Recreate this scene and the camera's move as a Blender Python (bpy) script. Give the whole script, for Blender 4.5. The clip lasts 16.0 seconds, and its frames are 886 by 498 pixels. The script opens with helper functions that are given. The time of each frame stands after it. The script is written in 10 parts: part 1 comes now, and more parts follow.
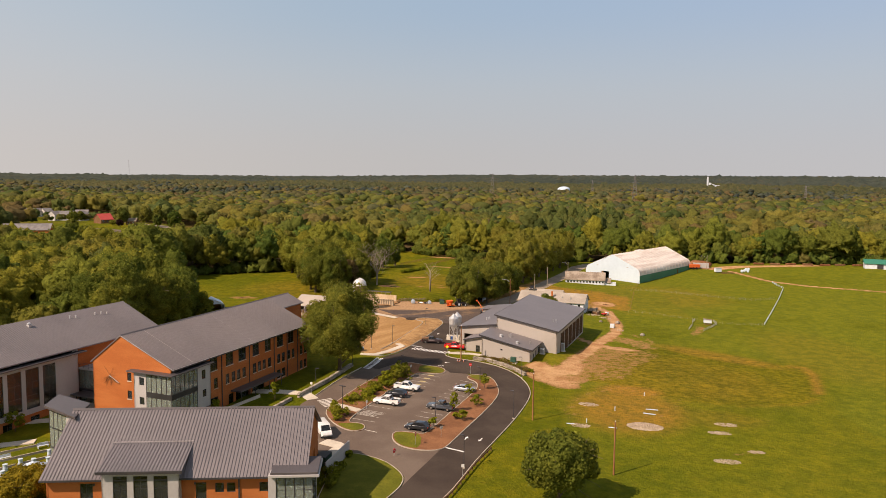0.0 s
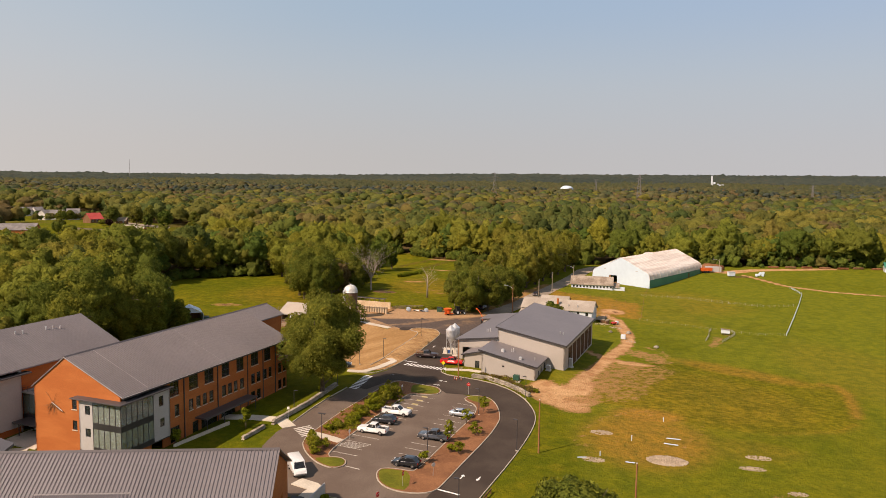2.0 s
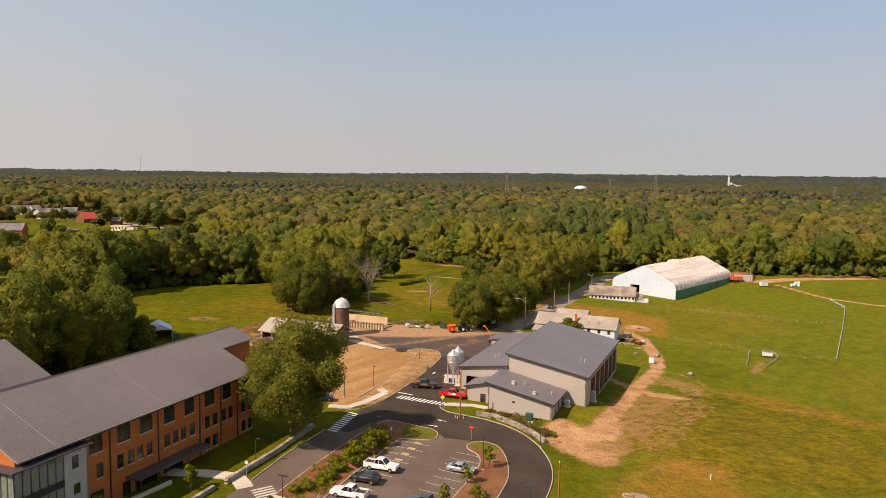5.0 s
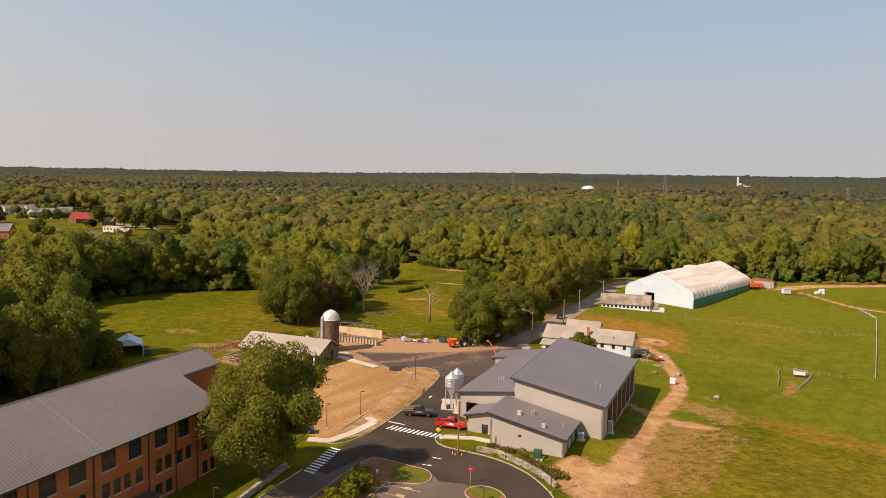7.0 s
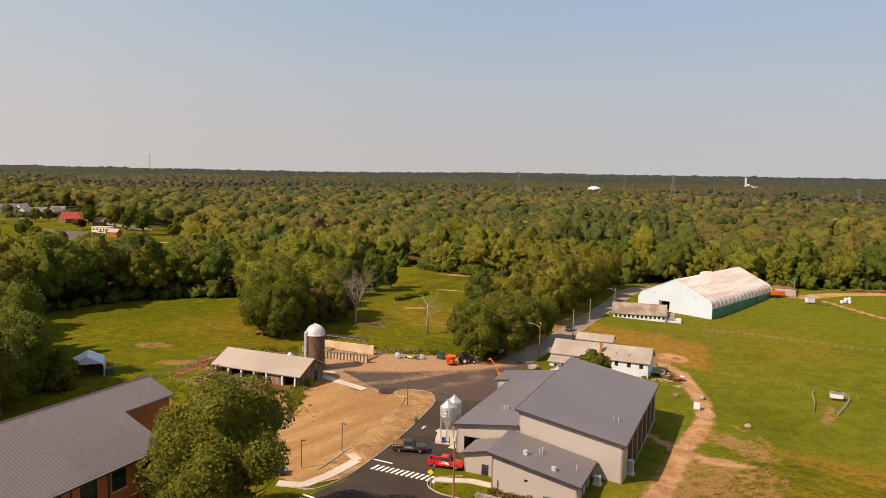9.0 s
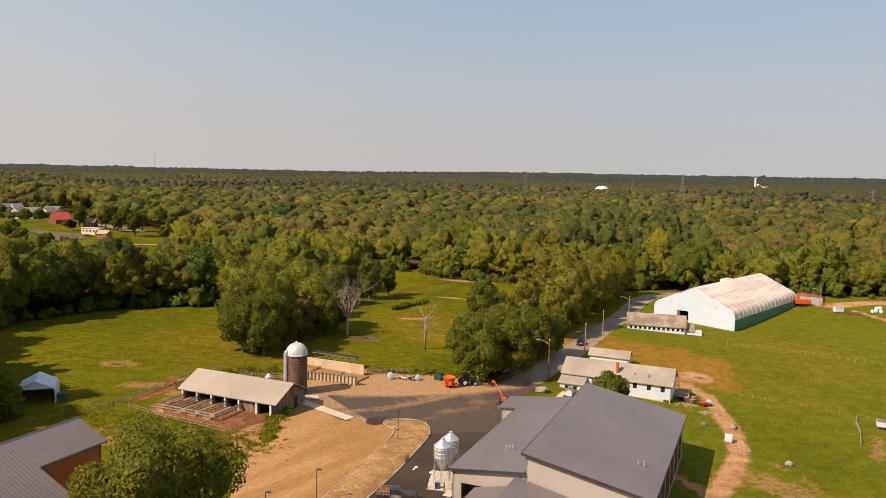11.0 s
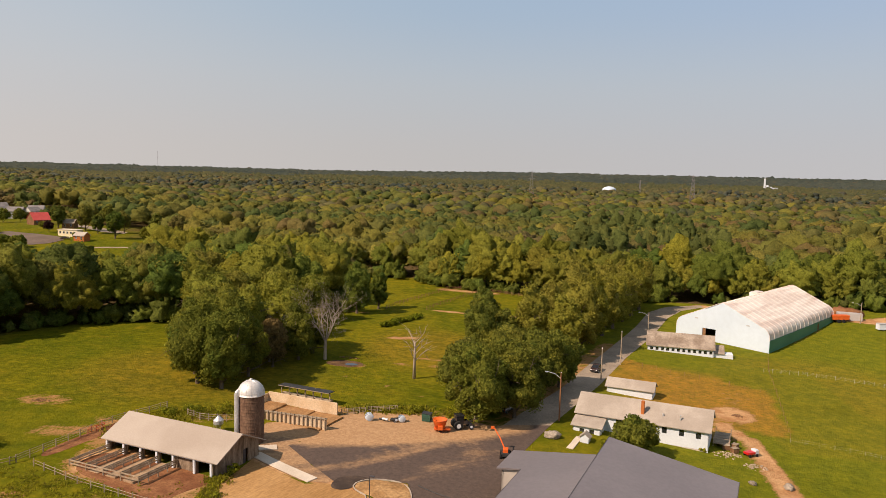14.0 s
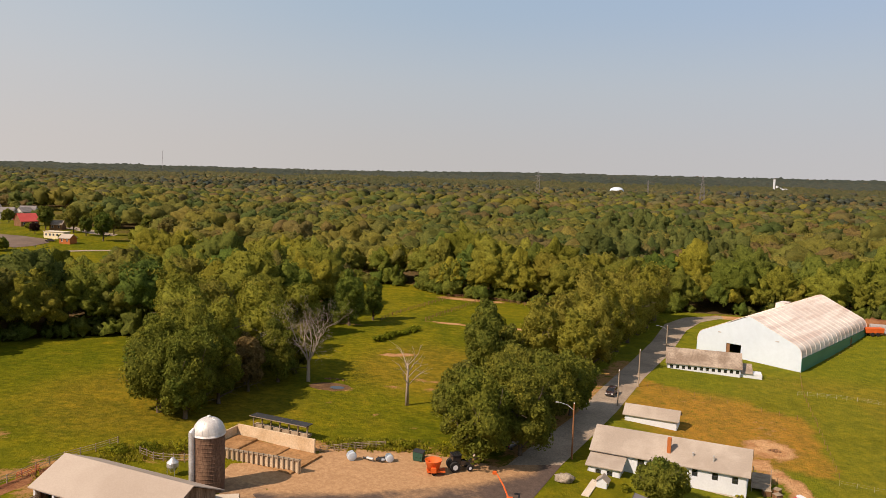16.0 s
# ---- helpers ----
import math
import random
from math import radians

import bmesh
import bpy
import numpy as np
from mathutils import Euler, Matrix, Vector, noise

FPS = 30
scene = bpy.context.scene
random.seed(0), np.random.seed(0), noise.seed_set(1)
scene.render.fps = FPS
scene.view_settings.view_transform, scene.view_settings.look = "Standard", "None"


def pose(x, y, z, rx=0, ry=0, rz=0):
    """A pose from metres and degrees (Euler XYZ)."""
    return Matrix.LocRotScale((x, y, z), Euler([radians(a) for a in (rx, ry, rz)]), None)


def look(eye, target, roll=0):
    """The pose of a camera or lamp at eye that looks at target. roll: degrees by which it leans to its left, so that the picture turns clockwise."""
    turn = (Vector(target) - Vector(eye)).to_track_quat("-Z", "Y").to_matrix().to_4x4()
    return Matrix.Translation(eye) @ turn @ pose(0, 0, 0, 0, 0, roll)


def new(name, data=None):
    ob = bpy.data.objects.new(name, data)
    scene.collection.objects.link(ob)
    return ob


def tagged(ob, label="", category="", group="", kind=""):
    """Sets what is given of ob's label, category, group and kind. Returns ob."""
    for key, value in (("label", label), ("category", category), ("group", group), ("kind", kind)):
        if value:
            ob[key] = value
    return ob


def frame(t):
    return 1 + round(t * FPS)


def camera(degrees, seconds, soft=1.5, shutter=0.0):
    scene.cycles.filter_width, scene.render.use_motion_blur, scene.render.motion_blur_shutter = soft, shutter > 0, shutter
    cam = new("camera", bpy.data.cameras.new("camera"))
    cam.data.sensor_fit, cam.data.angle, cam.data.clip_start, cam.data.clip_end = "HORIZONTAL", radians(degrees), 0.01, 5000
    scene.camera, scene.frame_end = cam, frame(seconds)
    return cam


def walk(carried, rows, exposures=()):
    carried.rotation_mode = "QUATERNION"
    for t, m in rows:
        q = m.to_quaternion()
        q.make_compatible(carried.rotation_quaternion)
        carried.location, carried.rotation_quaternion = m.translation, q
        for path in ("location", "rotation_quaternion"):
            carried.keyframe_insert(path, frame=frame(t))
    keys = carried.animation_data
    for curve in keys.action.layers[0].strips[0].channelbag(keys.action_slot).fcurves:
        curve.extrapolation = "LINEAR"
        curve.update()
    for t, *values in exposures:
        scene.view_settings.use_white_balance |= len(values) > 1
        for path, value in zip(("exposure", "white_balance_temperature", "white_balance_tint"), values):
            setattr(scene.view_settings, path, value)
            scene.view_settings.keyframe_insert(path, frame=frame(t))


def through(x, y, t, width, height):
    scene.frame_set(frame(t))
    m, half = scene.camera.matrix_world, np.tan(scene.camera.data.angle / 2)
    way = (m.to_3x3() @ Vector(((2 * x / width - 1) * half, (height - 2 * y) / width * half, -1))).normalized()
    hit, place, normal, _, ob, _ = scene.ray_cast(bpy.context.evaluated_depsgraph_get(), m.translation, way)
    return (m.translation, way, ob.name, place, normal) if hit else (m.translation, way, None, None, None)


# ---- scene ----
EXPO, KELVIN, TINT = 0.62, 7250, 22
# ---- camera ----
cam = camera(61.1, 16.0, soft=0.55)
PATH = [
    (0, (-0.196, 0.494, 49.993), (-13.3, 199.19, 30.89), 0.6),
    (0.5, (-0.058, 5.162, 49.978), (-13.36, 203.86, 30.88), 0.7),
    (1, (0.02, 9.924, 49.951), (-13.18, 208.52, 30.65), 0.7),
    (1.5, (0.061, 14.801, 49.935), (-13.34, 213.4, 30.63), 0.7),
    (2, (0.071, 19.621, 49.881), (-13.63, 218.22, 30.48), 0.7),
    (2.5, (0.121, 24.4, 49.846), (-14.18, 222.9, 30.45), 0.8),
    (3, (0.22, 29.159, 49.847), (-14.68, 227.66, 30.45), 0.8),
    (5.5, (0.537, 53.256, 50.051), (-16.86, 251.46, 30.35), 1.0),
    (6, (0.532, 58.12, 50.073), (-17.27, 256.32, 30.37), 1.0),
    (6.5, (0.558, 63.003, 50.104), (-17.54, 261.2, 30.3), 1.0),
    (7, (0.577, 67.924, 50.146), (-18.02, 266.02, 30.35), 1.1),
    (7.5, (0.574, 72.866, 50.12), (-18.33, 270.97, 30.32), 1.1),
    (8, (0.501, 77.787, 50.087), (-18.8, 275.89, 30.29), 1.1),
    (8.5, (0.464, 82.698, 50.092), (-19.14, 280.8, 30.19), 1.1),
    (9, (0.391, 87.597, 50.107), (-19.51, 285.6, 30.21), 1.3),
    (11.5, (0.194, 112.238, 50.214), (-21.71, 309.94, 30.11), 1.4),
    (12, (0.149, 117.106, 50.209), (-21.85, 314.91, 30.11), 1.5),
    (12.5, (0.058, 121.948, 50.183), (-22.04, 319.75, 30.08), 1.4),
    (13, (-0.041, 126.805, 50.196), (-22.34, 324.6, 30.1), 1.5),
    (13.5, (-0.131, 131.677, 50.207), (-22.63, 329.38, 30.11), 1.5),
    (14, (-0.241, 136.568, 50.194), (-23.24, 334.17, 29.99), 1.6),
    (14.5, (-0.358, 141.482, 50.192), (-23.76, 339.08, 29.99), 1.6),
    (15, (-0.513, 146.37, 50.218), (-24.11, 343.97, 30.02), 1.7),
    (15.5, (-0.653, 151.276, 50.224), (-24.75, 348.78, 29.92), 1.7),
    (16, (-0.74, 156.136, 50.216), (-25.34, 353.54, 30.02), 1.7),
]
walk(cam, [(t, look(eye, target, roll)) for t, eye, target, roll in PATH], exposures=((0.0, EXPO, KELVIN, TINT), (16.0, EXPO, KELVIN, TINT)))
# ---- world, sun, exposure ----
SUN_TO = Vector((-0.7705, -0.6374, 0.0)).normalized()
SUN_ELEV = radians(43.5)
world = bpy.data.worlds.new("world")
scene.world = world
world.use_nodes = True
wn = world.node_tree.nodes
wsky = wn.new("ShaderNodeTexSky")
wsky.sky_type = "NISHITA"
wsky.sun_disc = False
wsky.sun_elevation = SUN_ELEV
wsky.sun_rotation = math.atan2(SUN_TO.x, SUN_TO.y)
wsky.altitude = 50
wsky.air_density, wsky.dust_density, wsky.ozone_density = 1.0, 0.4, 0.5
# a hazy late-summer sky: the clear-sky model thinned with even, pale haze
wl = world.node_tree.links


def sky_node(kind, **inputs):
    nd = wn.new(kind)
    for key, value in inputs.items():
        nd.inputs[int(key[1:])].default_value = value
    return nd


haze = wn.new("ShaderNodeMix")
haze.data_type = "RGBA"
haze.inputs[0].default_value = 0.64
haze.inputs[7].default_value = (2.84, 3.42, 3.86, 1)
wl.new(wsky.outputs[0], haze.inputs[6])
# the haze band above the horizon: warmer low down, bluer higher up, paler towards the sun's side
sky_dir = wn.new("ShaderNodeTexCoord")
sky_xyz = wn.new("ShaderNodeSeparateXYZ")
wl.new(sky_dir.outputs["Generated"], sky_xyz.inputs[0])
flat_dir = wn.new("ShaderNodeVectorMath")
flat_dir.operation = "MULTIPLY"
flat_dir.inputs[1].default_value = (1, 1, 0)
wl.new(sky_dir.outputs["Generated"], flat_dir.inputs[0])
unit_dir = wn.new("ShaderNodeVectorMath")
unit_dir.operation = "NORMALIZE"
wl.new(flat_dir.outputs[0], unit_dir.inputs[0])
sun_dot = wn.new("ShaderNodeVectorMath")
sun_dot.operation = "DOT_PRODUCT"
sun_dot.inputs[1].default_value = SUN_TO
wl.new(unit_dir.outputs[0], sun_dot.inputs[0])
sunward = sky_node("ShaderNodeMapRange", i1=-1.0, i2=0.0)
wl.new(sun_dot.outputs["Value"], sunward.inputs[0])


def haze_band(away, across, near):
    """Haze colour round the horizon: away from the sun, across it and nearer to it."""
    r = wn.new("ShaderNodeValToRGB")
    r.color_ramp.interpolation = "B_SPLINE"
    stops = r.color_ramp.elements
    stops[0].position, stops[0].color = 0.08, (*[c / 6 for c in away], 1)
    stops[1].position, stops[1].color = 1.0, (*[c / 6 for c in near], 1)
    mid = stops.new(0.5)
    mid.color = (*[c / 6 for c in across], 1)
    wl.new(sunward.outputs[0], r.inputs[0])
    return r.outputs[0]


def sky_mix(fac_from, fac_to, a, b):
    f = sky_node("ShaderNodeMapRange", i1=fac_from, i2=fac_to)
    f.interpolation_type = "SMOOTHSTEP"
    wl.new(sky_xyz.outputs["Z"], f.inputs[0])
    x = wn.new("ShaderNodeMix")
    x.data_type = "RGBA"
    wl.new(f.outputs[0], x.inputs[0])
    wl.new(a, x.inputs[6])
    wl.new(b, x.inputs[7])
    return x.outputs[2]


low = haze_band((3.85, 4.33, 4.62), (3.68, 4.02, 4.06), (4.46, 4.72, 4.68))
mid_sky = haze_band((3.42, 4.38, 5.11), (3.20, 4.13, 4.72), (4.10, 4.76, 5.10))
high = haze_band((2.76, 4.06, 5.60), (2.42, 3.78, 4.98), (3.68, 4.70, 5.40))
band = sky_mix(0.10, 0.23, sky_mix(0.0, 0.15, low, mid_sky), high)
scaled = wn.new("ShaderNodeVectorMath")
scaled.operation = "SCALE"
scaled.inputs[3].default_value = 6.0
wl.new(band, scaled.inputs[0])
wl.new(sky_mix(0.26, 0.7, scaled.outputs[0], haze.outputs[2]), wn["Background"].inputs[0])
wn["Background"].inputs[1].default_value = 0.081
sun_data = bpy.data.lights.new("sun", "SUN")
sun_data.energy, sun_data.angle, sun_data.color = 3.7, radians(0.6), (1.0, 0.88, 0.72)
sun = new("sun", sun_data)
sun.matrix_world = look((0, 0, 200), Vector((0, 0, 200)) - (SUN_TO * math.cos(SUN_ELEV) + Vector((0, 0, math.sin(SUN_ELEV)))) * 10)
# ---- materials ----
def nodes_of(name):
    m = bpy.data.materials.new(name)
    m.use_nodes = True
    return m, m.node_tree.nodes, m.node_tree.links, m.node_tree.nodes["Principled BSDF"]


def noise_at(n, l, scale, detail=4.0, rough=0.6, stretch=None):
    """Noise in world metres; scale is features per metre."""
    geo = n.new("ShaderNodeNewGeometry")
    tex = n.new("ShaderNodeTexNoise")
    tex.inputs["Scale"].default_value, tex.inputs["Detail"].default_value, tex.inputs["Roughness"].default_value = scale, detail, rough
    if stretch:
        mp = n.new("ShaderNodeMapping")
        mp.vector_type = "TEXTURE"
        mp.inputs["Rotation"].default_value = (0, 0, radians(stretch[3]) if len(stretch) > 3 else 0)
        mp.inputs["Scale"].default_value = [1 / v for v in stretch[:3]]
        l.new(geo.outputs["Position"], mp.inputs["Vector"])
        l.new(mp.outputs[0], tex.inputs["Vector"])
    else:
        l.new(geo.outputs["Position"], tex.inputs["Vector"])
    return tex.outputs["Fac"]


def ramp(n, l, fac, a, b):
    r = n.new("ShaderNodeMapRange")
    r.interpolation_type = "SMOOTHSTEP"
    r.inputs["From Min"].default_value, r.inputs["From Max"].default_value = a, b
    l.new(fac, r.inputs["Value"])
    return r.outputs[0]


def mix(n, l, fac, a, b, mode="MIX"):
    x = n.new("ShaderNodeMix")
    x.data_type, x.blend_type = "RGBA", mode
    for sock, val in ((x.inputs[0], fac), (x.inputs[6], a), (x.inputs[7], b)):
        if isinstance(val, bpy.types.NodeSocket):
            l.new(val, sock)
        elif isinstance(val, (int, float)):
            sock.default_value = val
        else:
            sock.default_value = (*val[:3], 1)
    return x.outputs[2]


def scalar(n, l, op, a, b=0.0):
    x = n.new("ShaderNodeMath")
    x.operation = op
    for sock, val in zip(x.inputs, (a, b)):
        if isinstance(val, bpy.types.NodeSocket):
            l.new(val, sock)
        else:
            sock.default_value = val
    return x.outputs[0]


def bump(n, l, p, height, strength, distance):
    b = n.new("ShaderNodeBump")
    b.inputs["Strength"].default_value, b.inputs["Distance"].default_value = strength, distance
    l.new(height, b.inputs["Height"])
    l.new(b.outputs[0], p.inputs["Normal"])


def surface(name, c1, c2, big=0.15, fine=6.0, rough=0.7, metal=0.0, spread=0.25, relief=0.02, stretch=None, per_object=0.0):
    """A worn surface: two colours blotched at a large scale, grain at a fine one."""
    m, n, l, p = nodes_of(name)
    a = ramp(n, l, noise_at(n, l, big, 3.0, 0.6, stretch), 0.35, 0.65)
    col = mix(n, l, a, c1, c2)
    g = noise_at(n, l, fine, 5.0, 0.65, stretch)
    dark = tuple(v * (1 - spread) for v in (1, 1, 1))
    lite = tuple(v * (1 + spread) for v in (1, 1, 1))
    col = mix(n, l, 1.0, col, mix(n, l, ramp(n, l, g, 0.3, 0.7), dark, lite), "MULTIPLY")
    if per_object:
        oi = n.new("ShaderNodeObjectInfo")
        v = n.new("ShaderNodeMapRange")
        v.inputs[3].default_value, v.inputs[4].default_value = 1 - per_object, 1 + per_object
        l.new(oi.outputs["Random"], v.inputs[0])
        hs = n.new("ShaderNodeHueSaturation")
        l.new(v.outputs[0], hs.inputs["Value"])
        l.new(col, hs.inputs["Color"])
        col = hs.outputs[0]
    l.new(col, p.inputs["Base Color"])
    p.inputs["Roughness"].default_value, p.inputs["Metallic"].default_value = rough, metal
    if rough >= 0.84:
        p.inputs["Specular IOR Level"].default_value = 0.12
    if relief:
        bump(n, l, p, g, 0.6, relief)
    return m


def glass_mat(name, tint, rough=0.03, through=0.85):
    m, n, l, p = nodes_of(name)
    p.inputs["Base Color"].default_value = (*tint, 1)
    p.inputs["Roughness"].default_value = rough
    p.inputs["Transmission Weight"].default_value = through
    p.inputs["IOR"].default_value = 1.5
    return m


def leaf_mat(name, c1, c2):
    """Foliage: the tint attribute picks a tree's hue, islands vary leaf by leaf, and some light passes through."""
    m, n, l, p = nodes_of(name)
    at = n.new("ShaderNodeAttribute")
    at.attribute_name = "tint"
    col = mix(n, l, at.outputs["Fac"], c1, c2)
    geo = n.new("ShaderNodeNewGeometry")
    v = n.new("ShaderNodeMapRange")
    v.inputs[3].default_value, v.inputs[4].default_value = 0.82, 1.18
    l.new(geo.outputs["Random Per Island"], v.inputs[0])
    hs = n.new("ShaderNodeHueSaturation")
    l.new(v.outputs[0], hs.inputs["Value"])
    l.new(col, hs.inputs["Color"])
    at2 = n.new("ShaderNodeAttribute")
    at2.attribute_name = "dry"
    col = mix(n, l, at2.outputs["Fac"], hs.outputs[0], (0.21, 0.135, 0.062))
    twig = noise_at(n, l, 2.2, 3, 0.7)
    spray = noise_at(n, l, 0.75, 3, 0.65)
    col = mix(n, l, 1.0, col, mix(n, l, ramp(n, l, twig, 0.32, 0.68), (0.70, 0.72, 0.72), (1.26, 1.25, 1.22)), "MULTIPLY")
    col = mix(n, l, 1.0, col, mix(n, l, ramp(n, l, spray, 0.34, 0.66), (0.80, 0.83, 0.85), (1.17, 1.15, 1.12)), "MULTIPLY")
    bump(n, l, p, scalar(n, l, "ADD", twig, scalar(n, l, "MULTIPLY", spray, 2.0)), 1.0, 0.3)
    l.new(col, p.inputs["Base Color"])
    p.inputs["Roughness"].default_value = 0.75
    p.inputs["Specular IOR Level"].default_value = 0.05
    tr = n.new("ShaderNodeBsdfTranslucent")
    l.new(col, tr.inputs["Color"])
    ms = n.new("ShaderNodeMixShader")
    ms.inputs[0].default_value = 0.43
    l.new(p.outputs[0], ms.inputs[1])
    l.new(tr.outputs[0], ms.inputs[2])
    l.new(ms.outputs[0], n["Material Output"].inputs["Surface"])
    return m


M = {}
M["asphalt_new"] = surface("asphalt_new", (0.050, 0.036, 0.028), (0.070, 0.052, 0.040), 0.12, 9, 0.9, spread=0.2)
M["asphalt_new"].node_tree.nodes["Principled BSDF"].inputs["Specular IOR Level"].default_value = 0.15
M["asphalt_old"] = surface("asphalt_old", (0.130, 0.094, 0.072), (0.165, 0.124, 0.096), 0.10, 7, 0.9, spread=0.16)
M["asphalt_old"].node_tree.nodes["Principled BSDF"].inputs["Specular IOR Level"].default_value = 0.15
M["asphalt_lane"] = surface("asphalt_lane", (0.25, 0.20, 0.15), (0.34, 0.275, 0.205), 0.15, 3, 0.92, spread=0.22)
M["asphalt_lane"].node_tree.nodes["Principled BSDF"].inputs["Specular IOR Level"].default_value = 0.15
M["steel_far"] = surface("steel_far", (0.16, 0.15, 0.15), (0.2, 0.19, 0.19), 0.1, 1, 0.7, spread=0.1, relief=0)
M["concrete"] = surface("concrete", (0.52, 0.45, 0.36), (0.60, 0.53, 0.43), 0.2, 5, 0.85, spread=0.1)
M["kerb"] = surface("kerb", (0.36, 0.30, 0.235), (0.45, 0.385, 0.31), 0.5, 8, 0.85, spread=0.15)
M["paint_white"] = surface("paint_white", (0.72, 0.70, 0.66), (0.80, 0.78, 0.74), 0.5, 12, 0.7, spread=0.12, relief=0)
M["mulch"] = surface("mulch", (0.185, 0.082, 0.04), (0.26, 0.118, 0.056), 0.3, 6, 0.95, spread=0.35, relief=0.05)
M["stone"] = surface("stone", (0.25, 0.21, 0.165), (0.35, 0.30, 0.24), 0.5, 4, 0.9, spread=0.25, per_object=0.25)
M["brick"] = surface("brick", (0.41, 0.125, 0.037), (0.47, 0.155, 0.048), 0.12, 14, 0.85, spread=0.18, stretch=(1, 1, 4))
M["panel_grey"] = surface("panel_grey", (0.40, 0.38, 0.37), (0.45, 0.43, 0.42), 0.1, 3, 0.55, spread=0.05, relief=0)
M["panel_beige"] = surface("panel_beige", (0.37, 0.328, 0.29), (0.42, 0.373, 0.33), 0.08, 2, 0.6, spread=0.02, relief=0)
M["roof_metal"] = surface("roof_metal", (0.180, 0.159, 0.162), (0.205, 0.181, 0.183), 0.06, 1.5, 0.5, 0.2, spread=0.06, relief=0)
M["roof_dark"] = surface("roof_dark", (0.085, 0.075, 0.078), (0.11, 0.095, 0.096), 0.06, 1.5, 0.5, 0.25, spread=0.06, relief=0)
M["trim_dark"] = surface("trim_dark", (0.045, 0.042, 0.045), (0.06, 0.055, 0.058), 0.3, 3, 0.5, 0.2, spread=0.1, relief=0)
M["roof_joint"] = surface("roof_joint", (0.30, 0.27, 0.26), (0.36, 0.32, 0.31), 0.3, 3, 0.6, spread=0.1, relief=0)
M["roof_tan"] = surface("roof_tan", (0.34, 0.285, 0.235), (0.40, 0.345, 0.29), 0.08, 4, 0.85, spread=0.05, relief=0.005)
M["roof_shingle"] = surface("roof_shingle", (0.31, 0.265, 0.22), (0.40, 0.35, 0.295), 0.15, 6, 0.9, spread=0.14)
M["roof_mossy"] = surface("roof_mossy", (0.22, 0.17, 0.13), (0.36, 0.30, 0.24), 0.25, 3, 0.9, spread=0.25)
M["white_wall"] = surface("white_wall", (0.57, 0.615, 0.66), (0.63, 0.675, 0.72), 0.15, 4, 0.7, spread=0.06, relief=0)
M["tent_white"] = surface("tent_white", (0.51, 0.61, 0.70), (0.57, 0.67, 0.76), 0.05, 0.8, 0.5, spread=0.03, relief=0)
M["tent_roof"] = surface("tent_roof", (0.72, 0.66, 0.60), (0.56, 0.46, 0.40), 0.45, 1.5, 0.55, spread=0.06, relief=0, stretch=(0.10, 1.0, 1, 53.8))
M["tent_green"] = surface("tent_green", (0.02, 0.16, 0.105), (0.028, 0.19, 0.125), 0.1, 2, 0.5, spread=0.08, relief=0)
M["wood_grey"] = surface("wood_grey", (0.26, 0.20, 0.14), (0.36, 0.29, 0.21), 0.3, 5, 0.9, spread=0.2, stretch=(3, 3, 0.5), per_object=0.15)
M["barn_board"] = surface("barn_board", (0.13, 0.09, 0.06), (0.27, 0.20, 0.14), 0.5, 4, 0.9, spread=0.3, stretch=(3, 3, 0.35))
M["wood_brown"] = surface("wood_brown", (0.165, 0.085, 0.042), (0.23, 0.125, 0.065), 0.4, 6, 0.85, spread=0.2, stretch=(3, 3, 0.4))
M["wood_dark"] = surface("wood_dark", (0.075, 0.036, 0.018), (0.11, 0.055, 0.028), 0.4, 6, 0.85, spread=0.2, stretch=(3, 3, 0.4))
M["pole_wood"] = surface("pole_wood", (0.24, 0.10, 0.045), (0.32, 0.15, 0.07), 0.6, 6, 0.9, spread=0.2, stretch=(3, 3, 0.4))
M["silo_wall"] = surface("silo_wall", (0.13, 0.075, 0.05), (0.19, 0.115, 0.075), 0.5, 3, 0.85, spread=0.3, stretch=(2, 2, 0.5))
M["galvanised"] = surface("galvanised", (0.55, 0.55, 0.55), (0.66, 0.66, 0.66), 0.5, 4, 0.42, 0.55, spread=0.12, relief=0)
M["dome_metal"] = surface("dome_metal", (0.55, 0.53, 0.50), (0.68, 0.66, 0.63), 0.5, 3, 0.5, 0.3, spread=0.12, relief=0)
M["bark"] = surface("bark", (0.10, 0.075, 0.055), (0.15, 0.115, 0.085), 0.6, 6, 0.95, spread=0.3, stretch=(3, 3, 0.5))
M["dead_wood"] = surface("dead_wood", (0.30, 0.24, 0.19), (0.40, 0.33, 0.27), 0.6, 6, 0.95, spread=0.2, stretch=(3, 3, 0.5))
M["leaf"] = leaf_mat("leaf", (0.104, 0.152, 0.028), (0.250, 0.230, 0.030))
M["leaf_yellow"] = leaf_mat("leaf_yellow", (0.20, 0.16, 0.016), (0.34, 0.25, 0.025))
M["weed"] = leaf_mat("weed", (0.17, 0.20, 0.015), (0.31, 0.29, 0.022))
# distance haze put into leaf colour: faint in far, bluer in mid and horizon
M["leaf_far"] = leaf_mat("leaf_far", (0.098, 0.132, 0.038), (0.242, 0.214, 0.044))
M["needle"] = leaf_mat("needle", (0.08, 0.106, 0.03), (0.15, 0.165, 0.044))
M["leaf_horizon_haze"] = leaf_mat("leaf_horizon_haze", (0.062, 0.084, 0.072), (0.108, 0.122, 0.092))
M["leaf_mid_haze"] = leaf_mat("leaf_mid_haze", (0.082, 0.100, 0.05), (0.178, 0.158, 0.066))
M["glass"] = glass_mat("glass", (0.16, 0.19, 0.19))
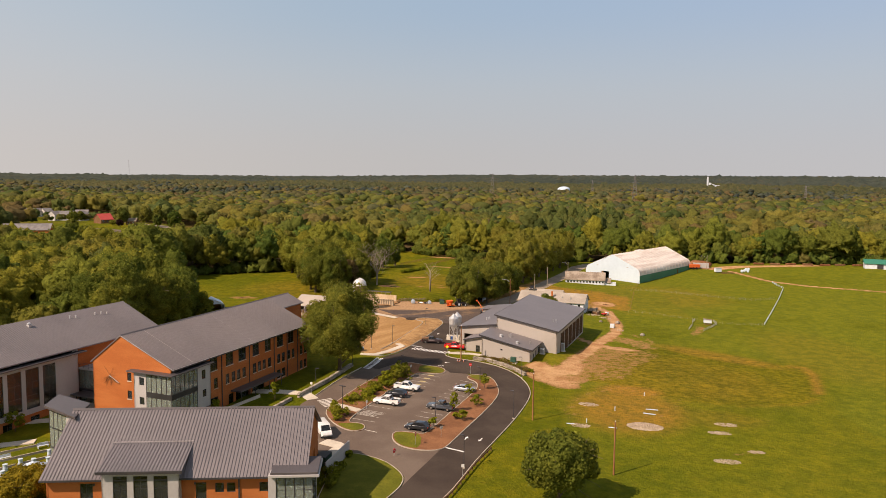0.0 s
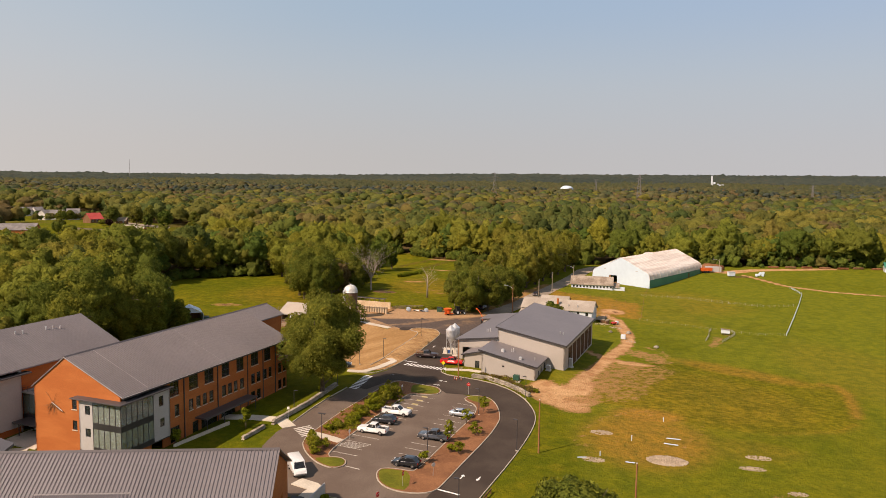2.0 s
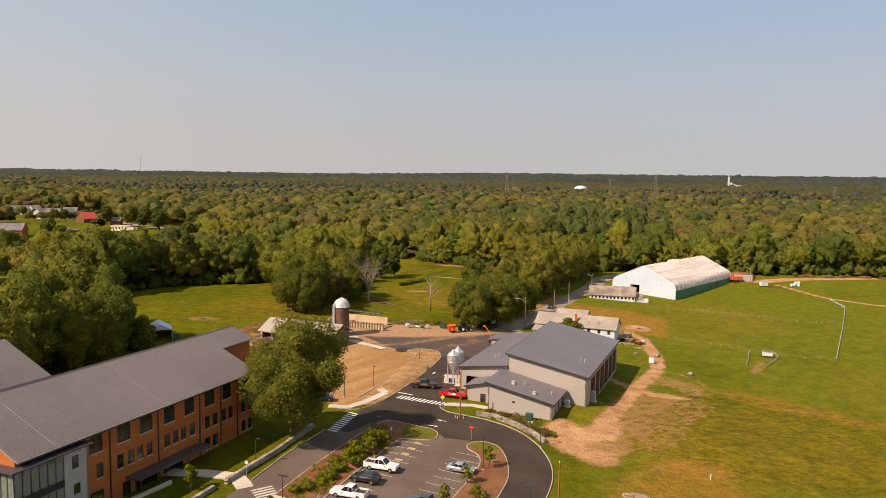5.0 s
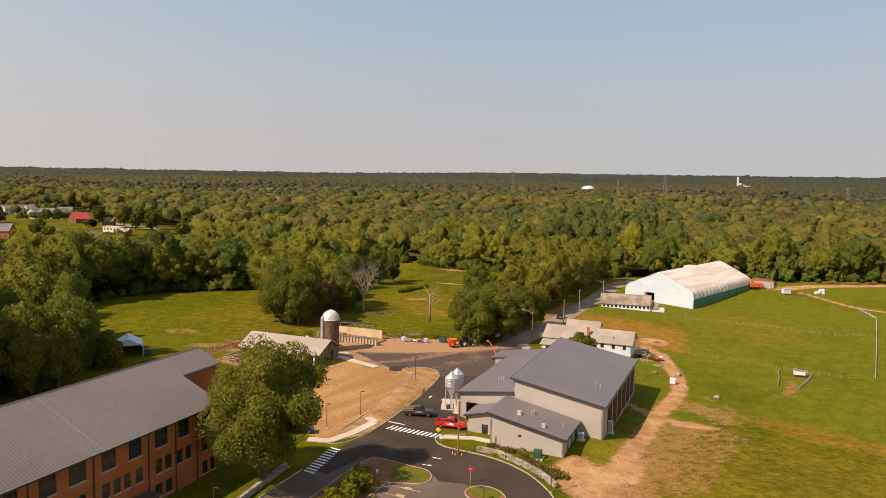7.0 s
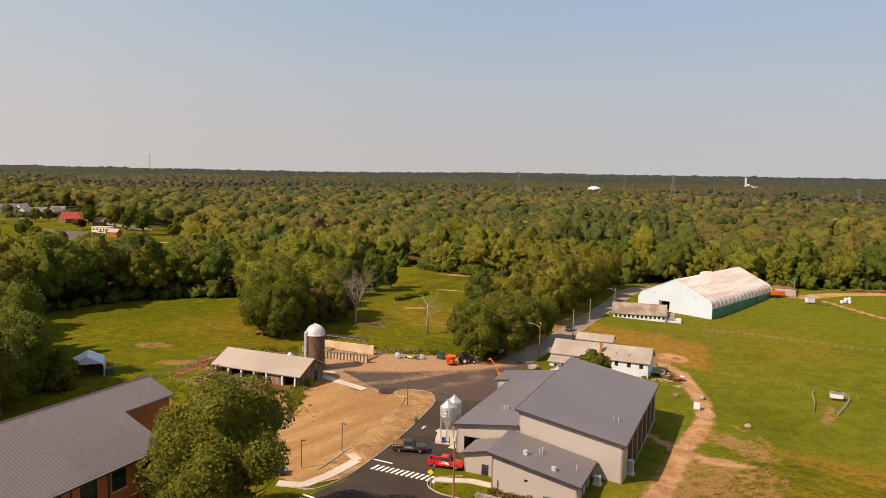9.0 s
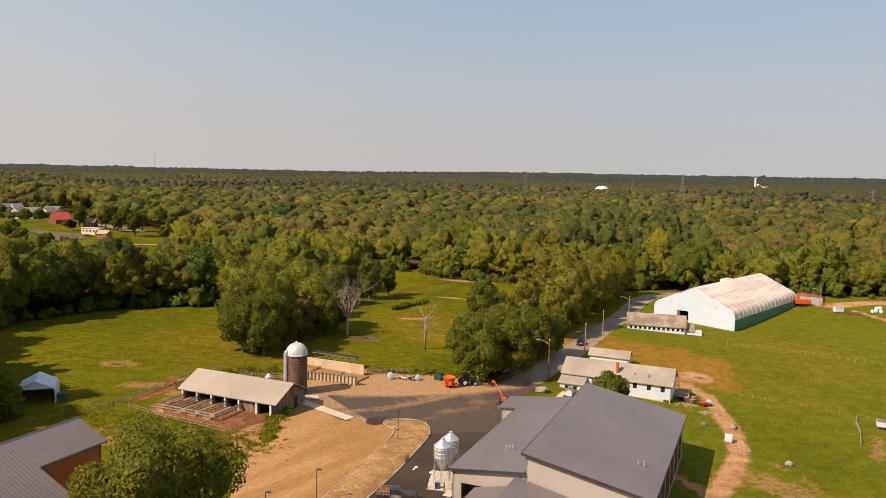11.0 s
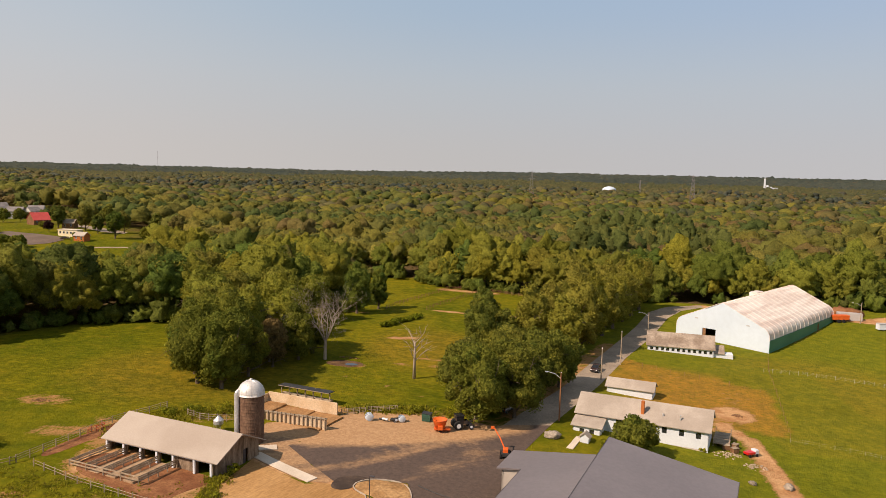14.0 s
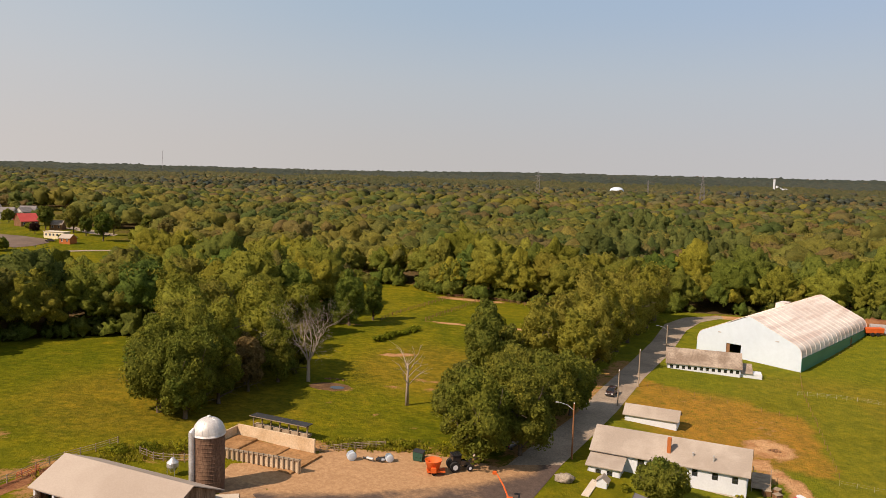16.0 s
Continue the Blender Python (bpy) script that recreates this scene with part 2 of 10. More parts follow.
M["glass_tint"] = glass_mat("glass_tint", (0.52, 0.60, 0.54), through=0.7)
M["black"] = surface("black", (0.02, 0.02, 0.02), (0.03, 0.03, 0.03), 0.5, 5, 0.6, spread=0.1, relief=0)
M["rubber"] = surface("rubber", (0.018, 0.018, 0.018), (0.028, 0.028, 0.028), 1, 9, 0.9, spread=0.1, relief=0)
M["orange"] = surface("orange", (0.62, 0.10, 0.015), (0.70, 0.13, 0.02), 0.6, 5, 0.5, spread=0.1, relief=0)
M["red"] = surface("red", (0.50, 0.012, 0.012), (0.56, 0.016, 0.014), 0.6, 5, 0.3, spread=0.05, relief=0)
M["sand"] = surface("sand", (0.33, 0.18, 0.068), (0.43, 0.25, 0.105), 0.10, 2.4, 0.95, spread=0.20, relief=0.08, stretch=(0.35, 1.8, 1, 62))
M["sand_rough"] = surface("sand_rough", (0.29, 0.16, 0.066), (0.41, 0.245, 0.11), 0.35, 1.8, 0.95, spread=0.3, relief=0.14)
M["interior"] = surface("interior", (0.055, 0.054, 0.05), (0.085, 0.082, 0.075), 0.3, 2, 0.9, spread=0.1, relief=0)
# ---- building tools ----
U = Vector((0.2957, 0.9553, 0.0))
V = Vector((0.9553, -0.2957, 0.0))
CAMPUS = math.degrees(math.atan2(V.y, V.x))
GC = (1.7129, -5.0818, 1.1264, -1.9942, -0.7011, -0.2362, 1.7286, 1.5467)


def smooth(a, b, x):
    t = np.clip((np.asarray(x, float) - a) / (b - a), 0, 1)
    return t * t * (3 - 2 * t)


def land(x, y):
    """Height of the ground: the gently rolling farm, and the low hills round it."""
    x, y = np.asarray(x, float), np.asarray(y, float)
    u, v = np.clip(x, -110, 120) / 100, (np.clip(y, 70, 420) - 200) / 100
    z = GC[0] + GC[1] * u + GC[2] * v + GC[3] * u * v + GC[4] * u * u + GC[5] * v * v + GC[6] * u ** 3 + GC[7] * u * v * v
    d = np.hypot(x, y)
    z = z * (1 - smooth(500, 1400, d))
    hills = 5 * np.sin(x * 0.0041 + 1.3) * np.cos(y * 0.0036 + 0.4) + 3 * np.sin(x * 0.0093 + y * 0.0071)
    z = z + hills * smooth(480, 900, d) * (1 - smooth(2200, 3600, d)) + 31 * smooth(1500, 4600, d)
    z = z + (22 * smooth(-1300, 250, x) - 3 + 8 * smooth(250, 2300, x)) * smooth(2300, 4600, d)
    z = z + 1.25 * np.exp(-(((x - 14) / 12) ** 2 + ((y - 203.5) / 10) ** 2))
    return z + 8.5 * np.exp(-(((x + 300) / 130) ** 2 + ((y - 560) / 95) ** 2))


def gz(x, y):
    return float(land(x, y))


def link(name, me, mat=None, parent=None, label="", **tags):
    if mat is not None and not me.materials:
        me.materials.append(M[mat] if isinstance(mat, str) else mat)
    ob = new(name, me)
    if parent is not None:
        ob.parent = parent
    return tagged(ob, label, **tags)


def part(name, bm, mat, parent=None, label="", flat=True, **tags):
    me = bpy.data.meshes.new(name)
    bmesh.ops.recalc_face_normals(bm, faces=bm.faces)
    bm.to_mesh(me)
    bm.free()
    if not flat:
        me.polygons.foreach_set("use_smooth", [True] * len(me.polygons))
    return link(name, me, mat, parent, label, **tags)


def thing(name, m, label, category, group="", kind=""):
    ob = new(name)
    ob.matrix_world = m
    ob.empty_display_size = 0.5
    return tagged(ob, label, category, group, kind)


def box(bm, x0, y0, z0, x1, y1, z1, m=None):
    vs = [bm.verts.new((x, y, z)) for z in (z0, z1) for x, y in ((x0, y0), (x1, y0), (x1, y1), (x0, y1))]
    for f in ((3, 2, 1, 0), (4, 5, 6, 7), (0, 1, 5, 4), (1, 2, 6, 5), (2, 3, 7, 6), (3, 0, 4, 7)):
        bm.faces.new([vs[i] for i in f])
    if m is not None:
        bmesh.ops.transform(bm, matrix=m, verts=vs)
    return vs


def boxed(*a, m=None, bevel=0.0):
    bm = bmesh.new()
    box(bm, *a, m=m)
    if bevel:
        bmesh.ops.bevel(bm, geom=bm.edges[:], offset=bevel, segments=2, affect="EDGES", profile=0.5)
    return bm


def prism(bm, poly, h0, h1, axis="z"):
    """A polygon in two coordinates, pushed along the third axis from h0 to h1."""
    at = {"z": lambda a, b, h: (a, b, h), "y": lambda a, b, h: (a, h, b), "x": lambda a, b, h: (h, a, b)}[axis]
    lo = [bm.verts.new(at(a, b, h0)) for a, b in poly]
    hi = [bm.verts.new(at(a, b, h1)) for a, b in poly]
    bm.faces.new(lo[::-1])
    bm.faces.new(hi)
    for i in range(len(poly)):
        j = (i + 1) % len(poly)
        bm.faces.new((lo[i], lo[j], hi[j], hi[i]))
    return lo + hi


def prismed(poly, h0, h1, axis="z"):
    bm = bmesh.new()
    prism(bm, poly, h0, h1, axis)
    return bm


def tube(bm, p0, p1, r0, r1=None, n=8, cap=True):
    r1 = r0 if r1 is None else r1
    p0, p1 = Vector(p0), Vector(p1)
    q = (p1 - p0).to_track_quat("Z", "Y")
    rings = [[bm.verts.new(p + q @ Vector((r * math.cos(a), r * math.sin(a), 0))) for a in (2 * math.pi * i / n for i in range(n))] for p, r in ((p0, r0), (p1, r1))]
    for i in range(n):
        j = (i + 1) % n
        bm.faces.new((rings[0][i], rings[0][j], rings[1][j], rings[1][i]))
    if cap:
        bm.faces.new(rings[0][::-1])
        bm.faces.new(rings[1])


def tubed(*segs, n=8):
    bm = bmesh.new()
    for s in segs:
        tube(bm, *s, n=n)
    return bm


def lathe(bm, profile, n=24, at=(0, 0)):
    """Profile of (radius, height) turned about an upright axis."""
    rings = []
    for r, z in profile:
        rings.append([bm.verts.new((at[0] + r * math.cos(2 * math.pi * i / n), at[1] + r * math.sin(2 * math.pi * i / n), z)) for i in range(n)])
    for a, b in zip(rings, rings[1:]):
        for i in range(n):
            j = (i + 1) % n
            bm.faces.new((a[i], a[j], b[j], b[i]))
    bm.faces.new(rings[0][::-1])
    bm.faces.new(rings[-1])


def slab(bm, quad, thick):
    """A flat plate: the upper face through the points given, thick metres deep."""
    hi = [bm.verts.new(p) for p in quad]
    lo = [bm.verts.new((p[0], p[1], p[2] - thick)) for p in quad]
    bm.faces.new(hi)
    bm.faces.new(lo[::-1])
    for i in range(len(quad)):
        j = (i + 1) % len(quad)
        bm.faces.new((lo[i], lo[j], hi[j], hi[i]))


def slabbed(quad, thick):
    bm = bmesh.new()
    slab(bm, quad, thick)
    return bm


def wall(bm, p0, p1, z0, z1, holes=(), th=0.3):
    """A wall with real openings. Its outer face runs from p0 to p1 with the outside to the right; z1 may be a pair of heights at both ends. holes: (s0, s1, z0, z1) along it."""
    p0, p1 = Vector((*p0, 0)), Vector((*p1, 0))
    d = (p1 - p0)
    length = d.length
    d /= length
    inward = Vector((-d.y, d.x, 0)) * th
    ha, hb = z1 if isinstance(z1, tuple) else (z1, z1)
    ss = sorted({0.0, length, *(s for h in holes for s in h[:2])})
    top = max(ha, hb)
    zs = sorted({z0, top, *(z for h in holes for z in h[2:])})
    cell = [[not any(h[0] <= (a + b) / 2 <= h[1] and h[2] <= (c + e) / 2 <= h[3] for h in holes) for c, e in zip(zs, zs[1:])] for a, b in zip(ss, ss[1:])]

    def zz(s, z):
        return z if z < top - 1e-6 else ha + (hb - ha) * s / length
    grid = {}

    def vert(i, k, side):
        if (i, k, side) not in grid:
            grid[i, k, side] = bm.verts.new(p0 + d * ss[i] + inward * side + Vector((0, 0, zz(ss[i], zs[k]))))
        return grid[i, k, side]
    ni, nk = len(ss) - 1, len(zs) - 1
    for i in range(ni):
        for k in range(nk):
            if not cell[i][k]:
                continue
            for side in (0, 1):
                bm.faces.new((vert(i, k, side), vert(i + 1, k, side), vert(i + 1, k + 1, side), vert(i, k + 1, side)))
            for di, dk, a, b in ((-1, 0, (i, k), (i, k + 1)), (1, 0, (i + 1, k), (i + 1, k + 1)), (0, -1, (i, k), (i + 1, k)), (0, 1, (i, k + 1), (i + 1, k + 1))):
                ii, kk = i + di, k + dk
                if not (0 <= ii < ni and 0 <= kk < nk and cell[ii][kk]):
                    bm.faces.new((vert(*a, 0), vert(*b, 0), vert(*b, 1), vert(*a, 1)))


def walled(*a, **k):
    bm = bmesh.new()
    wall(bm, *a, **k)
    return bm


WINDOW_CACHE = {}


def window(parent, p0, p1, s0, z0, w, h, cols=2, rows=1, name="window", frame="trim_dark", glass="glass", back=0.10, bar=0.06):
    """A window in an opening of the wall from p0 to p1: a frame with its bars, and one pane of glass."""
    p0, p1 = Vector((*p0, 0)), Vector((*p1, 0))
    d = (p1 - p0).normalized()
    inward = Vector((-d.y, d.x, 0))
    key = (round(w, 3), round(h, 3), cols, rows, bar)
    if key not in WINDOW_CACHE:
        bm = bmesh.new()
        e = 0.004
        cw, rh, half = (w - 2 * bar) / cols, (h - 2 * bar) / rows, bar * 0.35
        lights = [(bar + cw * c + (half if c else 0) - e, bar + cw * (c + 1) - (half if c < cols - 1 else 0) - e, bar + rh * r + (half if r else 0), bar + rh * (r + 1) - (half if r < rows - 1 else 0)) for c in range(cols) for r in range(rows)]
        wall(bm, (e, 0), (w - e, 0), e, h - e, lights, 0.08)
        me = bpy.data.meshes.new("window_frame")
        bmesh.ops.recalc_face_normals(bm, faces=bm.faces)
        bm.to_mesh(me)
        bm.free()
        me.materials.append(None)
        bm = boxed(bar * 0.6, 0.03, bar * 0.6, w - bar * 0.6, 0.05, h - bar * 0.6)
        mg = bpy.data.meshes.new("pane")
        bmesh.ops.recalc_face_normals(bm, faces=bm.faces)
        bm.to_mesh(mg)
        bm.free()
        mg.materials.append(None)
        WINDOW_CACHE[key] = (me, mg)
    me, mg = WINDOW_CACHE[key]
    fr = new(name, me)
    fr.material_slots[0].link = "OBJECT"
    fr.material_slots[0].material = M[frame]
    rot = Matrix((d, inward, Vector((0, 0, 1)))).transposed().to_4x4()
    o = p0 + d * s0 + inward * back
    fr.matrix_local = Matrix.Translation((o.x, o.y, z0)) @ rot
    fr.parent = parent
    pn = new("pane", mg)
    pn.material_slots[0].link = "OBJECT"
    pn.material_slots[0].material = M[glass]
    pn.parent = fr
    return fr


def drape(poly, lift, step=6.0, skirt=0.0):
    """A polygon laid over the land, lift metres above it; skirt: depth of its sides."""
    bm = bmesh.new()
    vs = [bm.verts.new((x, y, 0)) for x, y in poly]
    bm.faces.new(vs)
    for k, (lo, hi) in enumerate(((min(p[0] for p in poly), max(p[0] for p in poly)), (min(p[1] for p in poly), max(p[1] for p in poly)))):
        a = math.ceil(lo / step) * step
        while a < hi:
            co, no = [0, 0, 0], [0, 0, 0]
            co[k], no[k] = a, 1
            bmesh.ops.bisect_plane(bm, geom=bm.verts[:] + bm.edges[:] + bm.faces[:], plane_co=co, plane_no=no)
            a += step
    bmesh.ops.triangulate(bm, faces=bm.faces[:])
    for v in bm.verts:
        v.co.z = gz(v.co.x, v.co.y) + lift
    if skirt:
        edge = [e for e in bm.edges if len(e.link_faces) == 1]
        r = bmesh.ops.extrude_edge_only(bm, edges=edge)
        for v in (g for g in r["geom"] if isinstance(g, bmesh.types.BMVert)):
            v.co.z -= skirt
    bmesh.ops.recalc_face_normals(bm, faces=bm.faces[:])
    if sum(f.normal.z for f in bm.faces if abs(f.normal.z) > 0.5) < 0:
        bmesh.ops.reverse_faces(bm, faces=bm.faces[:])
    return bm


def rounded(pts, times=2, closed=True):
    """Chaikin's corner cutting."""
    for _ in range(times):
        out = []
        n = len(pts)
        if not closed:
            out.append(pts[0])
        for i in range(n if closed else n - 1):
            a, b = pts[i], pts[(i + 1) % n]
            out.append((a[0] * 0.75 + b[0] * 0.25, a[1] * 0.75 + b[1] * 0.25))
            out.append((a[0] * 0.25 + b[0] * 0.75, a[1] * 0.25 + b[1] * 0.75))
        if not closed:
            out.append(pts[-1])
        pts = out
    return pts


def resample(pts, step, closed=False):
    pts = [Vector(p) for p in pts]
    if closed:
        pts.append(pts[0])
    out, carry = [pts[0]], 0.0
    for a, b in zip(pts, pts[1:]):
        n = (b - a).length
        s = step - carry
        while s <= n:
            out.append(a.lerp(b, s / n))
            s += step
        carry = n - (s - step)
    if not closed and (out[-1] - pts[-1]).length > step * 0.3:
        out.append(pts[-1])
    return [tuple(p) for p in out]


def strip(pts, width, z0, z1, closed=False, bm=None):
    """A band of rectangular section along a line over the land, from z0 to z1 above it."""
    bm = bm or bmesh.new()
    n = len(pts)
    rows = []
    for i in range(n):
        a = Vector(pts[i - 1] if i or closed else pts[i])
        b = Vector(pts[(i + 1) % n] if i < n - 1 or closed else pts[i])
        d = (b - a).normalized()
        s = Vector((d.y, -d.x)) * width / 2
        p = Vector(pts[i])
        h = gz(*p)
        rows.append([bm.verts.new((*(p + s * k), h + z)) for k, z in ((-1, z0), (-1, z1), (1, z1), (1, z0))])
    for i in range(n if closed else n - 1):
        a, b = rows[i], rows[(i + 1) % n]
        for k in range(3):
            bm.faces.new((a[k], a[k + 1], b[k + 1], b[k]))
    if not closed:
        bm.faces.new(rows[0])
        bm.faces.new(rows[-1][::-1])
    return bm
# ---- ground ----
def inside(x, y, poly):
    r = np.zeros(x.shape, bool)
    for (ax, ay), (bx, by) in zip(poly, poly[1:] + poly[:1]):
        r ^= ((ay > y) != (by > y)) & (x < (bx - ax) * (y - ay) / (by - ay + 1e-12) + ax)
    return r


# where the woods stop: the farm's open land, and the clearing with the far houses
OPEN = [(-112, -200), (-112, 200), (-106, 206), (-103, 222), (-110, 240), (-130, 252), (-146, 285), (-139, 308), (-133, 324), (-122, 332), (-108, 341), (-90, 352), (-68, 366), (-60, 380), (-70, 420), (-88, 460), (-46, 462), (-37, 440), (-20, 436), (20, 432), (55, 436), (122, 436), (160, 442), (260, 436), (420, 430), (420, -200)]
TOWN = [(-345, 510), (-340, 440), (-270, 380), (-172, 374), (-152, 415), (-184, 500), (-203, 540), (-228, 566), (-262, 596), (-300, 604), (-322, 596), (-350, 560)]
HOUSES = [(-300, 606), (-322, 598), (-350, 560), (-410, 600), (-470, 650), (-560, 700), (-540, 775), (-430, 780), (-385, 752), (-330, 668)]
def axis(lo, hi, step, far_lo, far_hi):
    mid = np.arange(lo, hi + step, step)
    up = [mid[-1]]
    while up[-1] < far_hi:
        up.append(up[-1] + max(step, (up[-1] - mid[-1]) * 0.22 + step))
    dn = [mid[0]]
    while dn[-1] > far_lo:
        dn.append(dn[-1] - max(step, (mid[0] - dn[-1]) * 0.22 + step))
    return np.array(dn[:0:-1] + list(mid) + up[1:])


def near_line(x, y, pts, half, soft):
    """1 on a line of the given half width, fading over soft metres."""
    best = np.full(x.shape, 1e9)
    for (ax, ay), (bx, by) in zip(pts, pts[1:]):
        dx, dy = bx - ax, by - ay
        t = np.clip(((x - ax) * dx + (y - ay) * dy) / (dx * dx + dy * dy + 1e-9), 0, 1)
        best = np.minimum(best, np.hypot(x - ax - t * dx, y - ay - t * dy))
    return 1 - smooth(half, half + soft, best)


def near_spot(x, y, cx, cy, rx, ry, ang=0.0):
    c, s = math.cos(radians(ang)), math.sin(radians(ang))
    a, b = (x - cx) * c + (y - cy) * s, -(x - cx) * s + (y - cy) * c
    return 1 - smooth(0.55, 1.15, np.hypot(a / rx, b / ry))


gx, gy = axis(-120, 150, 1.7, -4900, 4900), axis(70, 440, 1.7, -1500, 4950)
GX, GY = np.meshgrid(gx, gy)
GZ = land(GX, GY)
# bare soil: tracks, worn patches, pens
DIRT = np.zeros(GX.shape)
for pts, half, soft, amount in (
        (((18.5, 191), (23.2, 203), (30.3, 221.8), (35.4, 234), (40.6, 245.8), (43, 257), (43.3, 267), (43.5, 284), (40.2, 292)), 1.2, 1.8, 1.0),
        (((12.5, 193.0), (15.5, 189.4), (19.5, 190.5), (21.8, 197)), 2.0, 2.8, 1.0),
        (((25.6, 234.0), (31.4, 225.6), (35.4, 222.3), (41.8, 221.3)), 1.0, 1.3, 1.0),
        (((10.5, 190), (11.6, 185.5), (15, 181), (18, 178.5)), 1.8, 4.0, 0.95),
        (((20, 190), (26, 196), (31, 210), (37, 219)), 3.0, 6.5, 0.64),
        (((30, 190), (37, 206), (44.5, 218)), 2.0, 6.0, 0.56),
        (((45.4, 244), (49.9, 238), (48.9, 230)), 0.5, 2.5, 0.55),
        (((38, 236), (43, 234), (46, 228)), 2.5, 4.0, 0.66),
        (((17.0, 150), (16.8, 158), (18, 165), (22, 171), (27, 177), (33, 180.7), (38, 176), (43.6, 171.5)), 0.3, 2.0, 0.46),
        (((43.6, 171.5), (40, 165), (36.5, 160), (35.5, 154)), 0.2, 1.6, 0.4),
        (((73.4, 265.5), (70, 257), (67.2, 251.5)), 1.2, 1.4, 0.62),
        (((36, 284), (40, 296), (45, 300)), 2.0, 4.0, 0.6),
        (((126, 404), (136, 378), (150, 366), (174, 357), (240, 330)), 1.3, 1.2, 0.9),
        (((136, 378), (135, 357), (124, 331), (99, 276)), 0.3, 1.0, 0.12),
        (((66, 430), (90, 428), (120, 412), (135, 420), (180, 432)), 2.6, 3.0, 0.95),
        (((-67, 246), (-72, 252), (-80, 250)), 1.2, 2.5, 0.7),
        (((-58, 262), (-48, 268), (-36, 274), (-20, 277), (-6, 276)), 1.5, 3.0, 0.6),
        (((-2, 282), (6, 300), (14, 326), (24, 354)), 2.6, 2.0, 0.7),
        (((-32, 384.5), (-20, 382.8), (-8, 383.5), (6, 384.5), (22, 384)), 0.9, 1.2, 0.85),
        (((-34, 433), (-24, 431), (-14, 430)), 1.6, 3.0, 0.8),
        (((61, 228), (80, 216), (88, 213)), 0.2, 1.2, 0.12)):
    DIRT = np.maximum(DIRT, amount * near_line(GX, GY, pts, half, soft))
for cx, cy, rx, ry, ang, amount in (
        (18, 183, 8, 6, 30, 0.78), (27, 189, 8, 6, 50, 0.5), (30, 178, 8, 4, 0, 0.36), (29, 162, 12, 15, -20, 0.26),
        (44.5, 300, 6, 7, -15, 0.95), (48, 312, 6, 9, -20, 0.4), (34, 327, 8, 5, -15, 0.36),
        (-90, 264.6, 7, 4, 0, 0.66), (-42, 306, 5, 3, 0, 0.95), (-30, 311, 4, 2, 0, 0.6), (-24, 318, 5, 2, 0, 0.7), (-20, 288, 4, 2, 0, 0.4),
        (-64.5, 221.5, 6, 4, 0, 0.66), (-71, 225.5, 6, 3.5, 20, 0.62), (-56, 226, 8, 6, 0, 0.42), (-62, 240, 9, 8, -17, 0.9), (-29, 243, 8, 3.5, -25, 1.0), (-38, 246.5, 9, 3.5, -28, 1.0), (-26, 242.5, 4, 4, 0, 1.0),
        (-46, 228, 6, 12, 0, 0.75), (-50, 236, 7, 5, 0, 0.9), (-70, 256, 7, 3, -17, 0.7), (-12, 330, 10, 4, 0, 0.4), (-35, 345, 12, 3, 10, 0.3),
        (-34, 338.5, 6, 2.2, 20, 0.9), (-21, 312, 4, 2, 0, 0.6), (-55, 371, 6, 2, 0, 0.7), (-30, 292, 3, 1.5, 0, 0.5), (-40, 296, 2.5, 1.2, 30, 0.5),
        (12, 330, 5, 10, -20, 0.7), (60, 160, 4, 3, 0, 0.35), (45, 140, 5, 3, 0, 0.4), (47, 152, 4, 2, 0, 0.4), (-40, 274, 9, 4, -15, 0.8),
        (104, 420, 12, 6, 0, 0.8), (62, 352, 9, 2, -35, 0.4), (90, 388, 22, 1.5, 54, 0.45)):
    DIRT = np.maximum(DIRT, amount * near_spot(GX, GY, cx, cy, rx, ry, ang))
# tall, darker or drier grass
DRY = np.zeros(GX.shape)
for cx, cy, rx, ry, ang, amount in ((45, 195, 34, 28, -12, 0.28), (66, 221, 22, 6, -33, 0.6), (30, 162, 14, 18, -20, 0.8), (33, 177, 9, 6, 0, 1.0), (41, 309, 22, 20, -17, 1.0), (40, 315, 26, 20, -17, 0.95), (46, 160, 14, 7, 0, 0.25), (75, 330, 30, 30, 0, 0.25), (-70, 290, 30, 26, 0, 0.25), (-25, 330, 20, 25, 0, 0.3), (100, 230, 20, 40, 0, 0.15)):
    DRY = np.maximum(DRY, amount * near_spot(GX, GY, cx, cy, rx, ry, ang))
PADDOCK = [(22, 333), (25.6, 341), (39.9, 330), (58.6, 321), (55.1, 304.2), (52.8, 288.5), (38.3, 290.5), (30, 312)]
DRY = np.where(inside(GX, GY, PADDOCK), np.maximum(DRY, 0.85), np.where((GX > 50) & (GX < 75) & (GY > 280) & (GY < 345), 0.12, DRY))
gmesh = bpy.data.meshes.new("ground")
ny, nx = GX.shape
gmesh.vertices.add(nx * ny)
gmesh.vertices.foreach_set("co", np.stack([GX, GY, GZ], -1).astype(np.float32).ravel())
idx = np.arange(nx * ny).reshape(ny, nx)
quads = np.stack([idx[:-1, :-1], idx[:-1, 1:], idx[1:, 1:], idx[1:, :-1]], -1).reshape(-1, 4)
gmesh.loops.add(quads.size)
gmesh.loops.foreach_set("vertex_index", quads.ravel().astype(np.int32))
gmesh.polygons.add(len(quads))
gmesh.polygons.foreach_set("loop_start", np.arange(0, quads.size, 4, dtype=np.int32))
gmesh.update(calc_edges=True)
gmesh.polygons.foreach_set("use_smooth", np.ones(len(quads), bool))
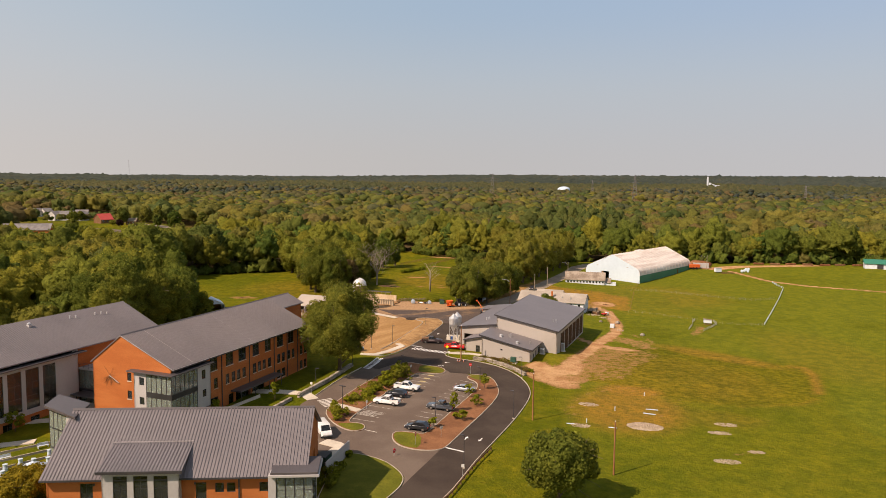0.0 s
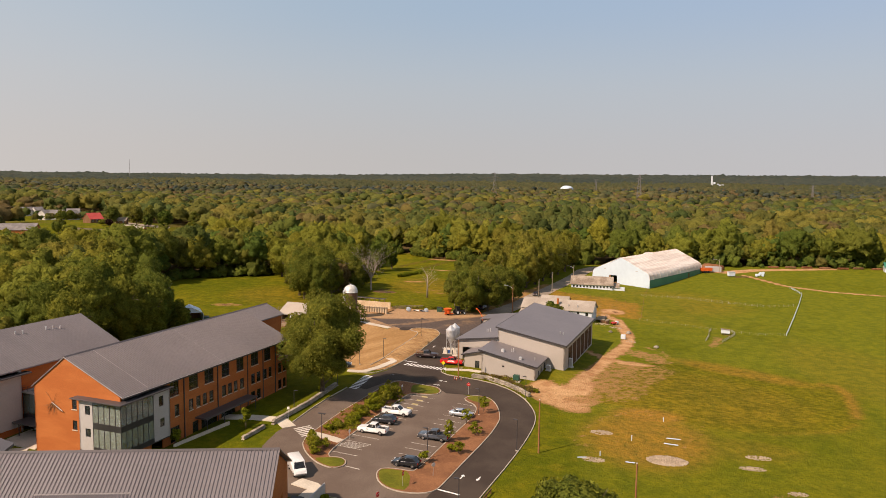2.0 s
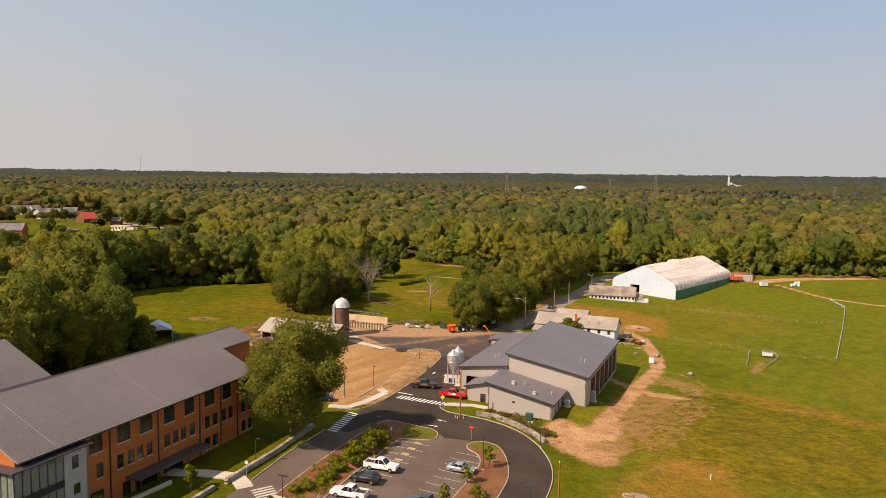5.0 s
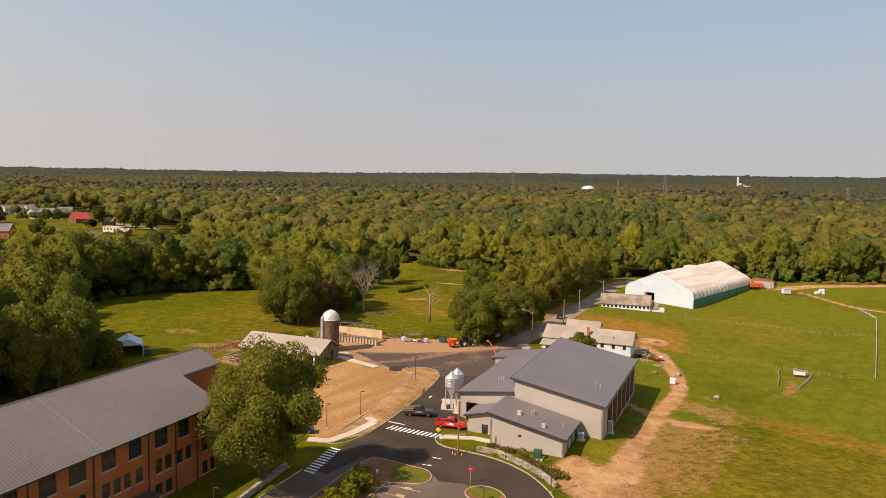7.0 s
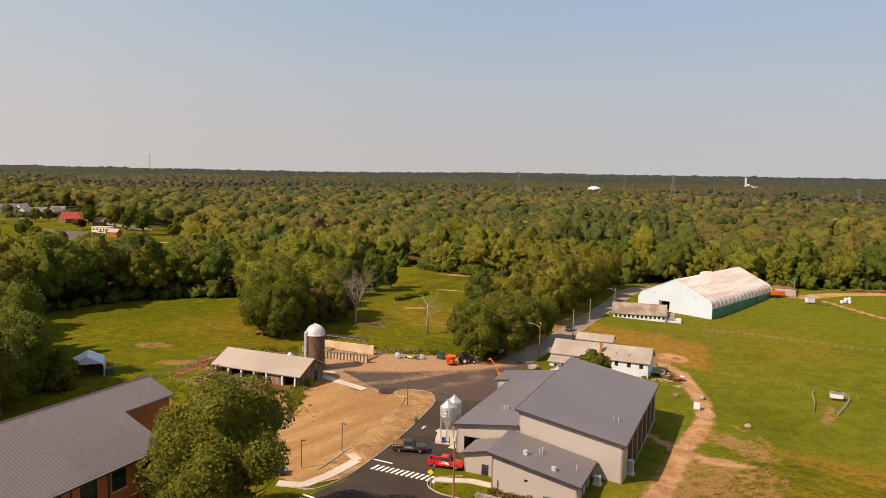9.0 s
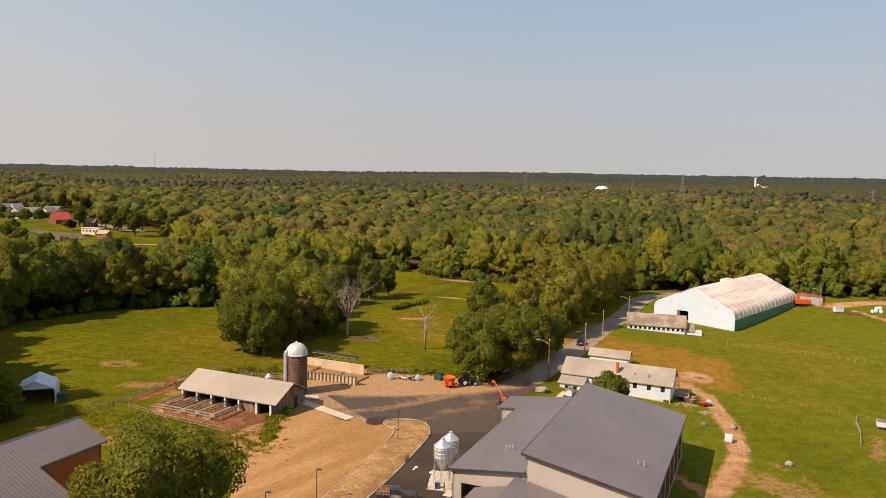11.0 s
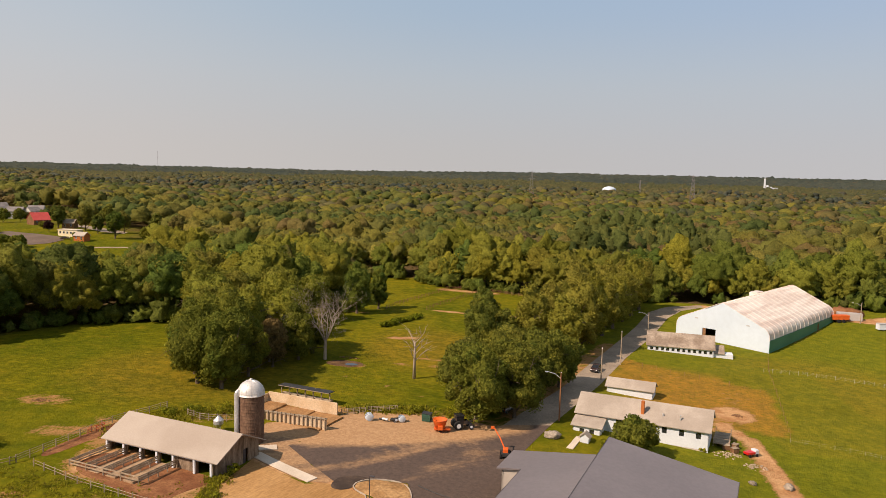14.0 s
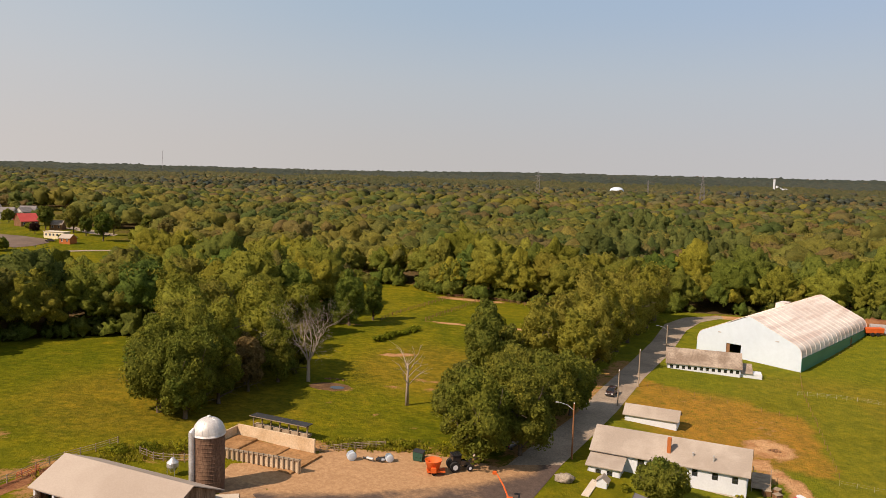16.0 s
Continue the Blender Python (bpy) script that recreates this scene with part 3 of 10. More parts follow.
# rough, tufty grass beside the track, and short, paler grass round it
ROUGH = [(44, 171), (56.6, 170.7), (71.5, 174.8), (77.6, 180.6), (81.7, 189.8), (86.7, 205), (87.1, 213.1), (79.3, 215.3), (73.1, 218.4), (58.9, 226.8), (45, 226), (30, 205), (20, 185), (33, 181)]
in_rough = inside(GX, GY, ROUGH)
south = (GX < 78) & (GY < 178)
MOWN = np.where(in_rough | (GX < 16), 0.0, np.where(south, 0.45, 1.0 - 0.6 * near_line(GX, GY, ROUGH[1:11], 0.0, 10.0)))
DRY = np.maximum(DRY, 0.3 * near_line(GX, GY, [(56.6, 170.7), (71.5, 174.8), (77.6, 180.6)], 0.2, 1.6))
DRY = np.maximum(DRY, 0.45 * near_line(GX, GY, [(58.9, 226.8), (66, 222), (73.1, 218.4), (79.3, 215.3)], 0.3, 1.7))
DRY = np.maximum(DRY, 0.85 * near_line(GX, GY, [(84, 213.6), (87.1, 213.1), (86.7, 205), (81.7, 189.8), (80, 186)], 0.3, 1.7))
DRY = np.maximum(DRY, 0.10 * in_rough)
LITTER = 1.0 - (inside(GX, GY, OPEN) | inside(GX, GY, TOWN) | inside(GX, GY, HOUSES) | ((GX > -112) & (GY < 200)))
for nm, arr in (("dirt", DIRT), ("dry", DRY), ("mown", MOWN), ("rough", np.where((GX < -14) & (GY > 262), 0.9, in_rough * 1.0)), ("litter", LITTER)):
    gmesh.attributes.new(nm, "FLOAT", "POINT").data.foreach_set("value", arr.astype(np.float32).ravel())


def ground_mat():
    m, n, l, p = nodes_of("meadow")
    big = noise_at(n, l, 0.03, 4, 0.6)
    mid = noise_at(n, l, 0.22, 5, 0.65)
    fine = noise_at(n, l, 2.2, 5, 0.75)
    tuft = noise_at(n, l, 0.9, 4, 0.7)
    at_dry, at_dirt = n.new("ShaderNodeAttribute"), n.new("ShaderNodeAttribute")
    at_dry.attribute_name, at_dirt.attribute_name = "dry", "dirt"
    green = mix(n, l, ramp(n, l, big, 0.38, 0.64), GRASS_A, GRASS_B)
    green = mix(n, l, scalar(n, l, "MULTIPLY", ramp(n, l, mid, 0.5, 0.72), 0.55), green, GRASS_C)
    at_mown = n.new("ShaderNodeAttribute")
    at_mown.attribute_name = "mown"
    green = mix(n, l, scalar(n, l, "MULTIPLY", at_mown.outputs["Fac"], ramp(n, l, big, 0.2, 0.5)), green, GRASS_MOWN)
    dryness = scalar(n, l, "MULTIPLY", at_dry.outputs["Fac"], ramp(n, l, tuft, 0.2, 0.5))
    green = mix(n, l, dryness, green, GRASS_DRY)
    green = mix(n, l, 1.0, green, mix(n, l, ramp(n, l, fine, 0.3, 0.72), (0.86, 0.88, 0.85), (1.10, 1.10, 1.08)), "MULTIPLY")
    green = mix(n, l, 1.0, green, mix(n, l, ramp(n, l, tuft, 0.3, 0.7), (0.85, 0.88, 0.85), (1.12, 1.10, 1.07)), "MULTIPLY")
    at_rough = n.new("ShaderNodeAttribute")
    at_rough.attribute_name = "rough"
    tussock = noise_at(n, l, 0.6, 4, 0.7, (1.0, 1.5, 1, 0))
    green = mix(n, l, at_rough.outputs["Fac"], green, mix(n, l, 1.0, green, mix(n, l, ramp(n, l, tussock, 0.36, 0.62), (0.78, 0.80, 0.78), (1.22, 1.16, 1.1)), "MULTIPLY"))
    patch = noise_at(n, l, 0.33, 4, 0.6)
    green = mix(n, l, 1.0, green, mix(n, l, ramp(n, l, patch, 0.32, 0.68), (0.80, 0.86, 0.90), (1.16, 1.10, 1.0)), "MULTIPLY")
    soil = mix(n, l, ramp(n, l, mid, 0.35, 0.65), (0.38, 0.19, 0.084), (0.54, 0.325, 0.162))
    soil = mix(n, l, ramp(n, l, at_dirt.outputs["Fac"], 0.62, 0.9), (0.33, 0.18, 0.07), soil)
    soil = mix(n, l, 1.0, soil, mix(n, l, ramp(n, l, fine, 0.3, 0.7), (0.86, 0.85, 0.84), (1.12, 1.12, 1.12)), "MULTIPLY")
    rough_edge = scalar(n, l, "ADD", at_dirt.outputs["Fac"], scalar(n, l, "MULTIPLY", scalar(n, l, "SUBTRACT", noise_at(n, l, 0.7, 5, 0.72, (0.6, 1.1, 1, 40)), 0.5), 1.6))
    rough_edge = scalar(n, l, "ADD", rough_edge, scalar(n, l, "MULTIPLY", scalar(n, l, "SUBTRACT", fine, 0.5), 0.8))
    has = ramp(n, l, at_dirt.outputs["Fac"], 0.08, 0.34)
    cover = scalar(n, l, "MULTIPLY", ramp(n, l, rough_edge, 0.42, 0.76), has)
    at_litter = n.new("ShaderNodeAttribute")
    at_litter.attribute_name = "litter"
    floor_col = mix(n, l, ramp(n, l, tuft, 0.35, 0.65), (0.075, 0.055, 0.024), (0.15, 0.10, 0.045))
    open_land = mix(n, l, cover, green, soil)
    l.new(mix(n, l, at_litter.outputs["Fac"], open_land, floor_col), p.inputs["Base Color"])
    p.inputs["Roughness"].default_value = 0.95
    p.inputs["Specular IOR Level"].default_value = 0.03
    bump(n, l, p, scalar(n, l, "ADD", fine, scalar(n, l, "MULTIPLY", tuft, 1.6)), 1.0, 0.2)
    return m


GRASS_MOWN = (0.145, 0.150, 0.012)
GRASS_A, GRASS_B, GRASS_C, GRASS_DRY = (0.097, 0.108, 0.006), (0.150, 0.137, 0.008), (0.195, 0.152, 0.012), (0.30, 0.160, 0.028)
M["ground"] = ground_mat()
link("ground", gmesh, "ground", label="green meadow with dry and bare patches", kind="structure", category="ground")


def laid(name, poly, lift, mat, label, category, skirt=0.0, step=6.0):
    return part(name, drape(poly, lift, step, skirt), mat, None, label, kind="structure", category=category)


# paved areas
def yard_mat():
    """Dark asphalt under wheel-swept dust; the dust attribute says how much lies there."""
    m, n, l, p = nodes_of("farm_yard")
    streak = noise_at(n, l, 0.3, 5, 0.6, (0.25, 1.3, 1, 38))
    fine = noise_at(n, l, 1.4, 5, 0.7)
    grit = noise_at(n, l, 7.0, 4, 0.7)
    at = n.new("ShaderNodeAttribute")
    at.attribute_name = "dirt"
    level = scalar(n, l, "ADD", at.outputs["Fac"], scalar(n, l, "MULTIPLY", scalar(n, l, "SUBTRACT", streak, 0.5), 0.9))
    level = scalar(n, l, "ADD", level, scalar(n, l, "MULTIPLY", scalar(n, l, "SUBTRACT", fine, 0.5), 0.3))
    tar = mix(n, l, ramp(n, l, fine, 0.3, 0.7), (0.062, 0.041, 0.031), (0.098, 0.066, 0.049))
    dust = mix(n, l, ramp(n, l, fine, 0.35, 0.68), (0.33, 0.185, 0.085), (0.44, 0.265, 0.13))
    col = mix(n, l, ramp(n, l, level, 0.26, 1.0), tar, dust)
    col = mix(n, l, 1.0, col, mix(n, l, ramp(n, l, grit, 0.3, 0.7), (0.82, 0.82, 0.82), (1.16, 1.16, 1.16)), "MULTIPLY")
    l.new(col, p.inputs["Base Color"])
    p.inputs["Roughness"].default_value = 0.95
    bump(n, l, p, grit, 0.6, 0.03)
    return m


M["farm_yard"] = yard_mat()


def dusted(ob, lines, base=0.0):
    co = np.empty(len(ob.data.vertices) * 3, np.float32)
    ob.data.vertices.foreach_get("co", co)
    x, y = co[0::3].astype(float), co[1::3].astype(float)
    d = np.full(x.shape, base)
    for pts, half, soft, amount in lines:
        d = np.maximum(d, amount * near_line(x, y, pts, half, soft))
    ob.data.attributes.new("dirt", "FLOAT", "POINT").data.foreach_set("value", d.astype(np.float32))


OLD = [(-9, 131), (-13.9, 113), (-13.9, 118.6), (-15.4, 121.8), (-18.2, 125), (-22.6, 127.3), (-27, 128.5), (-31, 126), (-37, 133), (-40, 145), (-39.5, 152), (-37.8, 157.4), (-35.3, 169), (-31.8, 180), (-28.6, 190), (-18, 191), (-9, 184), (-2, 178), (2, 168), (-4, 145)]
laid("parking_lot", OLD, 0.03, "asphalt_old", "worn grey-brown asphalt of the parking lot", "parking lot")
NEW_RIGHT = [(-28, 68), (-20, 84), (-12.5, 100), (-6.9, 112.2), (-4.8, 119.2), (-2.6, 127.4), (0.3, 136.2), (3.7, 146.6), (6.9, 158), (8.9, 167.5), (8.8, 174.6), (7.1, 181.8), (4.3, 187.2), (0.9, 190.8), (-3.3, 193.4), (-7.7, 194.8), (-10.4, 195.6), (-12.2, 197.6), (-12.4, 200.0)]
NEW_LEFT = [(-15.4, 239.2), (-16.6, 230.7), (-19.0, 218.0), (-23.0, 203.0), (-25.2, 196.5), (-28.4, 191.2), (-31.4, 181.5), (-27.6, 180.2), (-24.5, 186.0), (-21.7, 189.0), (-18, 187), (-12.3, 185.5), (-10, 181.5), (-3.4, 181.6), (-0.2, 181.0), (1.3, 175.5), (1.9, 170.0), (1.6, 164.5), (0.2, 158.5), (-2.1, 151.0), (-4.7, 143.1), (-7.1, 135.2), (-9.0, 131.0), (-15.2, 111.0), (-21, 96), (-30, 78), (-36, 68)]
laid("road", NEW_RIGHT + [(-11.8, 205.2), (-7.3, 205.6), (-8.6, 213.6), (-9.0, 216), (-3.2, 236), (-2.6, 244)] + NEW_LEFT, 0.06, "asphalt_new", "fresh dark asphalt access road", "road")
yard = laid("farm_yard", [(-15.4, 239.2), (-17.2, 245.0), (-22.4, 245.3), (-27.5, 242.0), (-33, 247.5), (-39, 254), (-36, 258), (-30, 260), (-24, 262), (-17, 265), (-10, 269), (-4, 276), (5, 279), (-0.5, 262), (-2.4, 244)], 0.045, "farm_yard", "dusty brown-grey asphalt of the farm yard", "farm yard", step=2.0)
laid("farm_lane", [(-4, 276), (0, 286), (8, 305), (16, 329.6), (26, 358), (35, 384), (43, 411), (52, 425), (66, 433), (66, 428), (56, 418), (48.5, 403), (38.5, 372), (26.8, 341), (17.2, 311.5), (9.6, 291), (5, 279)], 0.045, "asphalt_lane", "worn grey asphalt of the farm lane", "lane")
# bare sand of the unfinished lot and the yard verge
LOT = [(-36, 196), (-30.3, 193.4), (-27.5, 206.5), (-25.4, 219.9), (-21.2, 238.6), (-24.9, 240.4), (-29, 241.6), (-32, 240.6), (-42.5, 246.4), (-43.5, 238), (-44, 226), (-42.5, 214), (-39.5, 204)]
laid("sand_lot", LOT, 0.035, "sand", "graded bare sand of an unfinished lot", "bare lot")
BANK = [(-30.5, 193.2), (-26.0, 197.0), (-23.2, 203.4), (-19.2, 218.2), (-16.8, 230.8), (-15.6, 239.0), (-17.2, 244.6), (-22.2, 244.9), (-24.6, 243.0), (-24.7, 240.6), (-21.2, 238.9), (-25.2, 219.9), (-27.7, 206.4)]
apron = laid("silo_apron", [(-46.5, 259.5), (-38.5, 257.8), (-37, 254), (-33, 247.3), (-28, 243.5), (-29, 241.8), (-33, 241.5), (-42, 247), (-45, 247.5), (-43, 252)], 0.028, "farm_yard", "dusty trampled apron by the silo", "verge", step=2.0)
dusted(apron, ((((-46, 258), (-43, 253), (-44, 248)), 2.0, 4.0, 0.5),), 0.75)
bank = laid("sand_bank", BANK, 0.09, "sand_rough", "sandy verge between kerbs", "verge", step=1.5)
bm = bmesh.new()
bm.from_mesh(bank.data)
rk = random.Random(12)
for v in bm.verts:
    if not v.is_boundary and v.co.y > 207:
        v.co.z += (0.12 + rk.uniform(0, 0.55)) * (1.0 if v.co.y < 229 else 0.25)
for f in bm.faces:
    f.smooth = True
bm.to_mesh(bank.data)
bm.free()
verge = laid("yard_verge", [(-46, 259), (-37, 256), (-30, 258), (-24, 260), (-17, 263), (-10, 267), (-4, 274), (-8, 275.5), (-19, 276.5), (-33, 273.5), (-36, 268), (-46, 263)], 0.03, "farm_yard", "dusty sand apron of the yard", "verge")
dusted(verge, (), 1.15)
dusted(yard, ((((-44, 260), (-36, 260), (-28, 262.5), (-20, 266), (-12, 270), (-4, 277)), 2.6, 5.5, 1.15), (((-9, 268), (-8, 258), (-14, 252)), 0.8, 3.5, 0.5), (((-12, 266), (-20, 257), (-28, 248), (-34, 245)), 0.6, 3.0, 0.62), (((-4, 262), (-12, 252), (-18, 246)), 0.4, 2.4, 0.45)), 0.05)
M["asphalt_patch"] = surface("asphalt_patch", (0.05, 0.037, 0.03), (0.10, 0.07, 0.052), 0.3, 6, 0.9, spread=0.2)
laid("asphalt_patch", rounded([(-28.4, 240.6), (-27.8, 244.6), (-24.6, 245.6), (-22.6, 244.9), (-24.6, 242.8), (-25.2, 240.8), (-26.6, 239.8)], 2), 0.07, "asphalt_patch", "darker asphalt patch", "road patch")
# ---- kerbs, islands, walks, markings ----
def kerb_line(pts, closed=False, label="pale granite kerb"):
    p = resample(pts, 1.2, closed)
    part("kerb", strip(p, 0.16, -0.1, 0.18, closed), "kerb", None, label, kind="structure", category="kerb")


def island(name, pts, mat, label, category):
    pts = rounded(pts, 2)
    part(name, drape(pts, 0.15, 4.0, 0.3), mat, None, label, kind="structure", category=category)
    kerb_line(pts, True)


EAST = [(-14.7, 130.6), (-10.9, 130.2), (-8.4, 131.4), (-7.1, 135.2), (-4.7, 143.1), (-2.1, 151), (0.2, 158.9), (1.7, 165.8), (1.8, 170.1), (1.2, 175.8), (-0.4, 180.6), (-3.6, 181.6), (-6.0, 179.2), (-5.4, 176.8), (-3.4, 175.2), (-2.8, 170), (-8.0, 152.7), (-12.2, 138.2), (-13.5, 138.5), (-15.7, 139), (-18.2, 138.9), (-18.5, 136.4), (-17.4, 132.9)]
island("planting_island", EAST, "mulch", "kerbed island of red-brown bark mulch", "planting bed")
WEST = [(-28.7, 142), (-25.2, 142.3), (-23.9, 140.2), (-24.5, 138.0), (-26.8, 137.6), (-30.2, 140.6), (-33.2, 146), (-33.6, 149.6), (-32.4, 155), (-30.2, 164), (-27.4, 173), (-25.0, 181.0), (-23.0, 186.0), (-21.2, 188.4), (-18, 187.2), (-14.8, 186.0), (-12.3, 185.5), (-11.1, 182.7), (-11.9, 179.6), (-17.1, 179.3), (-18.4, 178.6), (-24.5, 157)]
island("planting_bed", WEST, "mulch", "kerbed bed of bark mulch and shrubs", "planting bed")
M["lawn"] = surface("lawn", (0.100, 0.106, 0.010), (0.145, 0.136, 0.014), 0.25, 5, 0.95, spread=0.3, relief=0.05)


def lawn(pts, label="mown lawn", lift=0.165):
    part("lawn", drape(rounded(pts, 1), lift, 4.0), "lawn", None, label, kind="structure", category="lawn")


lawn([(-28.4, 141.6), (-25.2, 141.9), (-24.2, 140.2), (-24.7, 138.4), (-26.8, 138.0), (-30, 141)])
lawn([(-14.9, 131.2), (-12.6, 131.2), (-12.9, 137.9), (-15.7, 138.6), (-18, 138.5), (-18.1, 136.4), (-17.2, 133.3)])
lawn([(-17.8, 186.8), (-12.5, 185.1), (-11.5, 182.7), (-12.1, 180.1), (-17, 179.8), (-18, 181)])
lawn([(-5.6, 179.2), (-3.6, 181.2), (-0.8, 180.2), (0.2, 177.6), (-3.2, 176.4)])
SOUTH = [(-25.4, 127.3), (-22.6, 127), (-18.2, 124.8), (-15.6, 121.6), (-14, 118.6), (-14, 115.3), (-15.4, 111.1), (-20, 100), (-25, 98), (-26.5, 112)]
island("lawn_island", SOUTH, "lawn", "kerbed lawn beside the brick hall", "lawn")
kerb_line(rounded([(-10.5, 104), (-6.7, 112.2), (-4.6, 119.2), (-2.4, 127.4), (0.5, 136.2), (3.9, 146.6), (7.1, 158), (9.1, 167.5), (9.0, 174.6), (7.3, 182), (4.5, 187.4), (1.1, 191), (-3.2, 193.6), (-7.6, 195), (-10.6, 195.9), (-12.4, 197.8), (-12.5, 200.2), (-11.4, 201.4), (-7.2, 203.0)], 2, False))
kerb_line(rounded([(-37.9, 157.4), (-35.5, 169.2), (-32, 180.6)], 1, False))
kerb_line(rounded([(-32.0, 192.8), (-28.5, 192.2), (-25.6, 196.6), (-23.2, 203.0), (-19.2, 218), (-16.8, 230.7), (-15.4, 239.2), (-17.3, 245.1), (-22.4, 245.2), (-24.9, 243.2), (-24.9, 240.6), (-21.2, 238.8), (-25.3, 219.9), (-27.8, 206.4), (-30.0, 199.5)], 2, False))


def walk_way(pts, width, label="pale concrete walk"):
    part("walkway", strip(resample(pts, 1.5), width, -0.1, 0.14), "concrete", None, label, kind="structure", category="walkway")


walk_way([(-34.5, 193.5), (-30.6, 193.6), (-27.6, 198.2), (-24.8, 204.6)], 1.9)
walk_way([(-24.6, 204.8), (-26.5, 207.0)], 1.6)
walk_way([(-11.6, 200.6), (-5.5, 201.4), (-2.2, 200.2)], 1.6)
walk_way([(-1.8, 199.6), (-1.0, 203.0)], 2.2)
walk_way([(-42.8, 249.0), (-37.5, 245.6), (-31.2, 242.0)], 2.0)
walk_way([(-43.8, 251.2), (-40.4, 252.6)], 2.0)
walk_way([(-52, 158), (-46, 158.6), (-40.5, 158.2), (-37.8, 154.6)], 2.6)
part("walkway", strip(resample([(-33.4, 152.2), (-31.2, 151.4), (-26.9, 149.1)], 1.5), 1.9, -0.1, 0.21), "concrete", None, "pale concrete path across the planting bed", kind="structure", category="walkway")
walk_way([(-59.2 - 24.0 * V.x + b * U.x, 132.9 - 24.0 * V.y + b * U.y) for b in (0.5, 6.6)], 8.6, "pale concrete court between the halls")
walk_way([(1.4 + a * V.x + b * U.x, 209.5 + a * V.y + b * U.y) for a, b in ((-12.3, 1.0), (-12.3, 16.0), (-12.3, 31.0))], 1.3, "tan concrete apron along the farm building")
walk_way([(8.2, 268), (10.3, 274.5)], 1.2)
walk_way([(-28.2, 124), (-26.6, 130.1), (-30.5, 132)], 2.6, "pale concrete service pad")
for a, b in (((-104, 132), (-79, 139)), ((-98, 121), (-82, 127))):
    walk_way([a, b], 2.2)


def paint(name, quads, lift, mat, label):
    bm = bmesh.new()
    for q in quads:
        f = bm.faces.new([bm.verts.new((x, y, gz(x, y) + lift)) for x, y in q])
        if f.normal.z < 0:
            f.normal_flip()
    bm.normal_update()
    me = bpy.data.meshes.new(name)
    for f in bm.faces:
        if f.normal.z < 0:
            f.normal_flip()
    bm.to_mesh(me)
    bm.free()
    return link(name, me, mat, None, label, kind="structure", category="road marking")


def bar(a, b, w):
    a, b = Vector(a), Vector(b)
    d = (b - a).normalized()
    s = Vector((d.y, -d.x)) * w / 2
    return [tuple(a - s), tuple(b - s), tuple(b + s), tuple(a + s)]


def zebra(a, b, c, n, w, lift=0.068, mat="paint_white"):
    """n stripes between the lines a-b and a+c, b+c."""
    for i in range(n):
        t = (i + 0.5) / n
        p = Vector(a).lerp(Vector(b), t)
        paint("crosswalk_stripe", [bar(p, p + Vector(c), w)], lift, mat, "white crosswalk stripe" if mat == "paint_white" else "worn tan crosswalk stripe")


M["paint_faded"] = surface("paint_faded", (0.47, 0.42, 0.35), (0.62, 0.57, 0.50), 0.5, 9, 0.8, spread=0.2, relief=0)
M["paint_tan"] = surface("paint_tan", (0.40, 0.31, 0.13), (0.48, 0.38, 0.17), 0.5, 9, 0.8, spread=0.25, relief=0)
zebra((-22.3, 202.0), (-12.3, 199.7), (1.0, 2.0), 12, 0.42)
zebra((-31.6, 180.2), (-29.7, 191.2), (1.9, -0.7), 11, 0.45)
zebra((-37.0, 154.2), (-34.2, 150.2), (2.6, 2.2), 6, 0.45, 0.05, "paint_faded")
paint("stop_line", [bar((-22.2, 205.9), (-18.9, 205.0), 0.4)], 0.068, "paint_white", "white stop line")
paint("stop_line", [bar((-8.4, 132.5), (-4.6, 130.9), 0.4)], 0.068, "paint_white", "white stop line")


def arrow(x, y, ang, s=0.75):
    c, q = math.cos(radians(ang)), math.sin(radians(ang))
    tr = lambda p: (x + (p[0] * c - p[1] * q) * s, y + (p[0] * q + p[1] * c) * s)
    shaft = [tr(p) for p in ((-1.2, -0.14), (0.3, -0.14), (0.3, 0.14), (-1.2, 0.14))]
    head = [tr(p) for p in ((0.3, -0.5), (1.3, 0), (0.3, 0.5))]
    paint("lane_arrow", [shaft, head], 0.07, "paint_white", "white painted lane arrow")


arrow(-4.5, 137.7, 72), arrow(-1.8, 137.4, 250), arrow(-11.3, 190.6, 165), arrow(-12.6, 187.3, -10), arrow(-16.1, 223, 75), arrow(-13.3, 222.4, 255)
for a in [Vector((-28.1, 144.9)), Vector((-27.7, 147.6)), Vector((-26.6, 150.3))] + [Vector((-25.7, 153.1)).lerp(Vector((-17.6, 178.6)), i / 9) for i in range(10)]:
    paint("stall_line", [bar(a, a + Vector((5.3, -1.6)), 0.12)], 0.05, "paint_faded", "worn white parking stall line")
for i in range(13):
    a = Vector((-12.0, 141.7)).lerp(Vector((-2.7, 173.9)), i / 12)
    paint("stall_line", [bar(a, a + Vector((-4.7, 1.4)), 0.12)], 0.05, "paint_faded", "worn white parking stall line")
paint("stall_line", [bar((-24.0, 138.9), (-21.4, 137.9), 0.2)], 0.05, "paint_faded", "worn white line beside the grass tip")
for i in range(4):
    a = Vector((-17.4, 170.0)).lerp(Vector((-15.1, 178.0)), i / 3)
    paint("stall_emblem", [bar(a, a + Vector((1.3, -0.3)), 0.8)], 0.05, "paint_tan", "faded yellow stall emblem")
for i in range(10):
    a = Vector((-27.6, 147.5)).lerp(Vector((-23.9, 146.4)), i / 9)
    paint("hatching", [bar(a, a + Vector((2.2, 2.0)), 0.10)], 0.05, "paint_faded", "worn white diagonal hatching")
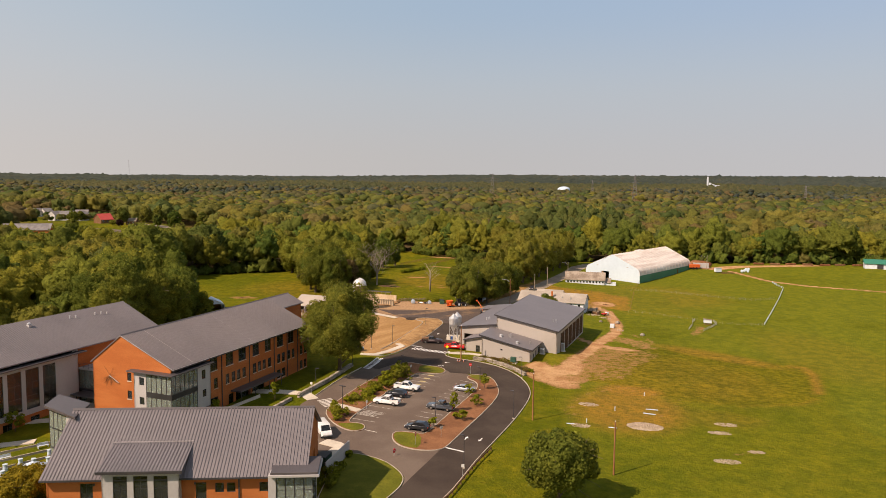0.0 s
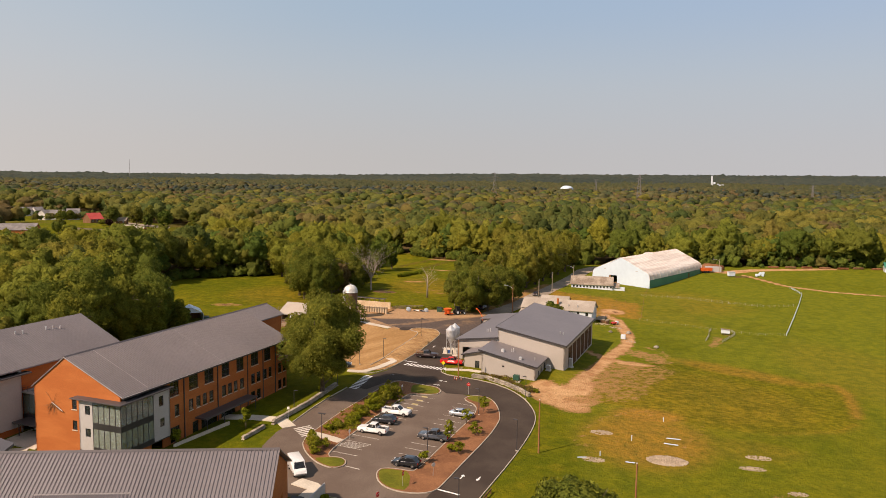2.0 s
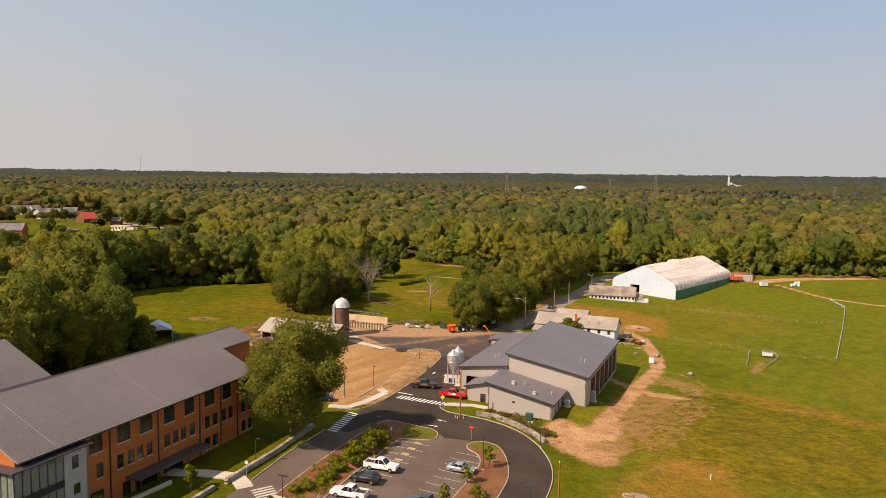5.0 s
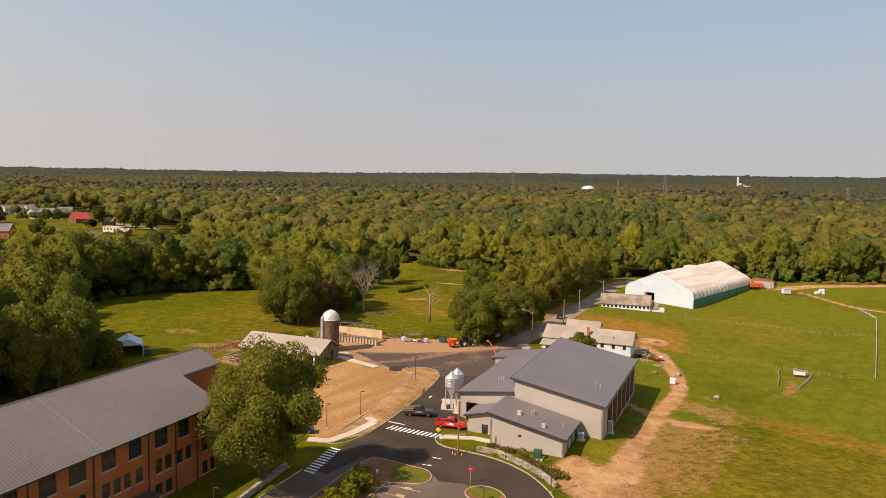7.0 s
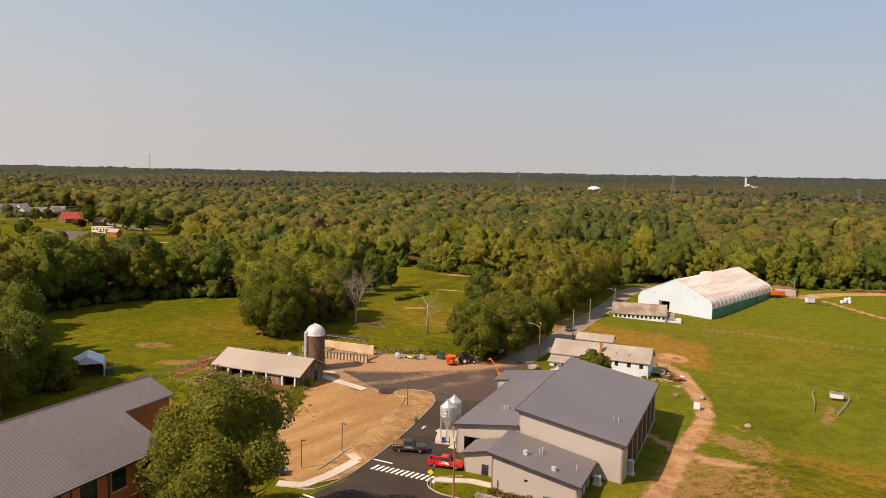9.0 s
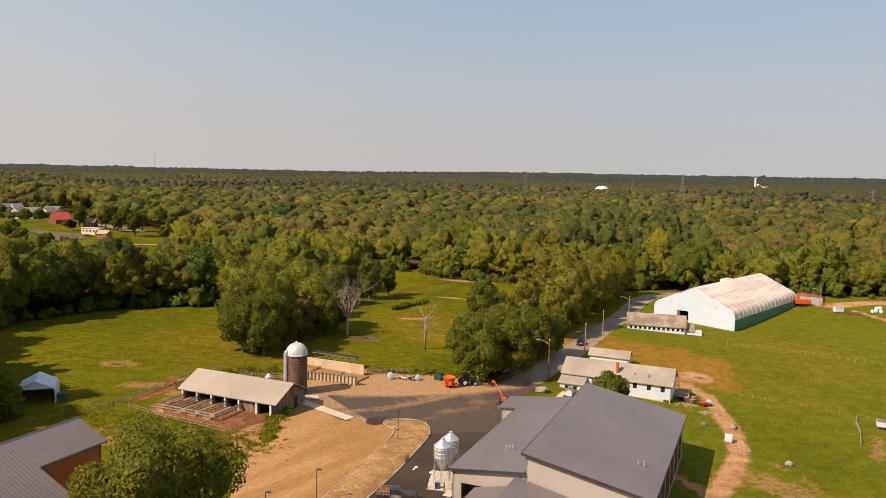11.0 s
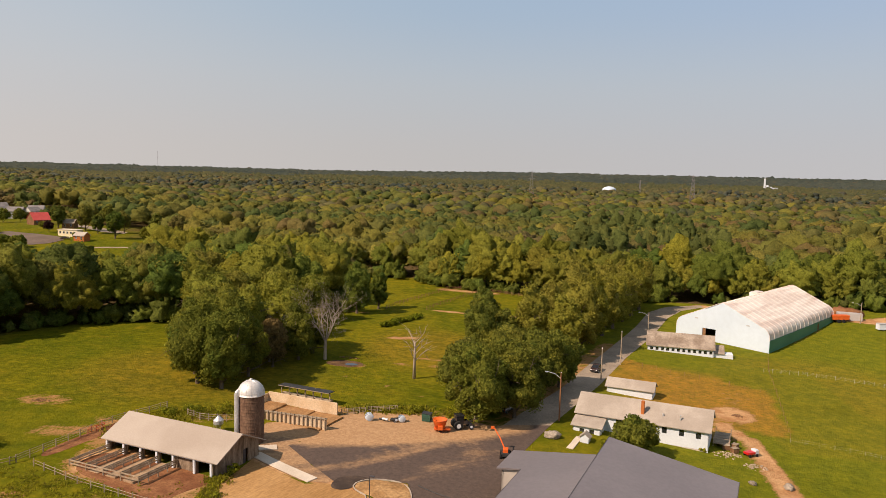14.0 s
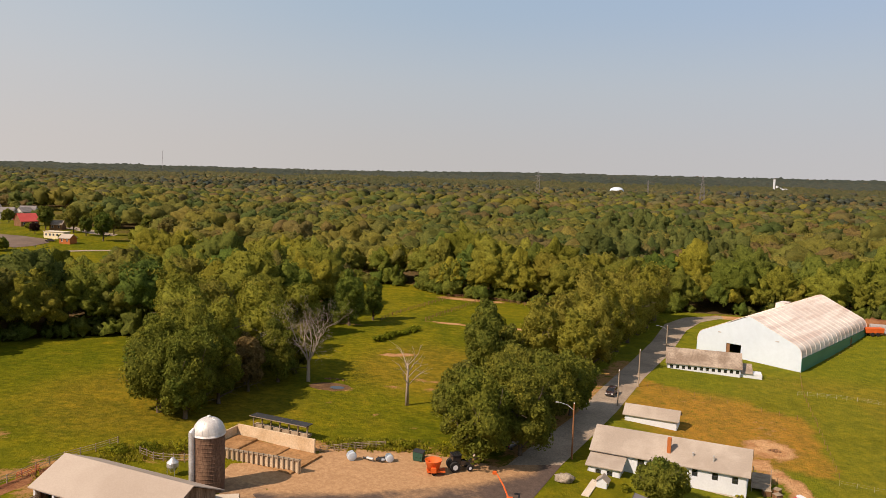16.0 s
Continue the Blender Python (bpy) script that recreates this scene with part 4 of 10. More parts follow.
# ---- buildings ----
def seams(parent, a0, a1, b0, b1, n, name="roof_seam", mat="roof_metal", w=0.06, h=0.07):
    """Standing seams from the line a0-a1 (upper) to b0-b1 (lower), each a small upright rib."""
    a0, a1, b0, b1 = (Vector(p) for p in (a0, a1, b0, b1))
    for i in range(n):
        t = (i + 0.5) / n
        p, q = a0.lerp(a1, t), b0.lerp(b1, t)
        d = (a1 - a0).normalized() * w / 2
        bm = bmesh.new()
        vs = [bm.verts.new(c) for c in (p - d, p + d, q + d, q - d)]
        up = [bm.verts.new(c + Vector((0, 0, h))) for c in (p - d, p + d, q + d, q - d)]
        bm.faces.new(up)
        for k in range(4):
            bm.faces.new((vs[k], vs[(k + 1) % 4], up[(k + 1) % 4], up[k]))
        part(name, bm, mat, parent)


def seams_joined(parent, a0, a1, b0, b1, n, mat="roof_metal", w=0.06, h=0.06):
    a0, a1, b0, b1 = (Vector(p) for p in (a0, a1, b0, b1))
    bm = bmesh.new()
    d = (a1 - a0).normalized() * w / 2
    for i in range(n):
        t = (i + 0.5) / n
        p, q = a0.lerp(a1, t), b0.lerp(b1, t)
        vs = [bm.verts.new(c) for c in (p - d, p + d, q + d, q - d)]
        up = [bm.verts.new(c + Vector((0, 0, h))) for c in (p - d, p + d, q + d, q - d)]
        bm.faces.new(up)
        for k in range(4):
            bm.faces.new((vs[k], vs[(k + 1) % 4], up[(k + 1) % 4], up[k]))
    part("roof_seams", bm, mat, parent, "rows of fine standing seams", kind="stuff")


def glazed(parent, p0, p1, z0, z1, holes, mat, th=0.3, name="wall", label="", **kw):
    """A wall and a window in every opening. holes: (s0, s1, z0, z1, cols, rows)."""
    w = part(name, walled(p0, p1, z0, z1, [h[:4] for h in holes], th), mat, parent, label)
    for h in holes:
        window(parent, p0, p1, h[0], h[2], h[1] - h[0], h[3] - h[2], h[4], h[5], **kw)
    return w


def roof_vent(parent, x, y, z, h=0.6, r=0.12):
    part("vent_pipe", tubed(((x, y, z - 0.3), (x, y, z + h), r), ((x, y, z + h), (x, y, z + h + 0.08), r * 1.5, r * 1.5), n=10), "galvanised", parent, "short metal roof vent")


def fan_unit(parent, x, y, z):
    bm = boxed(x - 0.35, y - 0.35, z - 0.3, x + 0.35, y + 0.35, z + 0.35, bevel=0.04)
    lathe(bm, ((0.30, z + 0.35), (0.42, z + 0.42), (0.42, z + 0.62), (0.2, z + 0.75)), 14, (x, y))
    part("exhaust_fan", bm, "galvanised", parent, "round metal exhaust fan on the roof")


# the long brick hall, three storeys
hall = thing("brick_hall", pose(-59.2, 132.9, 0, 0, 0, CAMPUS), "long three-storey orange brick hall with grey metal roof", "building")
EAVE, RIDGE, RX, HL = 13.9, 19.5, -11.6, 47.8
LX = -18.7


def slope_z(x):
    return RIDGE - (RIDGE - 14.1) * (x - RX) / (0.5 - RX)


row3 = [(11.25, 13.55), (16.25, 18.7), (20.5, 23.1), (25.5, 27.85), (30.1, 32.4), (34.9, 37.4), (39.5, 41.8), (44.8, 46.9)]
row2 = [(12.4, 13.6), (16.1, 17.3), (18.1, 19.3), (19.9, 21.1), (21.8, 23.0), (25.5, 26.8), (27.35, 28.6), (29.15, 30.4), (31.2, 32.5), (34.9, 36.2), (36.8, 38.1), (39.2, 40.4), (41.0, 42.2), (44.6, 45.8), (46.4, 47.5)]
row1 = [(34.8, 36.2), (36.8, 38.2), (44.6, 45.8), (46.4, 47.6)]
holes = [(a, b, 10.8, 13.5, 2, 2) for a, b in row3] + [(a, b, 7.05, 9.15, 1, 2) for a, b in row2] + [(a, b, 3.5, 5.5, 1, 2) for a, b in row1]
holes += [(11.3, 13.6, 2.5, 5.3, 2, 2), (17.0, 18.6, 2.4, 4.7, 1, 1), (19.4, 24.0, 2.4, 4.7, 4, 1), (25.2, 29.6, 2.4, 4.7, 4, 1)]
glazed(hall, (0, 10.2), (0, HL), 1.0, EAVE, [(h[0] - 10.2, h[1] - 10.2, *h[2:]) for h in holes], "brick", label="orange brick wall with stacked windows")
for a, b, z in [(a, b, 10.8) for a, b in row3] + [(a, b, 7.05) for a, b in row2] + [(a, b, 3.5) for a, b in row1]:
    part("window_sill", boxed(-0.02, a - 0.06, z - 0.14, 0.06, b + 0.06, z - 0.005), "concrete", hall, "pale cast sill")
for y in (14.8, 24.2, 33.6, 38.9, 43.4):
    part("downpipe", boxed(0.02, y - 0.09, 1.5, 0.16, y + 0.09, 14.0), "trim_dark", hall, "dark metal downpipe")
# gable end with the grey corner bay
g0, g1 = (LX, 0), (-7.8, 0)
part("gable_wall", walled(g0, g1, 1.0, EAVE, [(8.4, 9.4, 10.8, 12.4), (8.4, 9.4, 7.3, 8.9)], 0.3), "brick", hall, "orange brick gable wall")
for z in (10.8, 7.3):
    window(hall, g0, g1, 8.4, z, 1.0, 1.6, 1, 1)
    part("window_sill", boxed(LX + 8.3, -0.08, z - 0.14, LX + 9.5, 0.02, z - 0.005), "concrete", hall, "pale cast sill")
part("gable", prismed([(LX, 13.9), (LX, 14.1), (RX, RIDGE - 0.2), (-0.3, 14.3), (-0.3, 13.9)], 0.0, 0.3, "y"), "brick", hall, "orange brick gable above the eaves")
part("gable_band", walled((-7.8, 0.002), (0, 0.002), 13.26, 13.9, (), 0.3), "brick", hall)
part("side_wall", walled((LX, 30), (LX, 0), 1.0, 14.0, (), 0.3), "brick", hall)
part("rear_wall", walled((LX, HL + 9), (LX, 30), 1.0, 14.0, (), 0.3), "brick", hall)
bay_n = [(1.3, 2.4, 10.6, 12.1, 1, 1), (1.3, 2.4, 6.9, 8.3, 1, 1)]
glazed(hall, (-7.87, -0.9), (-5.0, -0.9), 4.6, 13.0, bay_n, "panel_grey", name="bay_panel", label="light grey panel of the corner bay")
bay_s = [(1.2, 2.3, 10.3, 12.1, 1, 1), (1.4, 2.5, 6.7, 8.2, 1, 1)]
glazed(hall, (0.9, 6.4), (0.9, 10.2), 4.6, 12.9, bay_s, "panel_grey", name="bay_panel", label="light grey panel of the corner bay")
part("bay_return", walled((-7.87, 0.0), (-7.87, -0.9), 4.6, 13.0, (), 0.25), "panel_grey", hall)
part("bay_return", walled((0.9, 10.2), (0.0, 10.2), 4.6, 12.9, (), 0.25), "panel_grey", hall)
for z0, z1 in ((5.3, 8.5), (9.4, 12.9)):
    for k in range(5):
        window(hall, (-5.0, -0.9), (0.9, -0.9), 1.18 * k, z0, 1.17, z1 - z0, 1, 1, name="curtain_window", glass="glass_tint", back=0.03, bar=0.07)
    for k in range(6):
        window(hall, (0.9, -0.9), (0.9, 6.4), 1.21 * k, z0, 1.2, z1 - z0, 1, 1, name="curtain_window", glass="glass_tint", back=0.03, bar=0.07)
for z, zt in ((4.6, 5.29), (8.51, 9.39), (12.91, 13.02)):
    part("bay_spandrel", boxed(-5.0, -0.9, z, 0.9, 6.4, zt), "black", hall, "dark floor band of the glass bay")
part("bay_base", walled((-7.8, 0.0), (0, 0.0), 1.0, 4.6, ((5.6, 7.4, 1.6, 4.2),), 0.3), "brick", hall, "brick base under the glass bay")
part("bay_base", walled((0, 0.0), (0, 10.2), 1.0, 4.6, ((6.6, 9.4, 1.6, 4.4),), 0.3), "brick", hall, "brick base under the glass bay")
part("bay_soffit", boxed(-7.87, -0.9, 4.42, 0.9, 10.2, 4.59), "trim_dark", hall)
part("bay_blind", boxed(-4.9, -0.3, 5.3, -4.85, 6.3, 12.9), "panel_grey", hall)
part("bay_inner_wall", boxed(-4.8, 2.6, 5.3, -1.6, 2.7, 12.9), "panel_grey", hall)
part("bay_inner_wall", boxed(-1.7, 2.7, 5.3, -1.6, 6.3, 12.9), "panel_grey", hall)
for a, b in (((RX, RIDGE + 0.02), (0.7, slope_z(0.7) + 0.02)),):
    part("verge_trim", slabbed([(a[0], -0.25, a[1]), (b[0], -0.25, b[1]), (b[0], -0.17, b[1]), (a[0], -0.17, a[1])], 0.12), "roof_joint", hall, "pale metal verge trim")
# entrance ramp behind a low concrete wall
part("ramp_wall", walled((1.4, 10.5), (3.3, 23.4), 0.6, (2.9, 3.3), (), 0.3), "concrete", hall, "low pale concrete ramp wall")
part("ramp_wall", walled((1.1, 10.5), (1.4, 10.5), 0.6, 2.9, (), 0.3), "concrete", hall)
part("ramp", slabbed([(0.05, 10.6, 1.6), (1.2, 10.6, 1.6), (3.0, 23.2, 2.3), (0.05, 23.2, 2.3)], 0.9), "concrete", hall, "pale concrete entrance ramp")
part("landing", boxed(0.05, 23.4, 1.0, 5.6, 33.5, 2.32, bevel=0.03), "concrete", hall, "pale concrete entrance landing")
part("bay_roof", boxed(-9.1, -1.6, 13.03, 1.6, 10.6, 13.25, bevel=0.03), "roof_dark", hall, "dark flat eave over the corner bay")
# roof
for q, nm in (([(RX, -0.18, RIDGE), (0.7, -0.18, slope_z(0.7)), (0.7, HL + 0.4, slope_z(0.7)), (RX, HL + 0.4, RIDGE)], "roof"), ([(LX - 0.5, -0.18, 13.75), (RX, -0.18, RIDGE), (RX, HL + 9.6, RIDGE), (LX - 0.5, HL + 9.6, 13.75)], "roof"), ([(RX, HL + 0.4, RIDGE), (-6.8, HL + 0.4, slope_z(-6.8)), (-6.8, HL + 9.6, slope_z(-6.8)), (RX, HL + 9.6, RIDGE)], "roof")):
    part(nm, slabbed(q, 0.22), "roof_metal", hall, "warm grey standing-seam metal roof")
seams_joined(hall, (RX + 0.35, -0.1, slope_z(RX + 0.35) + 0.01), (RX + 0.35, HL + 0.3, slope_z(RX + 0.35) + 0.01), (0.68, -0.1, slope_z(0.68) + 0.01), (0.68, HL + 0.3, slope_z(0.68) + 0.01), 104, w=0.08, h=0.10)
seams_joined(hall, (RX, HL + 0.5, RIDGE + 0.01), (RX, HL + 9.5, RIDGE + 0.01), (-6.82, HL + 0.5, slope_z(-6.82) + 0.01), (-6.82, HL + 9.5, slope_z(-6.82) + 0.01), 20)
part("ridge_cap", prismed([(RX - 0.25, RIDGE - 0.06), (RX, RIDGE + 0.1), (RX + 0.25, RIDGE - 0.06)], -0.22, HL + 9.65, "y"), "roof_dark", hall, "dark ridge capping")
part("gutter", boxed(0.7, -0.18, 13.72, 0.92, HL + 0.4, 13.98), "trim_dark", hall, "dark eaves gutter")
part("eave_flashing", boxed(0.82, -0.18, 13.985, 0.95, HL + 0.4, 14.03), "roof_joint", hall, "pale metal eave flashing")
part("end_wall", walled((0, HL), (-7.2, HL), 1.0, (EAVE, 17.2), (), 0.3), "brick", hall)
part("set_back_wall", walled((-7.2, HL), (-7.2, HL + 9), 1.0, 17.2, (), 0.3), "brick", hall, "brick wall of the set-back end")
part("far_wall", walled((-7.2, HL + 9), (LX, HL + 9), 1.0, 14.0, (), 0.3), "brick", hall)
part("far_gable", prismed([(LX, 14.0), (RX, RIDGE - 0.3), (-7.2, 17.2), (-7.2, 14.0)], HL + 8.7, HL + 9, "y"), "brick", hall)
for z in (1.2, 5.0, 9.0):
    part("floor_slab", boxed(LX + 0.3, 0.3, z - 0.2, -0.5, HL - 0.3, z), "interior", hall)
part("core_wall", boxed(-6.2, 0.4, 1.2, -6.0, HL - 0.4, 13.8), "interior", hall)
part("poster", boxed(-0.62, 44.95, 11.7, -0.58, 46.75, 13.3), "red", hall, "red banner behind the window")
part("entrance_canopy", boxed(0.05, 17.6, 5.15, 2.6, 33.4, 5.45, bevel=0.03), "roof_dark", hall, "dark flat canopy over the entrance")
for y in (18.2, 23.2, 28.2, 33.0):
    part("canopy_post", tubed(((2.3, y, 1.6), (2.3, y, 5.15), 0.08)), "trim_dark", hall)
part("snow_guard", boxed(-9.6, -0.4, slope_z(-9.6) + 0.02, -9.5, -0.38, slope_z(-9.6) + 0.04), "galvanised", hall)
for y0 in (5.6, 25.2):
    part("roof_joint", slabbed([(RX + 0.4, y0, slope_z(RX + 0.4) + 0.09), (0.4, y0 + 0.01, slope_z(0.4) + 0.09), (0.4, y0 + 0.09, slope_z(0.4) + 0.09), (RX + 0.4, y0 + 0.08, slope_z(RX + 0.4) + 0.09)], 0.05), "roof_joint", hall, "pale expansion joint down the roof slope")
# metal sculpture of a seed head on the gable
stem = part("wall_sculpture", tubed(((-14.6, -0.2, 11.5), (-12.2, -0.2, 10.2), 0.06)), "panel_grey", hall, "grey stem with a rust-coloured spray of thin rods")
rs = random.Random(4)
for k in range(26):
    a = radians(180 + rs.uniform(20, 160)) if k < 20 else radians(rs.uniform(0, 360))
    r = rs.uniform(1.4, 2.6)
    bm = bmesh.new()
    tube(bm, (-14.4, -0.12, 11.4), (-14.4 + r * math.cos(a), -0.12 - rs.uniform(0, 0.3), 11.4 + r * math.sin(a)), 0.03, 0.015, 5)
    part("rod", bm, "wood_brown", stem)

# the parallel hall with grey panels
hall2 = thing("panelled_hall", pose(-59.2, 132.9, 0, 0, 0, CAMPUS), "grey-panelled hall with tall windows and metal roof", "building")
hx, hr, hl = -29.0, -39.5, 29.0
tall = [(s, s + 3.0, 4.6, 12.4, 2, 3) for s in (0.3, 4.2, 8.1, 11.95)]
glazed(hall2, (hx, -14.5), (hx, 6.0), 3.6, 13.2, tall, "panel_grey", label="light grey panel wall with tall windows")
part("base_wall", walled((hx - 0.15, -14.5), (hx - 0.15, 6.0), 0.5, 3.6, ((3, 5, 1.6, 3.0), (9, 11, 1.6, 3.0)), 0.3), "brick", hall2)
for s in (3, 9):
    window(hall2, (hx - 0.15, -14.5), (hx - 0.15, 6.0), s, 1.6, 2.0, 1.4, 2, 1)
glazed(hall2, (hx - 1.2, 6.0), (hx - 1.2, 13.5), 0.5, 14.0, [(4.6, 7.0, 3.4, 8.8, 2, 3)], "brick", label="brick link wall")
part("link_side", walled((hx, 6.0), (hx - 1.2, 6.0), 0.5, 13.9, (), 0.3), "panel_grey", hall2)
part("wall", walled((hx - 1.2, 13.5), (hx - 1.2, hl), 0.5, 14.0, (), 0.3), "brick", hall2)
part("wall", walled((hx - 1.2, hl), (-50, hl), 0.5, 14.0, (), 0.3), "brick", hall2)
part("wall", walled((-50, hl), (-50, -26), 0.5, 14.0, (), 0.3), "brick", hall2)
part("wall", walled((-50, -26), (hx, -26), 0.5, 14.0, (), 0.3), "brick", hall2)
part("wall", walled((hx, -26), (hx, -14.5), 0.5, 14.0, (), 0.3), "panel_grey", hall2)
part("gable", prismed([(-50, 13.99), (hr, 19.3), (hx - 1.2, 14.2), (hx - 1.2, 13.99)], hl - 0.3, hl, "y"), "brick", hall2)
for q in ([(hr, -26.5, 19.6), (hx + 0.6, -26.5, 14.25), (hx + 0.6, hl + 0.5, 14.25), (hr, hl + 0.5, 19.6)], [(-50.5, -26.5, 14.0), (hr, -26.5, 19.6), (hr, hl + 0.5, 19.6), (-50.5, hl + 0.5, 14.0)]):
    part("roof", slabbed(q, 0.22), "roof_metal", hall2, "warm grey standing-seam metal roof")
seams_joined(hall2, (hr, -26, 19.61), (hr, hl + 0.4, 19.61), (hx + 0.58, -26, 14.27), (hx + 0.58, hl + 0.4, 14.27), 110)
part("lower_eave", boxed(hx - 0.3, -16, 13.25, hx + 1.3, 7.2, 13.5, bevel=0.03), "roof_dark", hall2, "dark projecting eave")
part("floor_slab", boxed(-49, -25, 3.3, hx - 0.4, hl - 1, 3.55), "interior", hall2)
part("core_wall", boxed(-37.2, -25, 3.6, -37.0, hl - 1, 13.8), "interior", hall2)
for x, y in ((-37.5, 12), (-37.2, 13.4), (-37.0, 18.5), (-36.8, 20), (-36.4, 21.3)):
    roof_vent(hall2, x, y, 19.6 - (x - hr) * 0.53)
fan_unit(hall2, -37.6, 2, 18.7)
# glazed link between the halls
link_b = thing("glass_link", pose(-59.2, 132.9, 0, 0, 0, CAMPUS), "low glazed link between the brick halls", "building")
for k in range(7):
    window(link_b, (hx - 1.0, 7.0), (LX, 7.0), 1.6 * k, 1.4, 1.58, 3.3, 1, 1, name="curtain_window", glass="glass_tint", back=0.0)
    window(link_b, (hx - 1.0, 7.0), (LX, 7.0), 1.6 * k, 5.4, 1.58, 3.9, 1, 1, name="curtain_window", glass="glass_tint", back=0.0)
part("link_roof", boxed(hx - 1.1, 6.7, 9.4, LX, 24, 9.7), "panel_grey", link_b, "pale flat terrace roof")
part("link_floor", boxed(hx - 1.1, 7.02, 4.72, LX, 24, 5.38), "trim_dark", link_b)
part("link_back", walled((LX, 24), (hx - 1.1, 24), 1.0, 9.4, (), 0.3), "interior", link_b)
for k in range(4):
    part("blind", boxed(hx - 0.2 + 3.2 * k, 7.6, 5.4, hx + 1.2 + 3.2 * k, 7.64, 9.2), "panel_grey", link_b, "pale blind behind the glass")
part("link_canopy", boxed(hx + 0.1, 3.6, 4.75, LX - 0.02, 6.98, 5.0, bevel=0.03), "roof_dark", link_b, "dark flat canopy at the link")
for x in (-27.5, -20.5):
    part("canopy_post", tubed(((x, 3.9, 0.8), (x, 3.9, 4.75), 0.1)), "trim_dark", link_b)
for k in range(9):
    part("railing_post", tubed(((hx - 0.9 + 1.35 * k, 6.85, 9.7), (hx - 0.9 + 1.35 * k, 6.85, 10.75), 0.035), n=6), "trim_dark", link_b)
for z in (10.1, 10.4, 10.75):
    part("railing_bar", tubed(((hx - 0.9, 6.85, z), (LX - 0.1, 6.85, z), 0.03), n=6), "trim_dark", link_b)

# the low brick hall in front
off = thing("low_brick_hall", pose(-27.8, 112.3, 0, 0, 0, 8), "low brick hall under a ribbed grey metal roof", "building")
SL = 0.52


def oz(y):
    return 14.4 - SL * abs(y)


FW = -11.2
part("front_wall", walled((-35, FW), (-27.2, FW), 0, 8.1, [(4.5, 6.2, 1.2, 7.3)], 0.3), "brick", off, "orange brick front wall")
window(off, (-35, FW), (-27.2, FW), 4.5, 1.2, 1.7, 6.1, 2, 3)
glazed(off, (-16.9, FW), (-3.9, FW), 0, 8.1, [(2.0, 3.5, 1.2, 7.2, 1, 2), (4.7, 5.9, 5.7, 7.1, 1, 1), (6.3, 7.5, 5.7, 7.1, 1, 1), (10.8, 12.0, 5.7, 7.1, 1, 1), (4.7, 5.9, 1.8, 3.4, 1, 1), (6.3, 7.5, 1.8, 3.4, 1, 1)], "brick", label="orange brick front wall")
part("downpipe", boxed(-9.0, FW - 0.16, 0.2, -8.8, FW - 0.02, 8.0), "trim_dark", off, "dark metal downpipe")
part("downpipe", boxed(-3.98, FW - 0.16, 0.2, -3.8, FW - 0.02, 8.0), "trim_dark", off, "dark metal downpipe")
part("wall", walled((0, -7.0), (0, 11), 0, 8.4, ((9, 13, 1.5, 6.0),), 0.3), "brick", off)
part("wall", walled((0, 11), (-35, 11), 0, 8.1, (), 0.3), "brick", off)
part("wall", walled((-35, 11), (-35, FW), 0, 8.1, (), 0.3), "brick", off)
for x0, x1 in ((-35, -34.7), (-0.3, 0)):
    part("gable", prismed([(FW, 8.12), (0, 14.1), (11, 8.3), (11, 8.12)] if x0 < -1 else [(-7.0, 8.42), (-7.0, 10.5), (0, 14.1), (10.5, 8.42)], x0, x1, "x"), "brick", off)
part("roof", slabbed([(-35.6, 0, 14.4), (-35.6, -12, oz(12)), (0.6, -12, oz(12)), (0.6, 0, 14.4)], 0.2), "roof_metal", off, "grey standing-seam roof with raised ribs")
part("roof", slabbed([(-35.6, 12, oz(12)), (-35.6, 0, 14.4), (0.6, 0, 14.4), (0.6, 12, oz(12))], 0.2), "roof_metal", off, "grey standing-seam roof with raised ribs")
seams(off, (-35.5, 0, 14.41), (0.5, 0, 14.41), (-35.5, -12, oz(12) + 0.01), (0.5, -12, oz(12) + 0.01), 76, w=0.07, h=0.09)
part("ridge_cap", prismed([(-0.3, 14.33), (0, 14.55), (0.3, 14.33)], -35.6, 0.6, "x"), "roof_dark", off, "dark ridge capping")
part("gutter", boxed(-35.6, -12.2, oz(12) - 0.2, 0.6, -12.0, oz(12) + 0.02), "trim_dark", off, "dark eaves gutter")
for z in (0.4, 4.6):
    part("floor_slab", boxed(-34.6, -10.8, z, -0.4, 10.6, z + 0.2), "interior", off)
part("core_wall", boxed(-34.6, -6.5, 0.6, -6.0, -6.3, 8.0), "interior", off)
# shed dormer with three tall windows
part("dormer_front", walled((-27.2, -12.3), (-16.8, -12.3), 0, 9.35, ((1.5, 3.4, 1.4, 8.7), (4.25, 6.15, 1.4, 8.7), (6.95, 8.85, 1.4, 8.7)), 0.3), "panel_grey", off, "light grey dormer front")
for s in (1.5, 4.25, 6.95):
    window(off, (-27.2, -12.3), (-16.8, -12.3), s, 1.4, 1.9, 7.3, 2, 4, glass="glass")
part("dormer_side", walled((-16.8, -12.3), (-16.8, -6.2), 0, (9.3, 10.9), (), 0.2), "panel_grey", off, "light grey dormer cheek")
part("dormer_side", walled((-27.2, -6.2), (-27.2, -12.3), 0, (10.9, 9.3), (), 0.2), "panel_grey", off, "light grey dormer cheek")
part("dormer_roof", slabbed([(-27.7, -12.9, 9.55), (-16.3, -12.9, 9.55), (-16.3, -6.0, 11.2), (-27.7, -6.0, 11.2)], 0.2), "roof_metal", off, "ribbed metal dormer roof")
